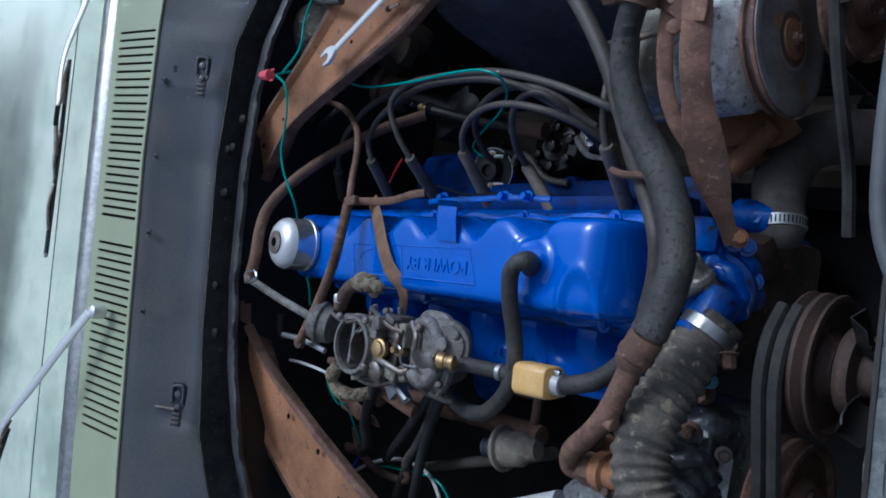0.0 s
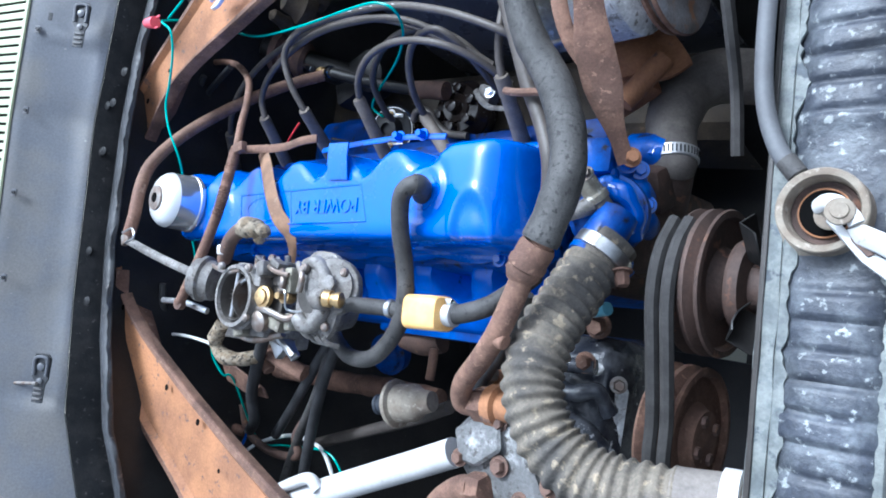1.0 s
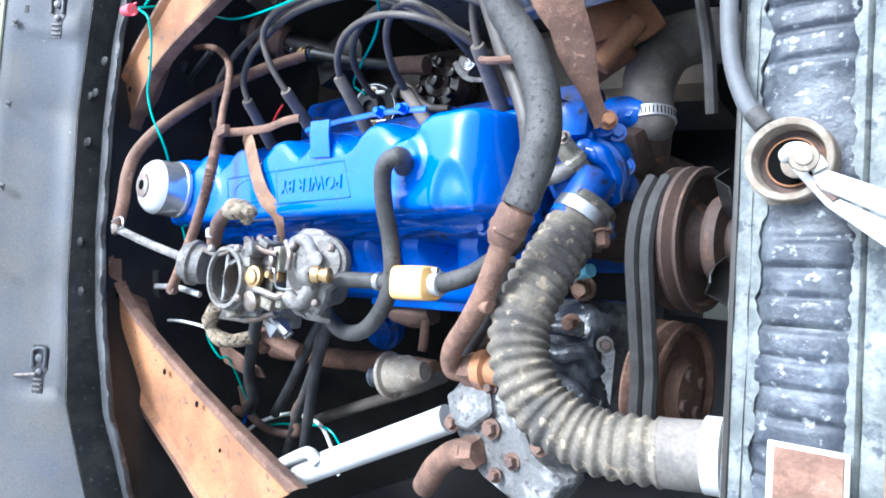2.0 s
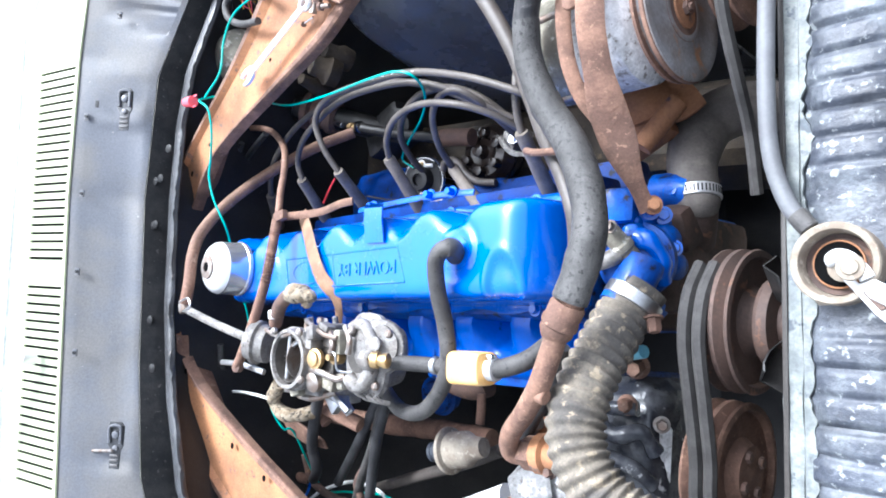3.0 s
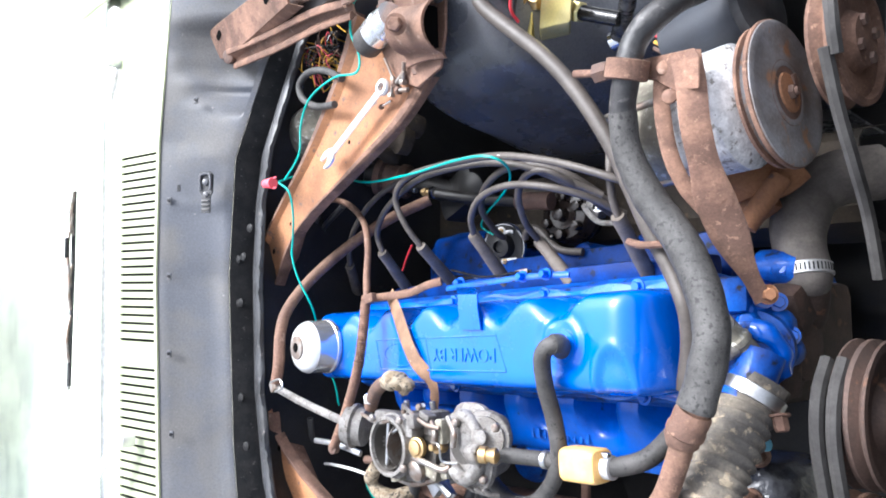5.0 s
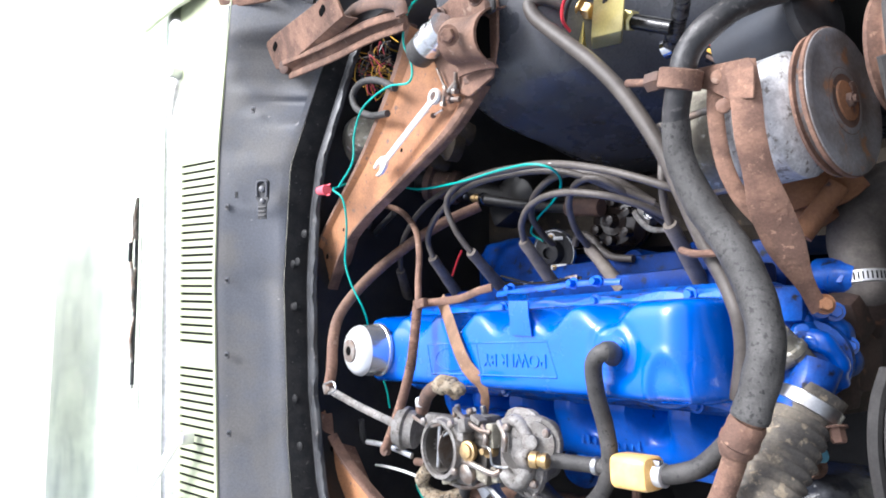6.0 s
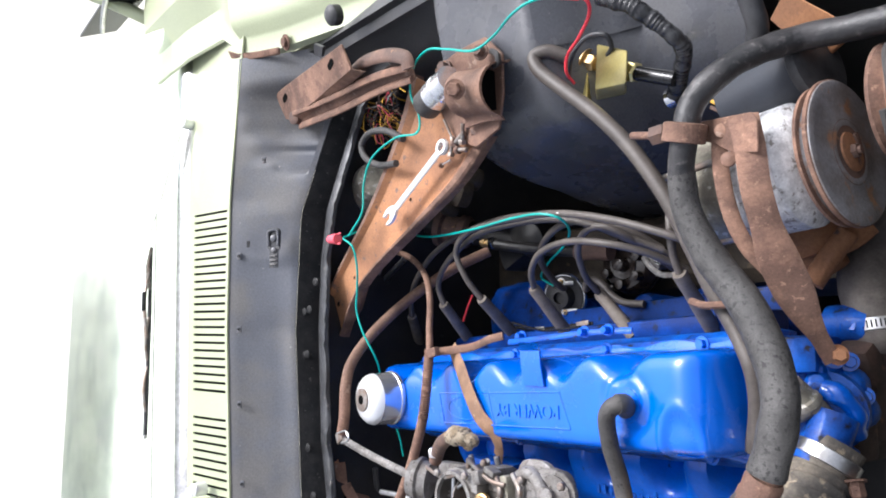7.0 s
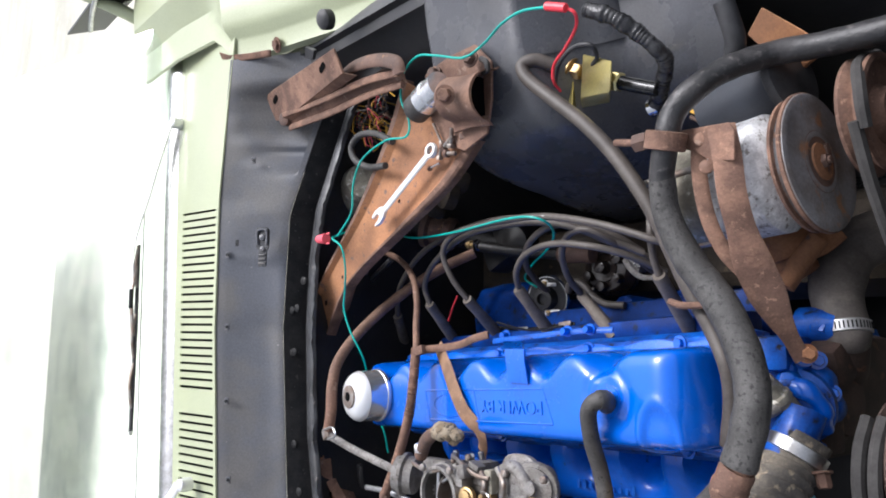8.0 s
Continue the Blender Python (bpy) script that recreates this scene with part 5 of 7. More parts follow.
# wipers
def wiper(pivot, elbow, tip, label):
    w = thing("windscreen_wiper", label, "wiper", pivot, group="wipers")
    p, e, t = Vector(pivot), Vector(elbow), Vector(tip)
    d = (t - e).normalized()
    part("wiper_pivot", lathe(p - Vector((0, 0, 0.01)), (0.25, 0, 1), [(0, 0.012), (0.014, 0.0125), (0.022, 0.011), (0.025, 0.006)], 20), CAP_WHITE, w)
    part("wiper_arm", tube([p + Vector((0, 0, 0.012)), p.lerp(e, 0.3) + Vector((0, 0, 0.014)), p.lerp(e, 0.6) + Vector((0, 0, 0.013)), e + Vector((0, 0, 0.012)), e.lerp(t, 0.3) + Vector((0.004, 0, 0.012))], 0.0105, 10, 6, 0.45, shape=lambda s: 1.0 - 0.3 * ease(0.12, 0.3, s)), CAP_WHITE, w, "bright metal arm")
    part("wiper_blade", tube([e, e.lerp(t, 0.5), t], 0.0042, 8, 8), RUBBER, w, "black rubber blade")
    up_ = Vector((0.006, 0, 0.010))
    part("blade_spine", tube([e.lerp(t, 0.12) + up_ * 0.5, e.lerp(t, 0.3) + up_ * 1.2, e.lerp(t, 0.5) + up_ * 0.5], 0.0048, 8, 6, 0.7), STEEL_OLD, w)
    for a in (0.12, 0.5, 0.76):
        c = e.lerp(t, a)
        part("blade_yoke", tube([c - d * 0.045 + up_ * 0.1, c - d * 0.02 + up_ * 0.55, c + up_ * 0.7, c + d * 0.02 + up_ * 0.55, c + d * 0.045 + up_ * 0.1], 0.0034, 8, 4, 0.8), STEEL_OLD, w)
    part("blade_adapter", block(e.lerp(t, 0.3) + up_ * 1.3, (0.009, 0.04, 0.008), d.to_track_quat("Y", "Z").to_matrix().to_4x4(), 0.003), BLACK_PLASTIC, w)
    part("blade_end_clip", block(t, (0.008, 0.008, 0.007), None, 0.002), STEEL, w)


wiper((-0.821, 0.522, 1.175), (-0.862, 0.262, 1.226), (-0.810, -0.112, 1.234), "bright metal wiper arm with a long black blade on the windscreen")
wiper((-0.643, -0.189, 1.175), (-0.785, -0.43, 1.262), (-0.80, -0.66, 1.30), "white metal wiper arm reaching across the windscreen")

# ---- hoses ----
def hose(name, pts, r, material, label, category, **kw):
    return single(name, tube(pts, r, kw.pop("seg", 16), kw.pop("per", 8), **kw), material, label, category)


heater = thing("heater_hose", "thick cracked black rubber heater hose over the rocker cover front", "hose", (0.325, -0.005, 0.968))
part("hose_body", tube([(0.473, 0.355, 0.86), (0.42, 0.353, 0.87), (0.365, 0.357, 0.875), (0.331, 0.357, 0.89), (0.303, 0.341, 0.93), (0.28, 0.318, 0.958), (0.26, 0.297, 0.965), (0.251, 0.271, 0.965), (0.236, 0.234, 0.955), (0.234, 0.196, 0.945), (0.254, 0.149, 0.94), (0.291, 0.103, 0.945), (0.317, 0.058, 0.953), (0.33, 0.02, 0.962), (0.328, -0.011, 0.968), (0.318, -0.045, 0.971)], 0.0154, 20, 10, wobble=0.07, shape=lambda s: 0.84 + 0.16 * min(1.0, max(0.0, (s - 0.62) / 0.12))), CRACKED_DARK, heater)
part("perished_run", tube([(0.236, 0.234, 0.955), (0.234, 0.196, 0.945), (0.254, 0.149, 0.94), (0.291, 0.103, 0.945), (0.317, 0.058, 0.953), (0.33, 0.02, 0.962), (0.328, -0.011, 0.968), (0.319, -0.043, 0.971)], 0.0164, 20, 10, wobble=0.06, shape=lambda s: 0.84 + 0.16 * min(1.0, s / 0.09)), CRACKED, heater, "grey cracked and perished length of hose")
part("hose_cuff", tube([(0.328, -0.011, 0.968), (0.324, -0.028, 0.97), (0.318, -0.045, 0.971)], 0.0160, 20, 8, wobble=0.08), CRACKED, heater, "split perished hose end")
pipe = thing("heater_pipe", "rusty steel pipe joining the heater hose", "pipe", (0.298, -0.095, 0.97))
part("pipe_run", tube([(0.322, -0.044, 0.971), (0.309, -0.066, 0.971), (0.298, -0.095, 0.97), (0.282, -0.126, 0.965), (0.254, -0.155, 0.95), (0.22, -0.183, 0.93), (0.211, -0.204, 0.915), (0.231, -0.203, 0.905)], 0.0105, 16, 8), RUST, pipe)
part("pipe_collar", lathe((0.316, -0.05, 0.971), Vector((0.3, -0.08, 0.97)) - Vector((0.316, -0.05, 0.971)), [(-0.004, 0.0145), (0.0, 0.0165), (0.012, 0.016), (0.014, 0.0172), (0.019, 0.0172), (0.021, 0.0155), (0.026, 0.0158), (0.030, 0.0135), (0.034, 0.011)], 24), RUST, pipe)
part("pipe_nub", rod((0.276, -0.13, 0.965), (0.292, -0.134, 0.965), 0.0075, 12), RUST, pipe)
single("vacuum_hose", tube([(0.281, -0.089, 0.93), (0.259, -0.132, 0.92), (0.22, -0.175, 0.9), (0.187, -0.21, 0.88)], 0.008, 12, 8), RUBBER, "thin black hose behind the rusty pipe", "hose")
gt = thing("vent_hose", "slim grey rubber hose running from the tower beside the heater hose", "hose", (0.156, 0.289, 0.95))
part("hose_body", tube([(0.071, 0.415, 0.94), (0.053, 0.425, 0.96), (0.038, 0.42, 0.97), (0.048, 0.399, 0.97), (0.086, 0.363, 0.965), (0.129, 0.322, 0.955), (0.167, 0.275, 0.945), (0.201, 0.217, 0.935), (0.221, 0.165, 0.925), (0.237, 0.118, 0.915), (0.256, 0.079, 0.91), (0.272, 0.041, 0.91), (0.269, 0.004, 0.9), (0.256, -0.04, 0.89)], 0.0088, 14, 8), LEADS, gt)
part("tie_band", tube([(0.218, 0.108, 0.925), (0.238, 0.103, 0.93), (0.262, 0.103, 0.925)], 0.004, 8, 5), RUST, gt, "rusty tie band")

rib = lambda s: 1.0 + (0.064 * math.sin(2 * math.pi * s / 0.0116 + 0.5 * math.sin(s * 70)) + 0.012 * math.sin(s * 190) if 0.035 < s < 0.33 else 0.0)
rh = thing("radiator_hose", "dusty corrugated flexible upper radiator hose", "hose", (0.282, -0.189, 0.9))
RH = [(0.322, -0.027, 0.862), (0.312, -0.053, 0.875), (0.309, -0.086, 0.9), (0.305, -0.123, 0.925), (0.307, -0.158, 0.94), (0.32, -0.19, 0.945), (0.342, -0.217, 0.94), (0.378, -0.233, 0.93), (0.418, -0.234, 0.92), (0.457, -0.23, 0.91), (0.491, -0.225, 0.905)]
part("hose_body", tube(RH, 0.0265, 24, 34, shape=rib, wobble=0.035), RUBBER_DUST, rh, sharp=70)
part("hose_end", tube([Vector(RH[8]).lerp(Vector(RH[9]), 0.45), RH[9], Vector(RH[9]).lerp(Vector(RH[10]), 0.6)], 0.0272, 24, 8), DUST_DARK, rh, "smooth dark hose end")
cl = Vector(RH[0]).lerp(Vector(RH[1]), 0.55)
part("hose_clamp", lathe(cl, Vector(RH[1]) - Vector(RH[0]), [(-0.007, 0.0275), (-0.006, 0.0295), (0.006, 0.0295), (0.007, 0.0275)], 28), STEEL, rh, "bright band clamp")
part("clamp_screw", hexbolt((0.343, -0.057, 0.875), (0.3, -1, 0.2), 0.0068, 0.014, True), RUST, rh, "rusty clamp screw")
cl, cl2 = Vector((0.471, -0.226, 0.912)), Vector((0.484, -0.225, 0.909))
part("hose_clamp", lathe(cl, cl2 - cl, [(0, 0.0270), (0.001, 0.0292), ((cl2 - cl).length, 0.0292), ((cl2 - cl).length + 0.001, 0.0270)], 28), WHITE_STEEL, rh, "wide bright clamp at the radiator")

lh = thing("lower_radiator_hose", "large dusty black lower radiator hose", "hose", (0.308, 0.146, 0.72))
LH = [Vector(p) for p in ((0.31, 0.068, 0.742), (0.313, 0.08, 0.745), (0.301, 0.122, 0.735), (0.302, 0.164, 0.71), (0.325, 0.185, 0.69), (0.359, 0.191, 0.66))]
part("hose_body", tube(LH, 0.031, 20, 8, shape=lambda s: 0.82 + 0.18 * min(1.0, max(0.0, (s - 0.03) / 0.05))), DUST_DARK, lh)
part("pump_spigot", tube([(0.292, 0.033, 0.71), (0.304, 0.05, 0.73), (0.311, 0.073, 0.742)], 0.0245, 20, 5), BROWN_STEEL, lh, "dark brown pump spigot")
lax = (LH[2] - LH[0]).normalized()
part("hose_clamp", lathe(LH[1] - lax * 0.007, lax, [(0, 0.0250), (0.001, 0.0268), (0.013, 0.0268), (0.014, 0.0250)], 40), BAND, lh, "slotted bright worm clamp")
for k in range(20):
    a = 2 * math.pi * k / 40 + 0.08
    u = lax.orthogonal().normalized()
    v = lax.cross(u)
    for sgn in (1, -1):
        q = LH[1] + (u * math.cos(a * sgn) + v * math.sin(a * sgn)) * 0.0267
        part("clamp_slot", tube([q - lax * 0.004, q + lax * 0.004], 0.0009, 6, 2), BLACK_PLASTIC, lh)
part("clamp_screw", hexbolt((0.293, 0.082, 0.765), (0.9, -0.2, 0.3), 0.008, 0.014, True), BLUE, lh, "blue oversprayed clamp screw")

ph = thing("crankcase_hose", "black rubber crankcase vent hose looping off the cover", "hose", (0.133, -0.055, 0.955))
part("hose_body", tube([(0.153, -0.002, 0.957), (0.161, 0.003, 0.972), (0.154, -0, 0.978), (0.144, -0.013, 0.976), (0.139, -0.043, 0.966), (0.138, -0.078, 0.952), (0.137, -0.114, 0.944), (0.121, -0.15, 0.937), (0.084, -0.181, 0.93), (0.036, -0.188, 0.92), (-0.009, -0.179, 0.905), (-0.034, -0.17, 0.895)], 0.0093, 16, 8), RUBBER_OLD, ph)
part("hose_elbow", tube([(0.151, -0.003, 0.954), (0.161, 0.003, 0.968), (0.159, 0.003, 0.976)], 0.0108, 16, 8), RUBBER, ph)

fuel = thing("fuel_filter", "amber plastic inline fuel filter between two rubber hoses", "fuel filter", (0.165, -0.123, 0.938))
fa, fb = Vector((0.147, -0.123, 0.94)), Vector((0.193, -0.12, 0.938))
fd = (fb - fa).normalized()
fl = bmesh.new()
loops = []
for t, k in ((0, 0.7), (0.0015, 0.93), (0.004, 1.0), (0.5, 1.0), (0.88, 0.99), (0.96, 0.9), (0.99, 0.55), (1.0, 0.4)):
    c = fa.lerp(fb, t) if t > 0.01 else fa + fd * t
    v = Vector((0, 0, 1))
    u = fd.cross(v).normalized()
    loops.append([c + (u * math.copysign(abs(math.cos(a)) ** 0.45, math.cos(a)) + v * math.copysign(abs(math.sin(a)) ** 0.45, math.sin(a))) * 0.0178 * k for a in [2 * math.pi * j / 28 for j in range(28)]])
rings(fl, loops)
part("filter_body", fl, AMBER, fuel)
part("inlet_hose", tube([(0.039, -0.128, 0.957), (0.075, -0.126, 0.955), (0.121, -0.124, 0.945), (0.14, -0.125, 0.94)], 0.0088, 14, 6), RUBBER_OLD, fuel)
part("outlet_hose", tube([fb, (0.211, -0.117, 0.936), (0.238, -0.106, 0.93), (0.249, -0.089, 0.91), (0.25, -0.07, 0.88)], 0.0098, 14, 6), RUBBER_OLD, fuel)
part("hose_clamp", lathe(fb + fd * 0.001, fd, [(0, 0.0105), (0.001, 0.0122), (0.010, 0.0122), (0.011, 0.0105)], 24), BAND, fuel)
part("clamp_lug", block(fb + fd * 0.006 + Vector((0, 0.012, 0.005)), (0.009, 0.007, 0.007), None, 0.002), CHROME, fuel)
part("spring_clip", lathe((0.117, -0.124, 0.946), Vector((0.126, -0.124, 0.945)) - Vector((0.117, -0.124, 0.946)), [(0, 0.0092), (0.001, 0.0102), (0.006, 0.0102), (0.007, 0.0092)], 20), STEEL, fuel)

# rear steel tubes and rods
rp = thing("vacuum_pipe", "rusty bent steel pipe behind the rocker cover", "pipe", (-0.417, 0.001, 1))
part("pipe_run", tube([(-0.292, 0.222, 0.79), (-0.338, 0.19, 0.84), (-0.375, 0.141, 0.9), (-0.398, 0.087, 0.955), (-0.413, 0.037, 0.99), (-0.409, -0.003, 1.005), (-0.399, -0.053, 1.012), (-0.405, -0.082, 1.013)], 0.0092, 14, 8), RUST_STEEL, rp)
part("pipe_end", block((-0.409, -0.087, 1.013), (0.022, 0.018, 0.010), Matrix.Rotation(0.5, 4, "Z"), 0.003), STEEL_OLD, rp)
part("wire_hook", tube([(-0.399, -0.08, 1.025), (-0.365, -0.073, 1.026), (-0.356, -0.086, 1.026), (-0.385, -0.094, 1.024)], 0.0016, 6, 5), STEEL, rp)
single("throttle_rod", tube([(-0.402, -0.091, 1.012), (-0.316, -0.107, 1.005), (-0.225, -0.122, 0.995)], 0.0062, 10, 6, 0.7), ALU, "dull grey metal throttle rod", "rod")
lk = thing("kickdown_rod", "rusty threaded linkage rod hanging across the cover", "rod", (-0.24, -0.046, 0.975))
part("upper_tube", tube([(-0.634, 0.246, 0.86), (-0.519, 0.242, 0.875), (-0.384, 0.216, 0.9), (-0.297, 0.176, 0.92), (-0.243, 0.132, 0.945), (-0.214, 0.086, 0.965), (-0.194, 0.051, 0.977)], 0.0052, 10, 8), RUST_STEEL, lk)
thr = lambda s: 1.0 + (0.16 * math.sin(2 * math.pi * s / 0.0026) if 0.02 < s < 0.10 else 0)
part("threaded_rod", tube([(-0.197, 0.047, 0.977), (-0.193, -0.005, 0.985), (-0.195, -0.044, 0.99), (-0.221, -0.101, 0.99), (-0.268, -0.167, 0.985)], 0.0072, 12, 40, shape=thr), RUST, lk)
part("rod_eye", lathe(Vector((-0.268, -0.167, 0.985)) - Vector((0, 0, 0.004)), (0.2, 0, 1), [(0, 0.0085), (0.008, 0.0085), (0.009, 0.006)], 14), RUST_DARK, lk)
part("clip", block((-0.184, 0.052, 0.978), (0.022, 0.013, 0.009), Matrix.Rotation(0.2, 4, "Z"), 0.002), RUST, lk)
stp = thing("cover_strap", "rust-brown flat steel strap bent over the rocker cover", "strap", (-0.121, -0.01, 0.957))
part("strap_band", tube([(-0.19, 0.057, 0.94), (-0.151, 0.032, 0.955), (-0.126, -0.003, 0.958), (-0.105, -0.031, 0.957), (-0.087, -0.052, 0.948), (-0.092, -0.073, 0.935), (-0.111, -0.091, 0.92)], 0.0115, 12, 8, 0.16, side=(0.1, 0, 1)), BROWN_STRAP, stp)
part("strap_arm", tube([(-0.21, 0.051, 0.975), (-0.175, 0.055, 0.955), (-0.14, 0.06, 0.94), (-0.114, 0.07, 0.93), (-0.096, 0.075, 0.92)], 0.006, 10, 6, 0.5), RUST, stp)

# ---- ignition leads ----
LEADS_XY = (
    ([(-0.434, 0.111, 0.86), (-0.412, 0.141, 0.875), (-0.377, 0.176, 0.885), (-0.317, 0.217, 0.885), (-0.204, 0.242, 0.89), (-0.079, 0.244, 0.89), (0.011, 0.225, 0.875), (0.071, 0.194, 0.84), (0.093, 0.177, 0.8)], (-0.504, 0.066, 0.8)),
    ([(-0.311, 0.127, 0.872), (-0.309, 0.16, 0.885), (-0.261, 0.193, 0.9), (-0.18, 0.225, 0.905), (-0.09, 0.231, 0.91), (0.001, 0.226, 0.905), (0.06, 0.208, 0.88), (0.11, 0.178, 0.83)], (-0.344, 0.073, 0.8)),
    ([(-0.199, 0.13, 0.876), (-0.21, 0.165, 0.9), (-0.214, 0.206, 0.915), (-0.163, 0.23, 0.925), (-0.051, 0.232, 0.93), (0.031, 0.227, 0.93), (0.116, 0.207, 0.925), (0.186, 0.181, 0.91), (0.204, 0.17, 0.88)], (-0.223, 0.082, 0.8)),
    ([(-0.09, 0.14, 0.865), (-0.074, 0.164, 0.885), (-0.037, 0.186, 0.9), (0.02, 0.194, 0.905), (0.082, 0.185, 0.9), (0.12, 0.171, 0.87), (0.143, 0.151, 0.83)], (-0.092, 0.076, 0.8)),
    ([(-0.025, 0.131, 0.8), (-0.014, 0.155, 0.84), (0.003, 0.186, 0.87), (0.032, 0.207, 0.885), (0.065, 0.209, 0.885), (0.085, 0.193, 0.86), (0.089, 0.166, 0.8), (0.092, 0.152, 0.77)], (0.034, 0.071, 0.8)),
    ([(0.171, 0.14, 0.879), (0.171, 0.163, 0.89), (0.176, 0.192, 0.9), (0.172, 0.224, 0.89), (0.168, 0.252, 0.86)], (0.155, 0.077, 0.8)),
)
for pts, foot in LEADS_XY:
    ld = thing("spark_plug_lead", "grey rubber spark plug lead arching to the distributor", "spark plug lead", foot, group="spark plug leads")
    part("lead_wire", tube(pts, 0.0047, 12, 8), LEADS, ld)
    t, f = Vector(pts[0]), Vector(foot)
    d = (f - t).normalized()
    L = (f - t).length
    part("boot", lathe(t - d * 0.004, d, [(0, 0.0078), (0.003, 0.0088), (L * 0.3, 0.0085), (L * 0.55, 0.0092), (L * 0.95, 0.0098), (L + 0.004, 0.0095)], 16), BOOT, ld)
    part("spark_plug", rod(f, f + d * 0.02, 0.006, 12), WHITE_WIRE, ld, "white porcelain")
    run = smooth_line(pts, 8)
    for k in range(len(run) // 2, len(run) // 2 + (9 if foot is LEADS_XY[2][1] else 0), 2):
        a, b = run[k], run[k].lerp(run[k + 1], 0.45)
        part("print_bar", tube([a + Vector((0.0010, 0, 0.0043)), b + Vector((0.0010, 0, 0.0043))], 0.0006, 6, 2), WHITE_WIRE, ld, "small pale print mark")
cl_ = thing("coil_lead", "grey rubber coil lead with a straight boot", "coil lead", (-0.155, 0.161, 0.77))
part("lead_wire", tube([(-0.15, 0.148, 0.75), (-0.146, 0.16, 0.775), (-0.135, 0.185, 0.81), (-0.098, 0.209, 0.84), (-0.04, 0.226, 0.86), (0.017, 0.227, 0.86), (0.06, 0.211, 0.84), (0.083, 0.185, 0.8)], 0.0052, 12, 8), LEADS, cl_)

# coil
coil = thing("ignition_coil", "black ignition coil with a chrome rim and brass terminals", "ignition coil", (-0.181, 0.143, 0.72))
cc = Vector((-0.164, 0.138, 0.735))
cx_ = Vector((0.3, -0.16, 0.9)).normalized()
cu = (Vector((0, 1, 0)) - cx_ * cx_.y).normalized()
cv = cx_.cross(cu)
part("canister", lathe(cc - cx_ * 0.09, cx_, [(0, 0.0331), (0.085, 0.0336), (0.088, 0.0382), (0.092, 0.039), (0.0945, 0.037), (0.093, 0.0353)], 36), CHROME, coil)
part("coil_top", lathe(cc + cx_ * 0.0015, cx_, [(0, 0.0356), (0.004, 0.0331), (0.005, 0.0205), (0.012, 0.0177), (0.02, 0.016), (0.021, 0.0097), (0.014, 0.0091)], 36), NEAR_BLACK, coil)
for s, tilt in ((1, 0.2), (-1, -0.35)):
    o = cc + cx_ * 0.006 + cu * (0.0245 * s) + cv * (0.004 * tilt)
    part("terminal", hexbolt(o, cx_, 0.0048, 0.0045, True), BRASS, coil, "brass terminal nut")
    part("terminal_stud", rod(o + cx_ * 0.004, o + cx_ * 0.011, 0.0021, 8), STEEL, coil)
    tag = bmesh.new()
    lathe(o + cx_ * 0.0005, cx_, [(0, 0.0068), (0.0012, 0.0068)], 20, tag)
    e = o - cv * 0.021 - cu * (0.004 * s)
    block(o.lerp(e, 0.6) + cx_ * 0.002, (0.017, 0.0055, 0.0012), Matrix((-cv, cu, cx_)).transposed().to_4x4(), 0.0003, tag)
    part("terminal_tag", tag, STEEL, coil, "bright crimped ring tag")
part("coil_bracket", tube([(-0.286, 0.091, 0.757), (-0.25, 0.089, 0.758), (-0.193, 0.086, 0.76), (-0.128, 0.09, 0.762), (-0.081, 0.093, 0.76)], 0.003, 8, 4, 0.5), BLACK_PLASTIC, coil, "thin black bracket strap")
part("bracket_tag", block((-0.196, 0.087, 0.7635), (0.022, 0.006, 0.002), None, 0.0006), STEEL, coil, "bright clip on the strap")
part("bracket_tag", block((-0.098, 0.093, 0.7645), (0.026, 0.007, 0.002), Matrix.Rotation(0.1, 4, "Z"), 0.0006), STEEL_OLD, coil)

# glossy distributor beside the coil, with a rusty stub and a dark shaft running to the tee
vu = thing("distributor", "greasy black distributor with a glossy cap and rusty stub", "distributor", (-0.106, 0.185, 0.6))
da = Vector((0.16, -0.06, 0.98)).normalized()
dc = Vector((-0.098, 0.187, 0.665))
part("body", lathe(dc - da * 0.085, da, [(0, 0.03), (0.02, 0.036), (0.045, 0.038), (0.05, 0.046), (0.062, 0.046)], 32), GREASE, vu)
part("cap", lathe(dc - da * 0.022, da, [(0, 0.0475), (0.006, 0.0485), (0.009, 0.046), (0.02, 0.0435), (0.026, 0.038), (0.028, 0.024), (0.031, 0.0225), (0.03, 0.012), (0.034, 0.0105), (0.046, 0.0095), (0.047, 0.006)], 36), CAP_GLOSS, vu, "glossy dark distributor cap")
d1 = da.cross(Vector((0, 1, 0))).normalized()
d2 = da.cross(d1)
for k in range(6):
    a = 0.4 + k * math.pi / 3
    o = dc + da * 0.004 + (d1 * math.cos(a) + d2 * math.sin(a)) * 0.031
    part("cap_tower", lathe(o - da * 0.006, da, [(0, 0.0095), (0.008, 0.0085), (0.02, 0.0075), (0.0205, 0.005)], 14), CAP_GLOSS, vu)
for a in (0.9, 3.6):
    o = dc - da * 0.018 + (d1 * math.cos(a) + d2 * math.sin(a)) * 0.0475
    part("clip", tube([o - da * 0.03, o - da * 0.006 + (o - dc) * 0.06, o + da * 0.012, o + da * 0.02 - (o - dc) * 0.12], 0.0022, 8, 5), STEEL_OLD, vu, "dull spring clip")
part("stub_pipe", tube([(-0.166, 0.213, 0.7), (-0.135, 0.2105, 0.7), (-0.1, 0.207, 0.695)], 0.0145, 16, 4), RUST_DARK, vu, "rusty brown stub")
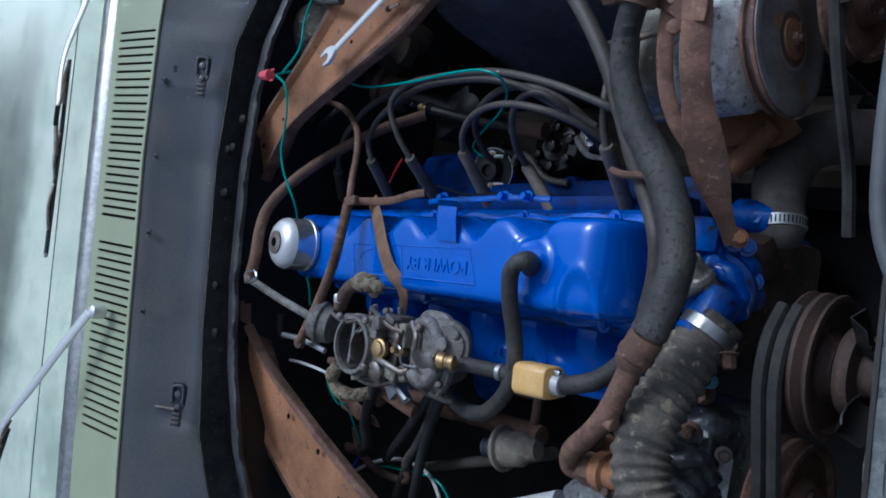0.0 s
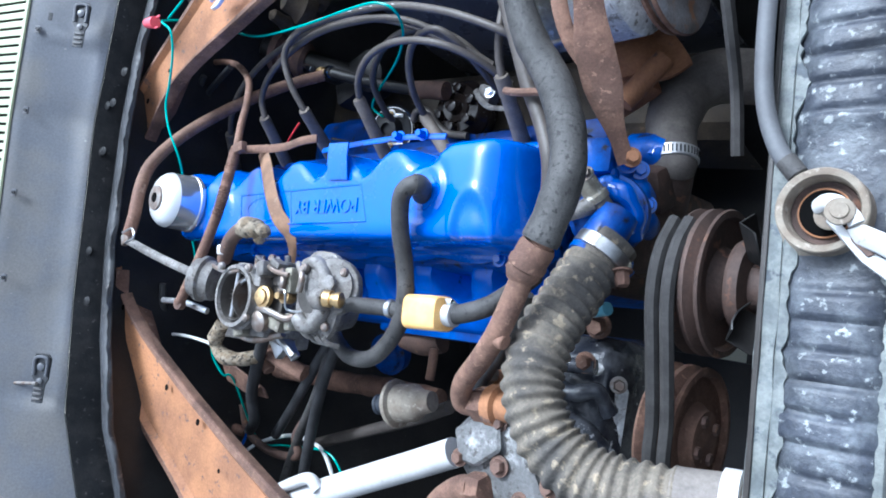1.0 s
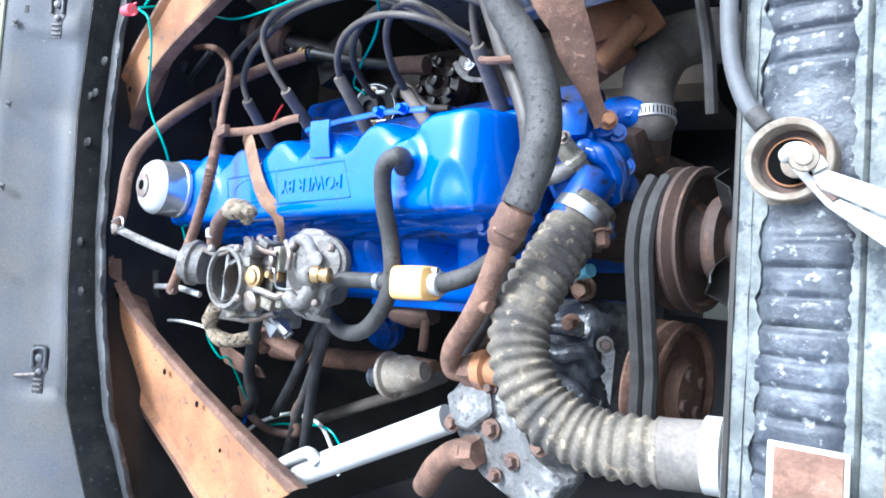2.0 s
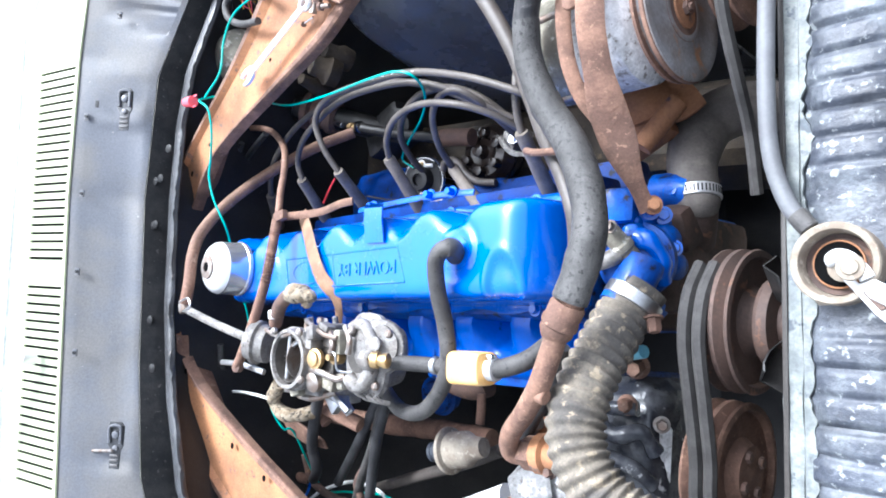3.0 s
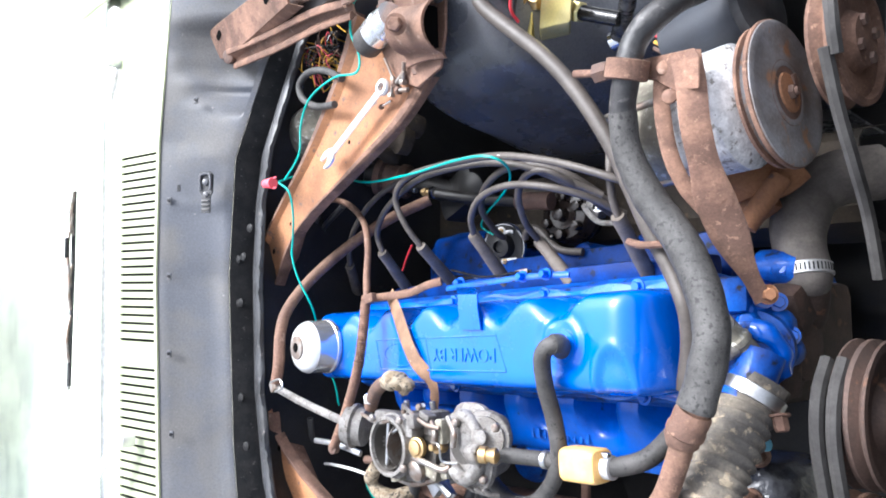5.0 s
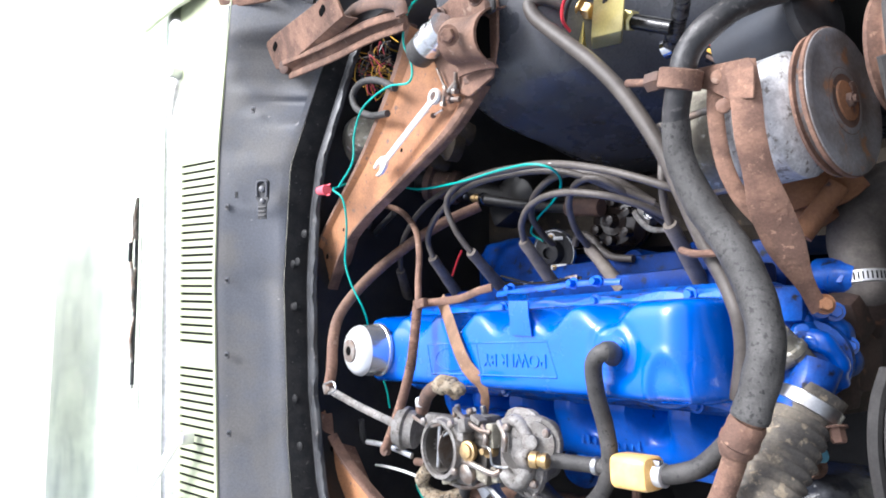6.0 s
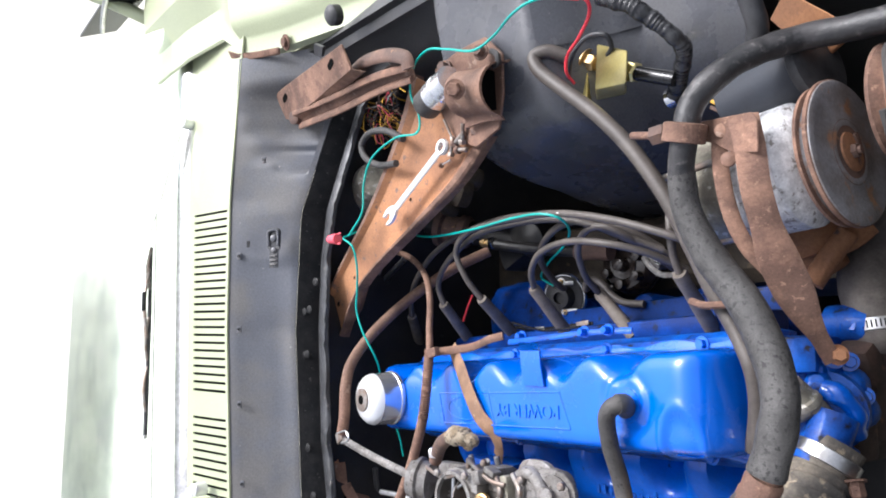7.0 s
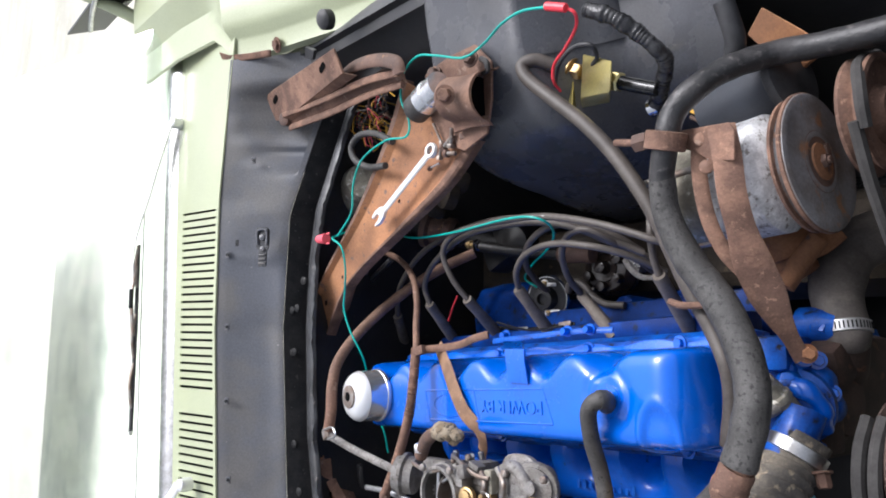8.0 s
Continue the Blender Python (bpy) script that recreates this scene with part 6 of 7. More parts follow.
part("vacuum_line", tube([(-0.099, 0.143, 0.755), (-0.092, 0.155, 0.758), (-0.074, 0.157, 0.758), (-0.058, 0.147, 0.757), (-0.05, 0.136, 0.755), (-0.028, 0.122, 0.75), (0.005, 0.118, 0.745)], 0.0055, 10, 6), LEADS, vu, "grey rubber elbow and line")
cp = thing("wiring_clip", "bright clip and cap screw behind the leads", "clip", (0.02, 0.172, 0.72))
part("clip_strap", tube([(-0.002, 0.187, 0.735), (0.015, 0.171, 0.742), (0.034, 0.158, 0.742), (0.057, 0.156, 0.735)], 0.004, 8, 5, 0.35, side=(0, 0.3, 1)), ALU, cp)
part("clip_screw", hexbolt((0.026, 0.182, 0.735), (0.1, 0.1, 1), 0.0065, 0.005, True), CHROME, cp)
part("clip_body", block((0.012, 0.182, 0.722), (0.03, 0.024, 0.02), Matrix.Rotation(-0.4, 4, "Z"), 0.005), ALU, cp)
bt = thing("fuel_tee", "brass and steel fuel line tee on a dark pipe", "fitting", (-0.336, 0.246, 0.76))
part("tee", lathe((-0.354, 0.246, 0.76), (1, -0.2, -0.1), [(0, 0.005), (0.006, 0.005), (0.007, 0.0085), (0.014, 0.0085), (0.015, 0.006), (0.03, 0.006)], 8), BRASS, bt)
part("clamp", lathe((-0.327, 0.243, 0.758), (1, -0.2, -0.1), [(0, 0.009), (0.001, 0.0105), (0.008, 0.0105), (0.009, 0.009)], 16), CHROME, bt)
part("pipe", tube([(-0.316, 0.239, 0.756), (-0.27, 0.229, 0.74), (-0.22, 0.22, 0.72), (-0.165, 0.213, 0.70)], 0.0095, 12, 6), NEAR_BLACK, bt, "dark greasy pipe")
part("nipple", rod((-0.397, 0.262, 0.765), (-0.369, 0.25, 0.762), 0.006, 10), CHROME, bt)
# ---- alternator and its brackets ----
alt = thing("alternator", "corroded aluminium alternator with a rusty pulley", "alternator", (0.281, 0.237, 0.86))
pc = Vector((0.357, 0.243, 0.862))
aax = Vector((0.985, 0.07, 0.0)).normalized()
part("pulley", lathe(pc - aax * 0.026, aax, [(0.008, 0.052), (0.009, 0.066), (0.010, 0.067), (0.012, 0.064), (0.014, 0.061), (0.0155, 0.061), (0.0195, 0.068), (0.0215, 0.0715), (0.0245, 0.0705), (0.026, 0.066), (0.0245, 0.060), (0.024, 0.034), (0.026, 0.030), (0.0255, 0.026), (0.022, 0.024)], 48), PULLEY_FACE, alt, "black painted pulley with rusty rim")
part("face_ring", lathe(pc - aax * 0.002, aax, [(0, 0.033), (0.0012, 0.032), (0.0012, 0.016), (0, 0.015)], 36), RUST_DARK, alt, "dark rusty ring on the pulley face")
part("hub_disc", lathe(pc - aax * 0.0015, aax, [(0, 0.0205), (0.0025, 0.0195), (0.003, 0.012), (0.0035, 0.002)], 20, squash=0.9), RUST_ORANGE, alt, "orange rust round the hub")
part("pulley_rim", lathe(pc - aax * 0.0190, aax, [(0, 0.067), (0.001, 0.069), (0.004, 0.069), (0.005, 0.066)], 48), RUST, alt)
part("pulley_edge", lathe(pc - aax * 0.008, aax, [(0, 0.070), (0.001, 0.0722), (0.0045, 0.0722), (0.006, 0.0700)], 48), RUST, alt)
hub = hexbolt(pc + aax * -0.003, aax, 0.0075, 0.009, False)
rod(pc + aax * 0.004, pc + aax * 0.009, 0.004, 10, bm=hub)
block(pc + aax * 0.0 + Vector((0, 0.010, -0.012)), (0.004, 0.02, 0.008), Matrix.Rotation(0.5, 4, "X"), 0.001, hub)
part("hub_nut", hub, RUST_DARK, alt, "orange rusty hub nut")
part("front_housing", lathe(pc - aax * 0.105, aax, [(0, 0.060), (0.002, 0.063), (0.060, 0.0635), (0.066, 0.058), (0.074, 0.04), (0.085, 0.02)], 40), ALU_WHITE, alt, "white corroded housing")
part("rear_housing", lathe(pc - aax * 0.165, aax, [(0, 0.03), (0.004, 0.05), (0.012, 0.060), (0.052, 0.0625), (0.0595, 0.0615)], 40), ALU_DIRT, alt, "grimy cast rear housing")
for k in range(4):
    a = 0.6 + k * math.pi / 2
    u = aax.orthogonal().normalized()
    v = aax.cross(u)
    q = pc - aax * 0.168 + (u * math.cos(a) + v * math.sin(a)) * 0.061
    part("through_bolt", rod(q, q + aax * 0.10, 0.0045, 10), STEEL_OLD, alt)
ar = thing("alternator_bracket", "slotted rust-brown adjusting bracket on the alternator", "bracket", (0.315, 0.077, 0.88))
part("outer_arm", tube([(0.301, 0.278, 0.945), (0.309, 0.245, 0.95), (0.309, 0.209, 0.945), (0.308, 0.174, 0.93), (0.308, 0.145, 0.915), (0.311, 0.118, 0.9), (0.317, 0.09, 0.888), (0.321, 0.066, 0.872), (0.323, 0.048, 0.858)], 0.0140, 14, 8, 0.18, side=(0.5, 0.1, 0.85), shape=lambda s: 1.0 + 0.35 * ease(0.10, 0.15, s) - 0.75 * ease(0.17, 0.235, s)), RUST, ar)
part("inner_arm", tube([(0.272, 0.276, 0.94), (0.271, 0.234, 0.94), (0.272, 0.191, 0.93), (0.28, 0.158, 0.918), (0.296, 0.132, 0.906)], 0.0078, 12, 8, 0.3, side=(0.5, 0.1, 0.85)), RUST, ar)
part("arm_head", plate([(0.247, 0.286, 0.94), (0.314, 0.277, 0.95), (0.319, 0.269, 0.95), (0.319, 0.238, 0.952), (0.292, 0.243, 0.95), (0.269, 0.259, 0.943), (0.249, 0.267, 0.94)], (0.002, 0, 0.004)), RUST, ar)
for c in ((0.279, 0.269, 0.946), (0.288, 0.238, 0.952)):
    part("bracket_rivet", lathe(c, (0.4, 0, 0.9), [(0, 0.0075), (0.003, 0.007), (0.005, 0.003)], 14), RUST_STEEL, ar)
part("foot_bolt", hexbolt((0.326, 0.054, 0.855), (0.7, 0, 0.7), 0.0068, 0.008, True), RUST_ORANGE, ar)
hcl = thing("hose_bracket_clamp", "rusty band clamp round the heater hose with a long bolt", "clamp", (0.249, 0.272, 0.965))
ha, hb = Vector((0.252, 0.281, 0.965)), Vector((0.246, 0.262, 0.963))
part("band", lathe(ha, hb - ha, [(0, 0.0185), (0.001, 0.0212), (0.019, 0.0212), (0.02, 0.0185)], 28), RUST, hcl)
part("clamp_bolt", rod((0.175, 0.288, 0.955), (0.223, 0.276, 0.96), 0.0042, 10), RUST, hcl)
part("clamp_nut", hexbolt((0.208, 0.279, 0.959), (1, 0, 0.05), 0.0105, 0.017, False), RUST_DARK, hcl)
rb = thing("front_engine_bracket", "orange rusted bracket casting under the alternator", "bracket", (0.253, 0.171, 0.78))
rbm = bmesh.new()
tube([(0.25, 0.178, 0.8), (0.272, 0.186, 0.79), (0.291, 0.187, 0.77), (0.308, 0.202, 0.76)], 0.03, 14, 6, 0.5, bm=rbm)
tube([(0.276, 0.127, 0.8), (0.29, 0.152, 0.79), (0.307, 0.179, 0.78)], 0.012, 12, 6, bm=rbm)
block((0.246, 0.172, 0.765), (0.07, 0.09, 0.03), Matrix.Rotation(0.5, 4, "Z"), 0.01, rbm)
part("bracket_arm", rbm, RUST_ORANGE, rb)

# ---- radiator ----
# top tank, flanges, neck
rad = thing("radiator", "old chalky black radiator with a ribbed top tank", "radiator", (0.52, -0.03, 0.45))
RX0, RX1, RZ = 0.501, 0.574, 0.935
t0 = bmesh.new()
loops = []
nr = 330
for i in range(nr + 1):
    y = 0.30 - 0.66 * i / nr
    flat = min(1.0, max(0.0, (abs(y + 0.005) - 0.05) / 0.012))
    kk, ff = divmod(y / 0.0205, 1.0)
    tall = 0.75 + 0.35 * noise.noise(Vector((kk * 3.7, 1.3, 0)))
    rbz = 0.0046 * tall * ease(0.04, 0.22, ff) * ease(0.98, 0.78, ff) * flat
    e0, e1 = 0.011 + 0.005 * noise.noise(Vector((kk * 5.1, 4.2, 0))), 0.010 + 0.006 * noise.noise(Vector((kk * 2.3, 8.2, 0)))
    xs0, xs1 = RX0 - 0.002, RX1 - 0.002
    w = 0.004 * noise.noise(Vector((y * 9, 0, 0)))
    loops.append([(xs0, y, 0.80), (xs0, y, RZ - 0.004), (xs0 + e0 - 0.003, y, RZ + rbz * 0.1), (xs0 + e0, y, RZ + 0.001 + rbz), (0.7 * xs0 + 0.3 * xs1, y, RZ + 0.004 + rbz + w * 0.3), (0.35 * xs0 + 0.65 * xs1, y, RZ + 0.004 + rbz - w * 0.2), (xs1 - e1, y, RZ + 0.001 + rbz), (xs1 - e1 + 0.003, y, RZ + rbz * 0.1), (xs1, y, RZ - 0.004), (xs1, y, 0.80)])
rings(t0, loops)
part("top_tank", t0, RAD_BLACK, rad, sharp=50)
for x0, sg, wd in ((RX0 - 0.003, 1, 0.009), (RX1 - 0.001, -1, 0.009)):
    part("solder_margin", sheet([[(x0, y, RZ - 0.002), (x0 + sg * wd * 0.4, y, RZ + 0.0032), (x0 + sg * (wd + 0.006 * noise.noise(Vector((y * 55, x0 * 9, 2.0))) + 0.003 * noise.noise(Vector((y * 160, x0 * 9, 5.0)))), y, RZ + 0.0028)] for y in [0.30 - 0.66 * i / 260 for i in range(261)]], (0, 0, -0.003)), RAD_EDGE, rad, "pale verdigris solder along the seam")
for x, nm, mtl in ((RX0 - 0.008, "front_flange", RAD_EDGE), (RX1 + 0.006, "rear_flange", RAD_EDGE)):
    fb_ = bmesh.new()
    loops = []
    for i in range(61):
        y = 0.30 - 0.66 * i / 60
        w = 0.0015 * noise.noise(Vector((y * 30, x * 50, 0)))
        loops.append([(x - 0.007, y, RZ - 0.03), (x - 0.007 + w, y, RZ + 0.001), (x - 0.002, y, RZ + 0.003 + w), (x + 0.007 + w, y, RZ + 0.002), (x + 0.0075, y, RZ - 0.03)])
    rings(fb_, loops)
    part("tank_flange", fb_, mtl, rad, "pale green corroded soldered edge")
part("rust_strip", block((RX1 + 0.0175, -0.03, RZ - 0.004), (0.007, 0.66, 0.03), None, 0.002), RUST_STEEL, rad)
part("outer_edge", block((RX1 + 0.034, -0.03, RZ - 0.006), (0.008, 0.66, 0.03), None, 0.002), RAD_EDGE, rad)
part("core", block((0.525, -0.03, 0.62), (0.06, 0.62, 0.36), None, 0.004), BLACK_DEEP, rad)
part("side_bracket", block((RX0 - 0.012, -0.03, 0.80), (0.004, 0.66, 0.28), None, 0.001), BAY_BLACK, rad)
nk = Vector((0.5275, -0.010, RZ))
part("filler_neck", lathe(nk, (0.05, 0, 1), [(0, 0.0335), (0.003, 0.0290), (0.013, 0.0275), (0.017, 0.0285), (0.0205, 0.0285), (0.0215, 0.0276), (0.0205, 0.0238), (0.0185, 0.0228), (0.005, 0.0218), (0.003, 0.0162), (-0.012, 0.0150), (-0.03, 0.0145), (-0.031, 0.001)], 48), DUSTY_STEEL, rad, "dusty tan filler neck")
part("neck_seat", lathe(nk + Vector((0, 0, 0.0045)), (0.05, 0, 1), [(0, 0.0217), (0.003, 0.0214), (0.0012, 0.0185), (0.0016, 0.0172), (0.0032, 0.0168), (0.0034, 0.0160), (0.0, 0.0156)], 40), BROWN_STEEL, rad, "rusty brown inner seat")
part("seat_ring", lathe(nk + Vector((0, 0, 0.0075)), (0.05, 0, 1), [(0, 0.0171), (0.0008, 0.0169), (0.001, 0.0160), (0, 0.0158)], 40), RUST_ORANGE, rad, "thin orange rusted ring")
part("neck_well", lathe(nk + Vector((0, 0, 0.0078)), (0.05, 0, 1), [(0, 0.0157), (0.0012, 0.0155)], 30), VOID, rad)
part("tank_plate", block((0.545, -0.223, 0.946), (0.05, 0.05, 0.004), None, 0.0015), WHITE_STEEL, rad, "pale bordered plate on the tank")
part("plate_centre", block((0.546, -0.222, 0.949), (0.042, 0.042, 0.002), None, 0.0006), RUST_STEEL, rad, "rust-coloured centre")
part("outlet_neck", rod((0.479, -0.227, 0.905), (0.50, -0.205, 0.895), 0.024, 20), RAD_EDGE, rad)
ov = thing("overflow_hose", "grey rubber overflow hose along the radiator tank", "hose", (0.482, 0.2, 0.957))
part("hose_body", tube([(0.482, 0.29, 0.958), (0.478, 0.2, 0.957), (0.478, 0.12, 0.954), (0.482, 0.07, 0.952), (0.494, 0.035, 0.952), (0.508, 0.016, 0.95)], 0.0064, 14, 8), HOSE_PALE, ov)
part("hose_tip", rod((0.500, 0.026, 0.951), (0.510, 0.014, 0.95), 0.0072, 14), RUBBER_OLD, ov)

rad.rotation_euler = (0, 0, radians(2.2))

prop = thing("white_prop_bar", "white painted channel bar standing in the radiator filler neck", "bar", (0.532, -0.013, 0.965))
part("channel_web", plate([(0.548, -0.024, 0.972), (0.558, -0.021, 0.975), (0.595, -0.037, 0.998), (0.646, -0.061, 1.04), (0.647, -0.076, 1.04), (0.596, -0.052, 0.998), (0.57, -0.04, 0.98), (0.554, -0.033, 0.972)], (0, 0, -0.003), 0.001), WHITE_STEEL, prop)
part("channel_flange", plate([(0.533, -0.018, 0.964), (0.538, -0.015, 0.965), (0.558, -0.035, 0.97), (0.594, -0.053, 0.988), (0.646, -0.077, 1.03), (0.646, -0.095, 1.03), (0.594, -0.068, 0.988), (0.558, -0.044, 0.97)], (0, 0, -0.003), 0.001), WHITE_STEEL, prop)
part("rusted_crease", plate([(0.55, -0.027, 0.97), (0.555, -0.03, 0.97), (0.566, -0.039, 0.976), (0.562, -0.041, 0.975), (0.551, -0.031, 0.97)], (0, 0, -0.002), 0.0005), RUST_DARK, prop, "rust stained crease")
part("pivot_saddle", tube([(0.526, -0.008, 0.958), (0.533, -0.006, 0.966), (0.542, -0.008, 0.97), (0.551, -0.016, 0.973), (0.554, -0.021, 0.973)], 0.0052, 12, 6, 0.7), WHITE_STEEL, prop)
part("pivot_block", lathe((0.529, -0.013, 0.938), (0.25, 0, 1), [(0, 0.008), (0.012, 0.0085), (0.015, 0.0095), (0.018, 0.0095), (0.020, 0.006)], 20), DUSTY_STEEL, prop, "worn dusty pivot stub")
part("pivot_washer", lathe((0.545, -0.014, 0.977), (0.15, 0.1, 1), [(0, 0.009), (0.002, 0.0085), (0.0025, 0.0055), (0.004, 0.005)], 20), DUSTY_STEEL, prop)

# ---- pulleys, belts, fan ----
def vee_pulley(c, r, name, label, mtl, depth=0.03, grooves=2):
    pl = thing(name, label, "pulley", c)
    prof = [(-depth, r * 0.5)]
    w = depth / grooves
    for k in range(grooves):
        s = -depth + w * k
        prof += [(s + 0.0005, r), (s + w * 0.15, r), (s + w * 0.5, r * 0.86), (s + w * 0.85, r)]
    prof += [(0, r * 0.985), (0.0005, r * 0.9), (-0.006, r * 0.86), (-0.007, r * 0.5), (0.0, r * 0.42), (0.004, r * 0.40), (0.005, r * 0.12)]
    part("wheel", lathe(c, (1, 0, 0), prof, 56), mtl, pl)
    for k in range(4):
        a = 0.5 + k * math.pi / 2
        part("hub_bolt", hexbolt(Vector(c) + Vector((0.002, r * 0.3 * math.cos(a), r * 0.3 * math.sin(a))), (1, 0, 0), 0.006, 0.006, False), RUST_DARK, pl)
    return pl


wc = Vector((0.415, -0.055, 0.809))
vee_pulley(wc, 0.068, "water_pump_pulley", "rust-brown water pump pulley with two grooves", BROWN_STEEL)
cc2 = Vector((0.395, -0.202, 0.782))
vee_pulley(cc2, 0.068, "compressor_pulley", "orange rusted compressor pulley with an inner clutch disc", RUST, 0.035, 2)
vee_pulley(Vector((0.442, -0.047, 0.795)), 0.027, "fan_hub", "dusty brown steel fan hub", BROWN_STEEL, 0.02, 1)
up = Vector((0.41, 0.285, 0.832))
vee_pulley(up, 0.06, "idler_pulley", "rusty dark idler pulley beside the radiator", RUST, 0.025, 1)


def belt(pts, label):
    return single("drive_belt", tube(pts, 0.0072, 8, 8, 0.85, side=(1, 0, 0)), DUSTY_BELT, label, "belt", group="drive belts")


for dx in (0.378, 0.392):
    y0, y1 = wc.y, cc2.y
    belt([(dx, y0 + 0.05, wc.z + 0.045), (dx, y0 + 0.02, wc.z + 0.066), (dx, y0 - 0.02, wc.z + 0.071), (dx, 0.5 * (y0 + y1), 0.5 * (wc.z + cc2.z) + 0.0705), (dx, y1 + 0.02, cc2.z + 0.070), (dx, y1 - 0.02, cc2.z + 0.066), (dx, y1 - 0.05, cc2.z + 0.045)], "black rubber V-belt running to the compressor pulley")
belt([(0.405, 0.265, 0.898), (0.405, 0.215, 0.876), (0.405, 0.17, 0.848), (0.4, 0.126, 0.808), (0.4, 0.069, 0.789)], "worn black V-belt beside the alternator")
belt([(0.412, 0.258, 0.893), (0.412, 0.288, 0.899), (0.4, 0.327, 0.869), (0.4, 0.346, 0.827)], "worn black V-belt round the idler pulley")
fan = thing("cooling_fan", "dark grey steel radiator fan at rest", "fan", (0.445, wc.y, wc.z))
part("fan_spider", lathe((0.425, wc.y, wc.z), (1, 0, 0), [(0, 0.04), (0.004, 0.042), (0.012, 0.04), (0.014, 0.022), (0.03, 0.02)], 28), BROWN_STEEL, fan)
for k in range(4):
    a = radians(45 + 90 * k)
    d = Vector((0, math.cos(a), math.sin(a)))
    s = Vector((0.35, -math.sin(a), math.cos(a))).normalized()
    part("blade", sheet([[Vector((0.437, wc.y, wc.z)) + d * rr + s * (ww * f) + Vector((0.012 * abs(f), 0, 0)) for f in (-1, -0.5, 0, 0.5, 1)] for rr, ww in ((0.03, 0.010), (0.04, 0.014), (0.052, 0.018), (0.064, 0.018), (0.07, 0.014))], (0.0015, 0, 0)), NEAR_BLACK, fan, "dark pressed steel blade")

# ---- compressor ----
cp = thing("air_compressor", "greasy black compressor with rusty hex fittings", "compressor", (0.208, -0.23, 0.8))
cpm = bmesh.new()
bmesh.ops.create_icosphere(cpm, subdivisions=4, radius=1.0)
cpc = Vector((0.259, -0.198, 0.79)) + Vector((0, -0.01, -0.05))
for v in cpm.verts:
    q = v.co.copy()
    q = Vector([math.copysign(abs(c) ** 0.45, c) for c in q])
    k = 1 + 0.07 * noise.noise(v.co * 3.0) + 0.05 * noise.noise(v.co * 8.0)
    v.co = cpc + Vector((q.x * 0.055, q.y * 0.085, q.z * 0.075)) * k
part("crankcase", cpm, COMP, cp, sharp=80)
part("case_rib", tube([(0.256, -0.173, 0.835), (0.281, -0.181, 0.835), (0.304, -0.175, 0.825), (0.312, -0.195, 0.81)], 0.009, 10, 6, wobble=0.3), COMP, cp)
part("case_rib", tube([(0.269, -0.206, 0.83), (0.294, -0.214, 0.82), (0.305, -0.231, 0.8)], 0.008, 10, 6, wobble=0.3), COMP, cp)
part("cylinder_head", plate([(0.184, -0.239, 0.895), (0.212, -0.211, 0.9), (0.256, -0.206, 0.905), (0.282, -0.23, 0.905), (0.308, -0.271, 0.905), (0.34, -0.286, 0.9), (0.309, -0.328, 0.895), (0.239, -0.306, 0.895), (0.201, -0.27, 0.895)], (0, 0, -0.045), 0.004), PATCHY, cp, "patchy corroded aluminium head")
part("head_cover", plate([(0.196, -0.233, 0.902), (0.224, -0.215, 0.905), (0.256, -0.215, 0.908), (0.262, -0.239, 0.908), (0.232, -0.262, 0.905), (0.207, -0.262, 0.902)], (0, 0, 0.006), 0.003), PATCHY, cp)
for c, r in (((0.208, -0.259, 0.906), 0.0085), ((0.259, -0.254, 0.907), 0.0095), ((0.254, -0.215, 0.907), 0.007), ((0.317, -0.257, 0.907), 0.009), ((0.286, -0.279, 0.905), 0.008), ((0.265, -0.298, 0.902), 0.007)):
    part("head_bolt", hexbolt(c, (0.1, 0, 1), r * 0.75, 0.008, True), RUST_DARK, cp)
part("upper_fitting", hexbolt((0.222, -0.203, 0.905), Vector((1, 0.1, 0.1)), 0.018, 0.018, False), RUST, cp, "rusty hex fitting")
part("fitting_base", lathe((0.238, -0.201, 0.903), (1, 0.1, 0.05), [(0, 0.0205), (0.012, 0.021), (0.014, 0.015), (0.03, 0.014)], 20), RUST_ORANGE, cp)
part("lower_fitting", hexbolt((0.227, -0.284, 0.905), Vector((1, 0.2, 0.1)), 0.0165, 0.02, False), RUST, cp, "rusty hex fitting")
part("lower_pipe", tube([(0.232, -0.283, 0.908), (0.214, -0.289, 0.907), (0.186, -0.31, 0.9), (0.162, -0.339, 0.89)], 0.0135, 16, 6), RUST, cp)
part("valve", rod((0.203, -0.184, 0.88), (0.225, -0.172, 0.895), 0.009, 10), STEEL_OLD, cp)
part("rust_ear", plate([(0.202, -0.181, 0.885), (0.222, -0.167, 0.89), (0.245, -0.178, 0.89), (0.24, -0.201, 0.89)], (0, 0, -0.02), 0.003), RUST_ORANGE, cp)
part("tab", plate([(0.314, -0.166, 0.81), (0.32, -0.161, 0.81), (0.321, -0.171, 0.8), (0.309, -0.238, 0.78), (0.3, -0.239, 0.78)], (0.003, 0, -0.003), 0.001), ALU_WHITE, cp)
part("case_bolt", hexbolt((0.293, -0.148, 0.835), (0.2, 0, 1), 0.0075, 0.012, True), RUST_STEEL, cp)
part("case_bolt", hexbolt((0.321, -0.165, 0.815), (0.6, 0, 0.8), 0.006, 0.008, True), STEEL_OLD, cp)
part("bracket_arm", tube([(0.258, -0.149, 0.84), (0.269, -0.154, 0.835), (0.302, -0.151, 0.83)], 0.008, 10, 4), COMP, cp)

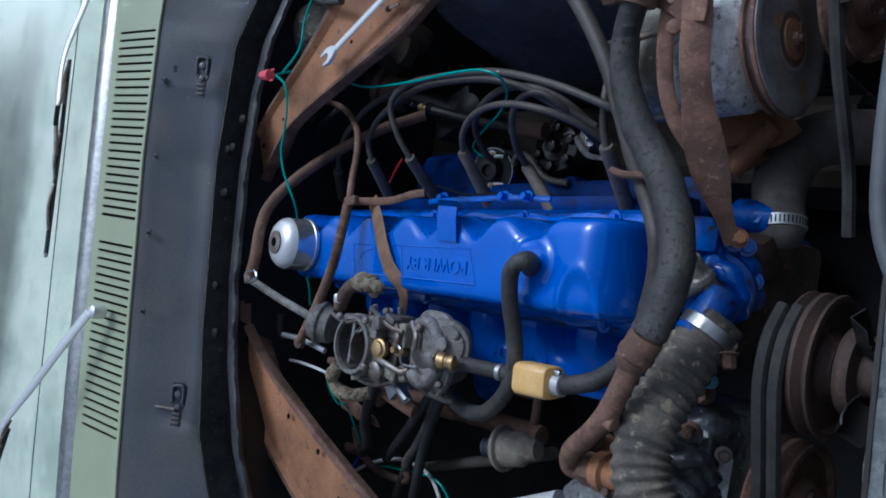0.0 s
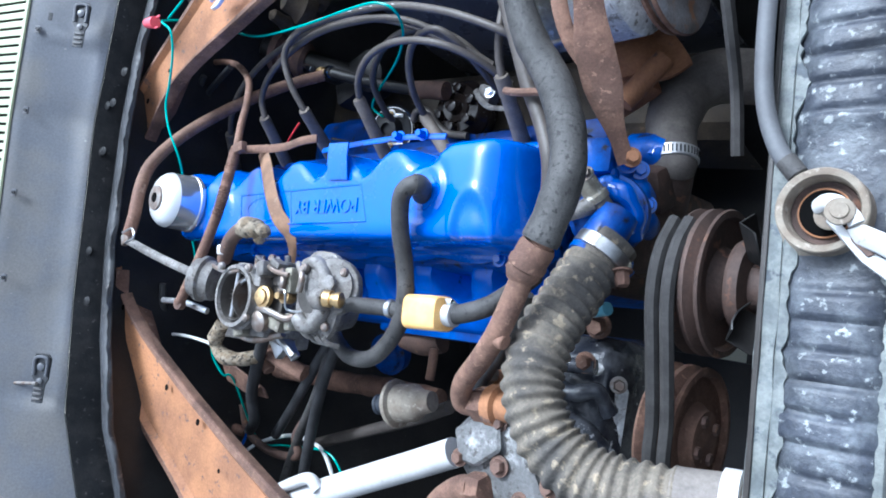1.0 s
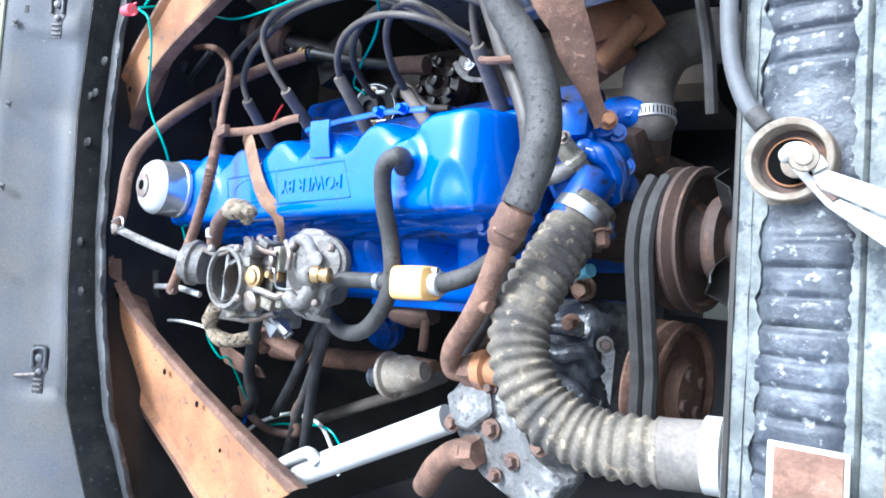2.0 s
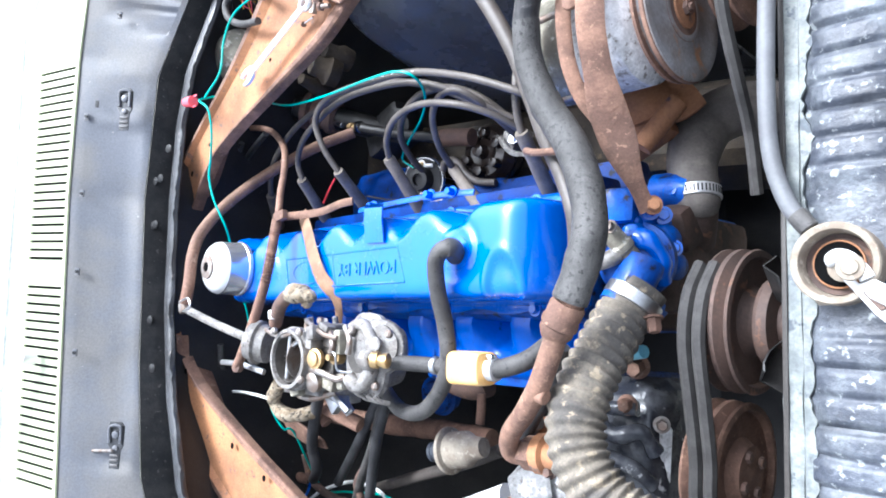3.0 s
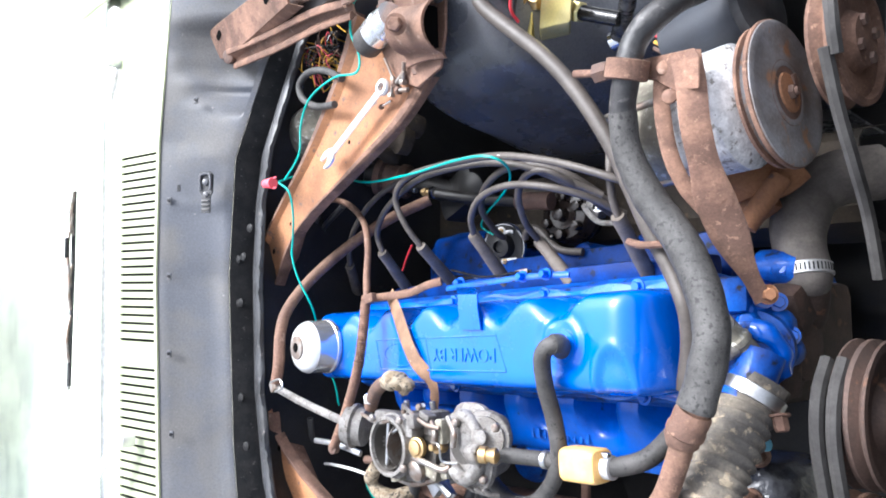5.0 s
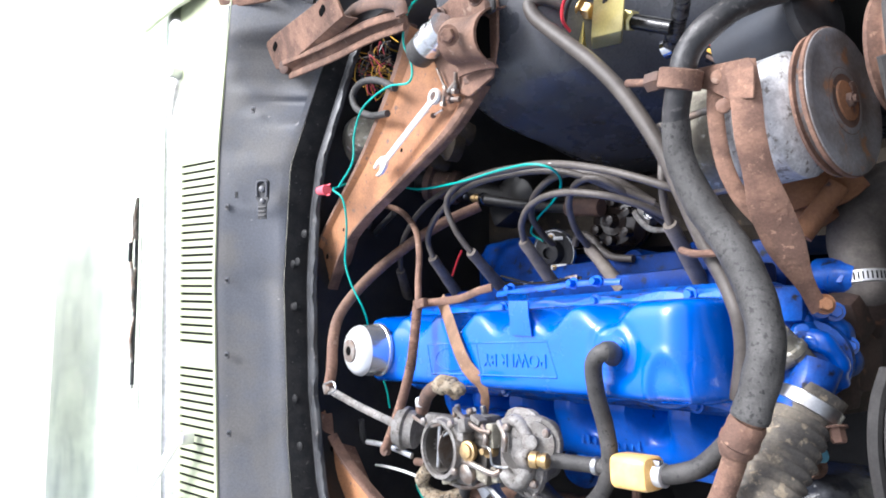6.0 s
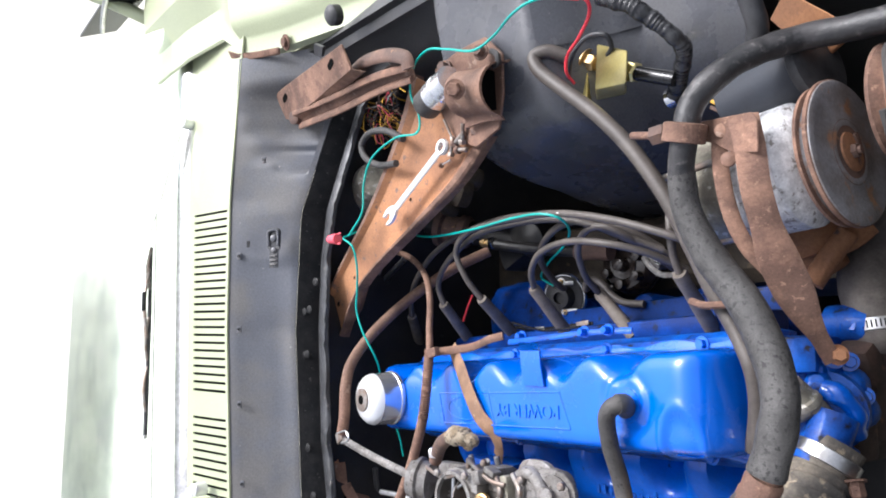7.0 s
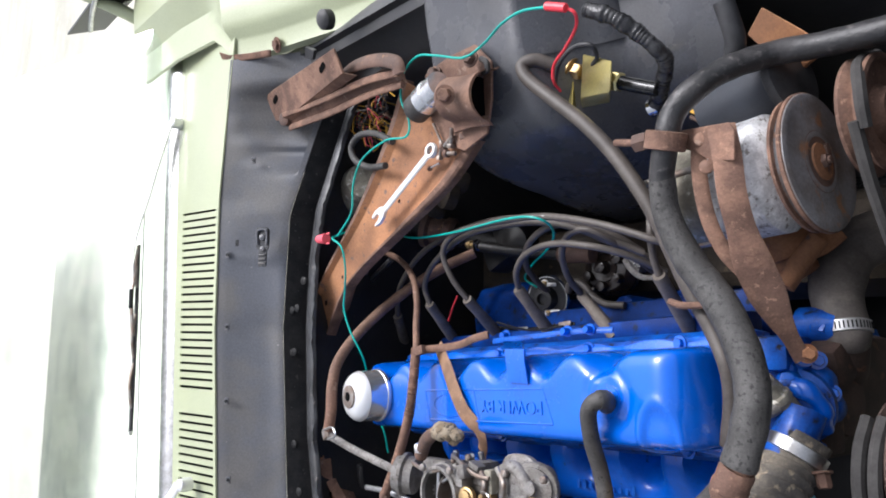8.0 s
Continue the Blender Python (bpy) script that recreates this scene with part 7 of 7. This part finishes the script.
# white bar lying under the compressor
wb_ = thing("jack_handle", "white painted steel bar with a looped end", "bar", (0.017, -0.328, 0.86))
part("bar", tube([(0.165, -0.268, 0.865), (0.115, -0.294, 0.87), (0.031, -0.337, 0.88), (-0.089, -0.399, 0.89), (-0.199, -0.459, 0.895)], 0.0165, 16, 5), WHITE_STEEL, wb_)
part("loop", tube([(-0.013, -0.357, 0.9), (-0.025, -0.347, 0.905), (-0.053, -0.359, 0.905), (-0.1, -0.387, 0.905), (-0.137, -0.417, 0.905), (-0.155, -0.445, 0.9)], 0.0075, 12, 6), WHITE_STEEL, wb_)

# smog valve canister
pv = thing("check_valve", "rusty canister check valve with an open pipe end", "valve", (0.053, -0.241, 0.84))
va, vb = Vector((0.031, -0.245, 0.85)), Vector((0.114, -0.224, 0.84))
vd = (vb - va).normalized()
part("canister", lathe(va + vd * 0.012, vd, [(0, 0.014), (0.002, 0.028), (0.005, 0.0295), (0.008, 0.029), (0.010, 0.023), (0.035, 0.022), (0.045, 0.015), (0.06, 0.012)], 32), DUSTY_STEEL, pv)
part("open_pipe", lathe(va - vd * 0.012, vd, [(0.02, 0.004), (0.004, 0.0095), (0.0, 0.0105), (0.0, 0.0125), (0.004, 0.0125), (0.005, 0.0115), (0.008, 0.012), (0.028, 0.012)], 24), BLUE_GREY, pv)
part("stem", tube([(0.051, -0.211, 0.8), (0.052, -0.193, 0.8), (0.051, -0.172, 0.8)], 0.006, 10, 4), RUST, pv)
single("exhaust_elbow", tube([(-0.021, -0.166, 0.78), (0.018, -0.168, 0.785), (0.044, -0.16, 0.78)], 0.018, 14, 5), RUST_DARK, "dark rusty exhaust boss", "exhaust")
single("radiator_rod", tube([(-0.225, -0.366, 0.76), (-0.094, -0.313, 0.77), (0.023, -0.267, 0.785), (0.091, -0.237, 0.8)], 0.0085, 12, 6), LEADS, "grey tube running under the manifold", "tube")

# ---- hanging hoses and cables on the carburettor side ----
for pts, r, m_, lab in (
    ([(-0.13, -0.179, 0.93), (-0.184, -0.228, 0.9), (-0.234, -0.285, 0.87), (-0.248, -0.327, 0.85), (-0.285, -0.353, 0.83)], 0.0085, RUBBER, "black vacuum hose hanging from the carburetor"),
    ([(-0.051, -0.175, 0.88), (-0.104, -0.219, 0.86), (-0.179, -0.287, 0.83), (-0.245, -0.352, 0.81)], 0.0075, RUBBER, "black cable running down past the manifold"),
    ([(-0.042, -0.181, 0.88), (-0.099, -0.249, 0.85), (-0.146, -0.323, 0.82), (-0.176, -0.397, 0.8)], 0.008, RUBBER, "black cable running down past the manifold"),
    ([(-0.069, -0.192, 0.87), (-0.12, -0.261, 0.84), (-0.187, -0.34, 0.81), (-0.235, -0.421, 0.79)], 0.007, RUBBER_OLD, "dusty cable running down past the manifold"),
    ([(-0.332, -0.323, 0.82), (-0.317, -0.366, 0.81), (-0.264, -0.383, 0.8), (-0.197, -0.372, 0.8), (-0.194, -0.341, 0.81), (-0.156, -0.3, 0.82)], 0.0065, RUST_DARK, "brown looping tube under the carburetor"),
    ([(-0.411, -0.391, 0.8), (-0.386, -0.376, 0.8), (-0.357, -0.376, 0.79)], 0.009, RUST, "short rusty pipe stub"),
):
    single("hanging_hose", tube(pts, r, 12, 8), m_, lab, "hose")
lvr = thing("choke_lever", "brown rusty linkage plate under the carburetor", "linkage", (-0.288, -0.277, 0.86))
part("lever_plate", plate([(-0.31, -0.258, 0.88), (-0.287, -0.251, 0.88), (-0.224, -0.276, 0.86), (-0.217, -0.29, 0.855), (-0.269, -0.292, 0.86), (-0.307, -0.281, 0.87)], (0, 0, -0.005)), RUST, lvr)
part("lever_pin", rod((-0.211, -0.224, 0.88), (-0.189, -0.245, 0.875), 0.009, 12), RUST, lvr)
part("lever_arm", tube([(-0.192, -0.217, 0.885), (-0.141, -0.227, 0.88), (-0.114, -0.235, 0.87)], 0.011, 10, 5), RUST, lvr)
part("lever_bar", rod((-0.359, -0.214, 0.87), (-0.257, -0.202, 0.875), 0.007, 10), RUST_DARK, lvr)
single("flat_steel_bar", tube([(-0.351, -0.17, 0.97), (-0.286, -0.166, 0.97), (-0.225, -0.171, 0.965)], 0.0045, 8, 5, 0.7), STEEL, "bright flat throttle arm", "lever")
single("curl_spring", tube([(-0.485, -0.274, 0.84), (-0.494, -0.255, 0.845), (-0.467, -0.242, 0.845), (-0.453, -0.257, 0.84), (-0.48, -0.268, 0.838)], 0.004, 8, 6), RUST_DARK, "small rusty curled spring", "spring")
single("motor_mount", block((-0.446, -0.393, 0.7), (0.09, 0.06, 0.06), Matrix.Rotation(0.4, 4, "Z"), 0.012), BLUE_CAST, "blue painted engine mount below the manifold", "engine mount")
single("fuel_pump", lathe((-0.168, -0.206, 0.66), (0.2, -0.3, 1), [(0, 0.032), (0.02, 0.034), (0.022, 0.028), (0.03, 0.026), (0.034, 0.014)], 24), BLUE_CAST, "blue painted fuel pump on the block", "fuel pump")
for pts in ([(-0.58, -0.377, 0.93), (-0.624, -0.449, 0.9), (-0.605, -0.498, 0.88), (-0.523, -0.489, 0.86), (-0.442, -0.461, 0.86)], [(-0.559, -0.364, 0.92), (-0.601, -0.434, 0.9), (-0.597, -0.476, 0.88)], [(-0.482, 0.206, 0.9), (-0.514, 0.173, 0.89), (-0.508, 0.126, 0.87)], [(-0.394, 0.212, 0.9), (-0.498, 0.183, 0.88), (-0.524, 0.159, 0.87)], [(-0.444, -0.151, 0.93), (-0.453, -0.188, 0.92), (-0.467, -0.208, 0.9)]):
    single("firewall_line", tube(pts, 0.0055, 8, 8), BLACK_SATIN, "thin black line along the firewall", "tube")

# ---- wires ----
def wire(name, pts, r, material, label):
    return single(name, tube(pts, r, 8, 8), material, label, "wire")


wire("teal_wire", [(0.159, 0.432, 1.04), (0.115, 0.444, 1.04), (0.079, 0.442, 1.04), (0.033, 0.436, 1.03), (-0.009, 0.432, 1.03), (-0.067, 0.454, 1.03), (-0.117, 0.47, 1.03), (-0.169, 0.464, 1.02), (-0.193, 0.434, 1.01), (-0.185, 0.398, 1), (-0.193, 0.375, 1), (-0.238, 0.377, 1.01), (-0.293, 0.357, 1.02), (-0.321, 0.321, 1.02), (-0.326, 0.275, 1.02), (-0.363, 0.24, 1.025)], 0.0017, TEAL, "thin teal wire draped over the brace to a wire nut")
wire("teal_wire", [(-0.379, 0.237, 1.027), (-0.354, 0.22, 1.022), (-0.358, 0.187, 1.012), (-0.381, 0.15, 1), (-0.392, 0.12, 0.995), (-0.378, 0.083, 0.99), (-0.363, 0.043, 0.975), (-0.39, 0.013, 0.95), (-0.402, -0.042, 0.93), (-0.38, -0.087, 0.92), (-0.382, -0.124, 0.91)], 0.0017, TEAL, "thin teal wire hanging from the wire nut to the cap")
wire("teal_wire", [(-0.379, 0.239, 1.027), (-0.383, 0.253, 0.99), (-0.344, 0.251, 0.94), (-0.269, 0.234, 0.93), (-0.15, 0.229, 0.935), (-0.049, 0.231, 0.94), (0.016, 0.227, 0.945), (0.037, 0.218, 0.93), (0.009, 0.209, 0.89), (-0.056, 0.2, 0.84), (-0.142, 0.188, 0.79), (-0.193, 0.171, 0.76), (-0.173, 0.155, 0.752)], 0.0017, TEAL, "thin teal wire looping over the leads to the coil")
wire("teal_wire", [(-0.258, -0.203, 0.93), (-0.293, -0.237, 0.91), (-0.288, -0.268, 0.89), (-0.287, -0.277, 0.87), (-0.306, -0.374, 0.8), (-0.242, -0.369, 0.79), (-0.142, -0.353, 0.79), (-0.105, -0.383, 0.78)], 0.0017, TEAL, "thin teal wire under the carburetor")
wire("red_wire", [(0.174, 0.427, 1.035), (0.188, 0.417, 1.03), (0.171, 0.412, 1.01), (0.125, 0.411, 0.98), (0.086, 0.408, 0.96), (0.074, 0.393, 0.95), (0.066, 0.386, 0.93)], 0.002, RED, "bright red wire to the starter solenoid")
single("butt_connector", rod((0.157, 0.433, 1.042), (0.183, 0.422, 1.037), 0.005, 12), RED, "red crimp connector joining two wires", "connector")
nut = thing("wire_nut", "pale red plastic wire nut joining teal wires", "wire nut", (-0.413, 0.241, 1.026))
na, nb = Vector((-0.426, 0.241, 1.03)), Vector((-0.375, 0.238, 1.027))
part("shell", lathe(na, nb - na, [(0, 0.0058), (0.002, 0.0072), (0.012, 0.008), (0.024, 0.0092), (0.028, 0.0088)], 14), PINK, nut)
for k in (-1, 1):
    part("nut_wing", block(na.lerp(nb, 0.65) + Vector((0, 0.0085 * k, 0)), (0.012, 0.003, 0.002), None, 0.001), PINK, nut)
wire("black_wire", [(0.056, 0.395, 0.93), (0.084, 0.411, 0.95), (0.119, 0.419, 0.96), (0.142, 0.415, 0.955), (0.138, 0.406, 0.94), (0.122, 0.403, 0.93)], 0.0028, RUBBER, "black wire looping behind the solenoid")
wire("white_wire", [(-0.498, -0.24, 0.9), (-0.422, -0.229, 0.9), (-0.365, -0.229, 0.89), (-0.328, -0.234, 0.88)], 0.0026, WHITE_WIRE, "short white wire near the carburetor")
wire("white_wire", [(-0.34, -0.404, 0.8), (-0.298, -0.377, 0.8), (-0.237, -0.352, 0.79), (-0.185, -0.348, 0.79), (-0.149, -0.355, 0.79), (-0.125, -0.387, 0.785), (-0.114, -0.417, 0.78)], 0.003, WHITE_WIRE, "white wire below the carburetor")
wire("blue_wire", [(-0.303, -0.349, 0.82), (-0.331, -0.387, 0.81), (-0.369, -0.42, 0.8)], 0.0025, BLUE, "short blue wire below the carburetor")
wire("red_wire", [(-0.356, 0.149, 0.78), (-0.357, 0.128, 0.79), (-0.357, 0.102, 0.8)], 0.002, RED, "thin red wire behind the cover")
wire("white_tie", [(-0.002, 0.086, 0.865), (-0.073, 0.082, 0.865), (-0.16, 0.095, 0.85)], 0.0018, BLACK_PLASTIC, "thin black wire along the plug deck")

# starter solenoid
so = thing("starter_solenoid", "yellow zinc plated starter solenoid on the apron", "solenoid", (0.069, 0.402, 0.88))
s0, s1, s2, s3 = Vector((0.104, 0.42, 0.93)), Vector((0.149, 0.395, 0.925)), Vector((0.108, 0.371, 0.89)), Vector((0.05, 0.388, 0.89))
ex_ = (s1 - s0).normalized()
ey_ = (s0 - s3)
ey_ = (ey_ - ex_ * ey_.dot(ex_)).normalized()
ez_ = ex_.cross(ey_)
sc_ = (s0 + s1 + s2 + s3) / 4
ez_ = ez_ if ez_.z > 0 else -ez_
part("case", plate([(0.111, 0.42, 0.935), (0.157, 0.396, 0.935), (0.144, 0.363, 0.925), (0.096, 0.369, 0.925)], (-0.030, 0.002, -0.034), 0.0015), GOLD_ZINC, so)
part("side_plate", plate([(0.059, 0.422, 0.91), (0.071, 0.419, 0.91), (0.067, 0.371, 0.91), (0.051, 0.379, 0.91)], (-0.004, -0.004, -0.012), 0.001), GOLD_ZINC, so)
part("stud_hex", hexbolt(sc_ + ex_ * 0.024 - ez_ * 0.012, ex_, 0.0125, 0.012, False), GOLD_ZINC, so)
part("stud", tube([sc_ + ex_ * 0.034 - ez_ * 0.012, sc_ + ex_ * 0.06 - ez_ * 0.016, sc_ + ex_ * 0.085 - ez_ * 0.02], 0.009, 12, 4), BLACK_PLASTIC, so)
part("left_nut", hexbolt(sc_ - ex_ * 0.042 - ez_ * 0.008, ex_, 0.011, 0.014, True), BRASS, so)
part("left_boot", rod(sc_ - ex_ * 0.065 - ez_ * 0.008, sc_ - ex_ * 0.042 - ez_ * 0.008, 0.0115, 14), CHROME, so)
part("foot_bolt", hexbolt((0.044, 0.377, 0.885), (0.3, -0.3, 1), 0.007, 0.007, True), BRASS, so)
part("cable_tie", lathe((0.144, 0.357, 0.85), (1, 0.1, 0), [(0, 0.01), (0.002, 0.0125), (0.014, 0.0125), (0.016, 0.01)], 16), CHROME, so)
single("taped_loom", tube([(0.149, 0.453, 0.97), (0.178, 0.436, 0.96), (0.193, 0.42, 0.94), (0.207, 0.399, 0.92), (0.206, 0.388, 0.9), (0.187, 0.375, 0.88), (0.161, 0.356, 0.86)], 0.0095, 14, 26, wobble=0.25, shape=lambda s: 1 + 0.05 * math.sin(s * 900 + 4 * math.sin(s * 160))), TAPE, "wiring loom wrapped in crinkled black tape", "wiring loom")
# regulator box, brackets and leads behind the alternator
ra_, rb2 = Vector((0.225, 0.327, 0.84)), Vector((0.322, 0.341, 0.85))
rg = thing("ignition_can", "blue grey steel can behind the alternator", "canister", ra_)
part("can", lathe(ra_, rb2 - ra_, [(0, 0.03), (0.004, 0.038), (0.093, 0.039)], 32), BLUE_GREY, rg)
part("can_rim", lathe(ra_ + (rb2 - ra_).normalized() * 0.093, rb2 - ra_, [(0, 0.039), (0.002, 0.042), (0.011, 0.042), (0.013, 0.036)], 32), RUBBER, rg, "black end rim")
single("headlamp_bracket", plate([(0.278, 0.407, 0.85), (0.302, 0.427, 0.86), (0.34, 0.389, 0.85), (0.359, 0.367, 0.84), (0.321, 0.353, 0.83), (0.3, 0.374, 0.835)], (0, 0, -0.006)), RUST_ORANGE, "orange rusted sheet bracket behind the hose", "bracket")
single("apron_tube", tube([(0.295, 0.419, 0.92), (0.296, 0.397, 0.91), (0.294, 0.382, 0.9), (0.285, 0.369, 0.89)], 0.011, 12, 6), RUBBER, "black rubber tube on the apron", "hose")
for k, (mm, off) in enumerate(((RED, 0), (RED, 6), (YELLOW, -14), (RUST_DARK, -22), (PINK, 10))):
    wire("harness_wire", [Vector(p) for p in ((0.212, 0.342, 0.87), (0.23, 0.33, 0.87), (0.244, 0.322, 0.868), (0.261, 0.312, 0.865))] if k < 2 and off == 0 else [Vector((0.217, 0.342, 0.87)) + Vector((0.002, off * 0.0009, 0.002 * k)), Vector((0.236, 0.331, 0.868)) + Vector((0.002, off * 0.0011, 0.001)), Vector((0.259, 0.318, 0.866)) + Vector((0, off * 0.0012, 0))], 0.0022, mm, "loose coloured wire behind the alternator")
single("alternator_stay", tube([(0.31, 0.359, 0.88), (0.3, 0.344, 0.87), (0.283, 0.335, 0.86)], 0.004, 8, 5), RUST_DARK, "thin rusty stay behind the alternator", "bracket")
# harness in the corner under the hinge
hr = random.Random(9)
hc0 = Vector((-0.377, 0.461, 0.955))
for k in range(64):
    p0 = hc0 + Vector((hr.uniform(-0.045, 0.03), hr.uniform(-0.025, 0.03), hr.uniform(-0.015, 0.02)))
    p1 = p0 + Vector((hr.uniform(-0.01, 0.03), hr.uniform(-0.03, 0.03), hr.uniform(-0.005, 0.02)))
    p2 = p1 + Vector((hr.uniform(-0.02, 0.03), hr.uniform(-0.035, 0.02), -0.015))
    wire("harness_wire", [p0 - Vector((0.01, 0, 0.03)), p0, p1, p2], 0.0009, (YELLOW, BLACK_PLASTIC, RUST_DARK, PINK, LEADS, BLACK_PLASTIC, YELLOW, RUST_STEEL)[k % 8], "thin frayed harness wire in the firewall corner")
single("harness_hose", tube([(-0.226, 0.374, 1.003), (-0.265, 0.394, 1.003), (-0.301, 0.406, 1.003), (-0.339, 0.409, 1.003), (-0.362, 0.395, 1.003), (-0.347, 0.37, 1.003), (-0.299, 0.348, 1.003), (-0.247, 0.34, 1.003)], 0.0056, 12, 8), RUBBER_OLD, "curled grey hose below the hood hinge", "hose")
bm_ = thing("blower_motor", "pale grey blower motor housing on the firewall", "blower", (-0.459, 0.335, 0.92))
bax = Vector((0.9, 0.25, 0.35))
part("housing", lathe((-0.535, 0.318, 0.90), bax, [(0, 0.02), (0.004, 0.034), (0.012, 0.04), (0.06, 0.041), (0.062, 0.045), (0.07, 0.045), (0.072, 0.041), (0.125, 0.040), (0.14, 0.034), (0.145, 0.02)], 32), ALU_DIRT, bm_)
part("housing_band", lathe(Vector((-0.535, 0.318, 0.90)) + bax.normalized() * 0.03, bax, [(0, 0.041), (0.001, 0.0425), (0.009, 0.0425), (0.010, 0.041)], 32), STEEL_OLD, bm_)
gr = random.Random(3)
for c, r in (((-0.337, 0.328, 0.8), 0.024), ((-0.38, 0.307, 0.8), 0.014), ((-0.333, 0.356, 0.78), 0.02), ((-0.363, 0.337, 0.79), 0.02)):
    single("steering_gear", lathe(c, (gr.uniform(-0.5, 0.5), 0.2, 1), [(0, r), (0.02, r * 1.1), (0.03, r * 0.8), (0.05, r * 0.7), (0.055, r * 0.3)], 20), BROWN_OLIVE, "dusty brown steering part deep in the bay", "steering part")

# steering column and box deep behind the leads
stc = thing("steering_box", "steering box and column blackened for shade deep in the bay", "steering box", (-0.329, 0.249, 0.68))
# box, column and cover plate get the depth's shade as a near-black colour
part("box", block((-0.31, 0.244, 0.69), (0.10, 0.07, 0.06), Matrix.Rotation(0.4, 4, "Z"), 0.012), NEAR_BLACK, stc)
part("column", rod((-0.31, 0.244, 0.69), (-0.473, 0.291, 0.8), 0.022, 16), NEAR_BLACK, stc)
part("cover_plate", lathe((-0.259, 0.243, 0.72), (0.1, -0.2, 1), [(0, 0.03), (0.006, 0.03), (0.008, 0.024), (0.014, 0.012)], 20), NEAR_BLACK, stc)
part("column_collar", lathe((-0.40, 0.27, 0.75), Vector((-0.163, 0.047, 0.11)), [(0, 0.026), (0.006, 0.032), (0.02, 0.032), (0.024, 0.027), (0.05, 0.027), (0.054, 0.036), (0.066, 0.036), (0.07, 0.024)], 24), RUST_DARK, stc, "rusty stepped collar on the column")
rail_bm = sheet([[(x, 0.13, 0.50 + w), (x, 0.15, 0.585 + w), (x, 0.17, 0.60 + w), (x, 0.255, 0.60 + w), (x, 0.27, 0.585 + w), (x, 0.29, 0.50 + w)] for x, w in ((-0.44, 0.05), (-0.36, 0.03), (-0.25, 0.01), (-0.1, 0.0), (0.05, 0.0), (0.2, -0.02), (0.3, -0.04))], (0, 0, -0.004))
single("frame_rail", rail_bm, BROWN_OLIVE, "dusty brown pressed frame rail below the leads", "frame rail", kind="structure", sharp=30)
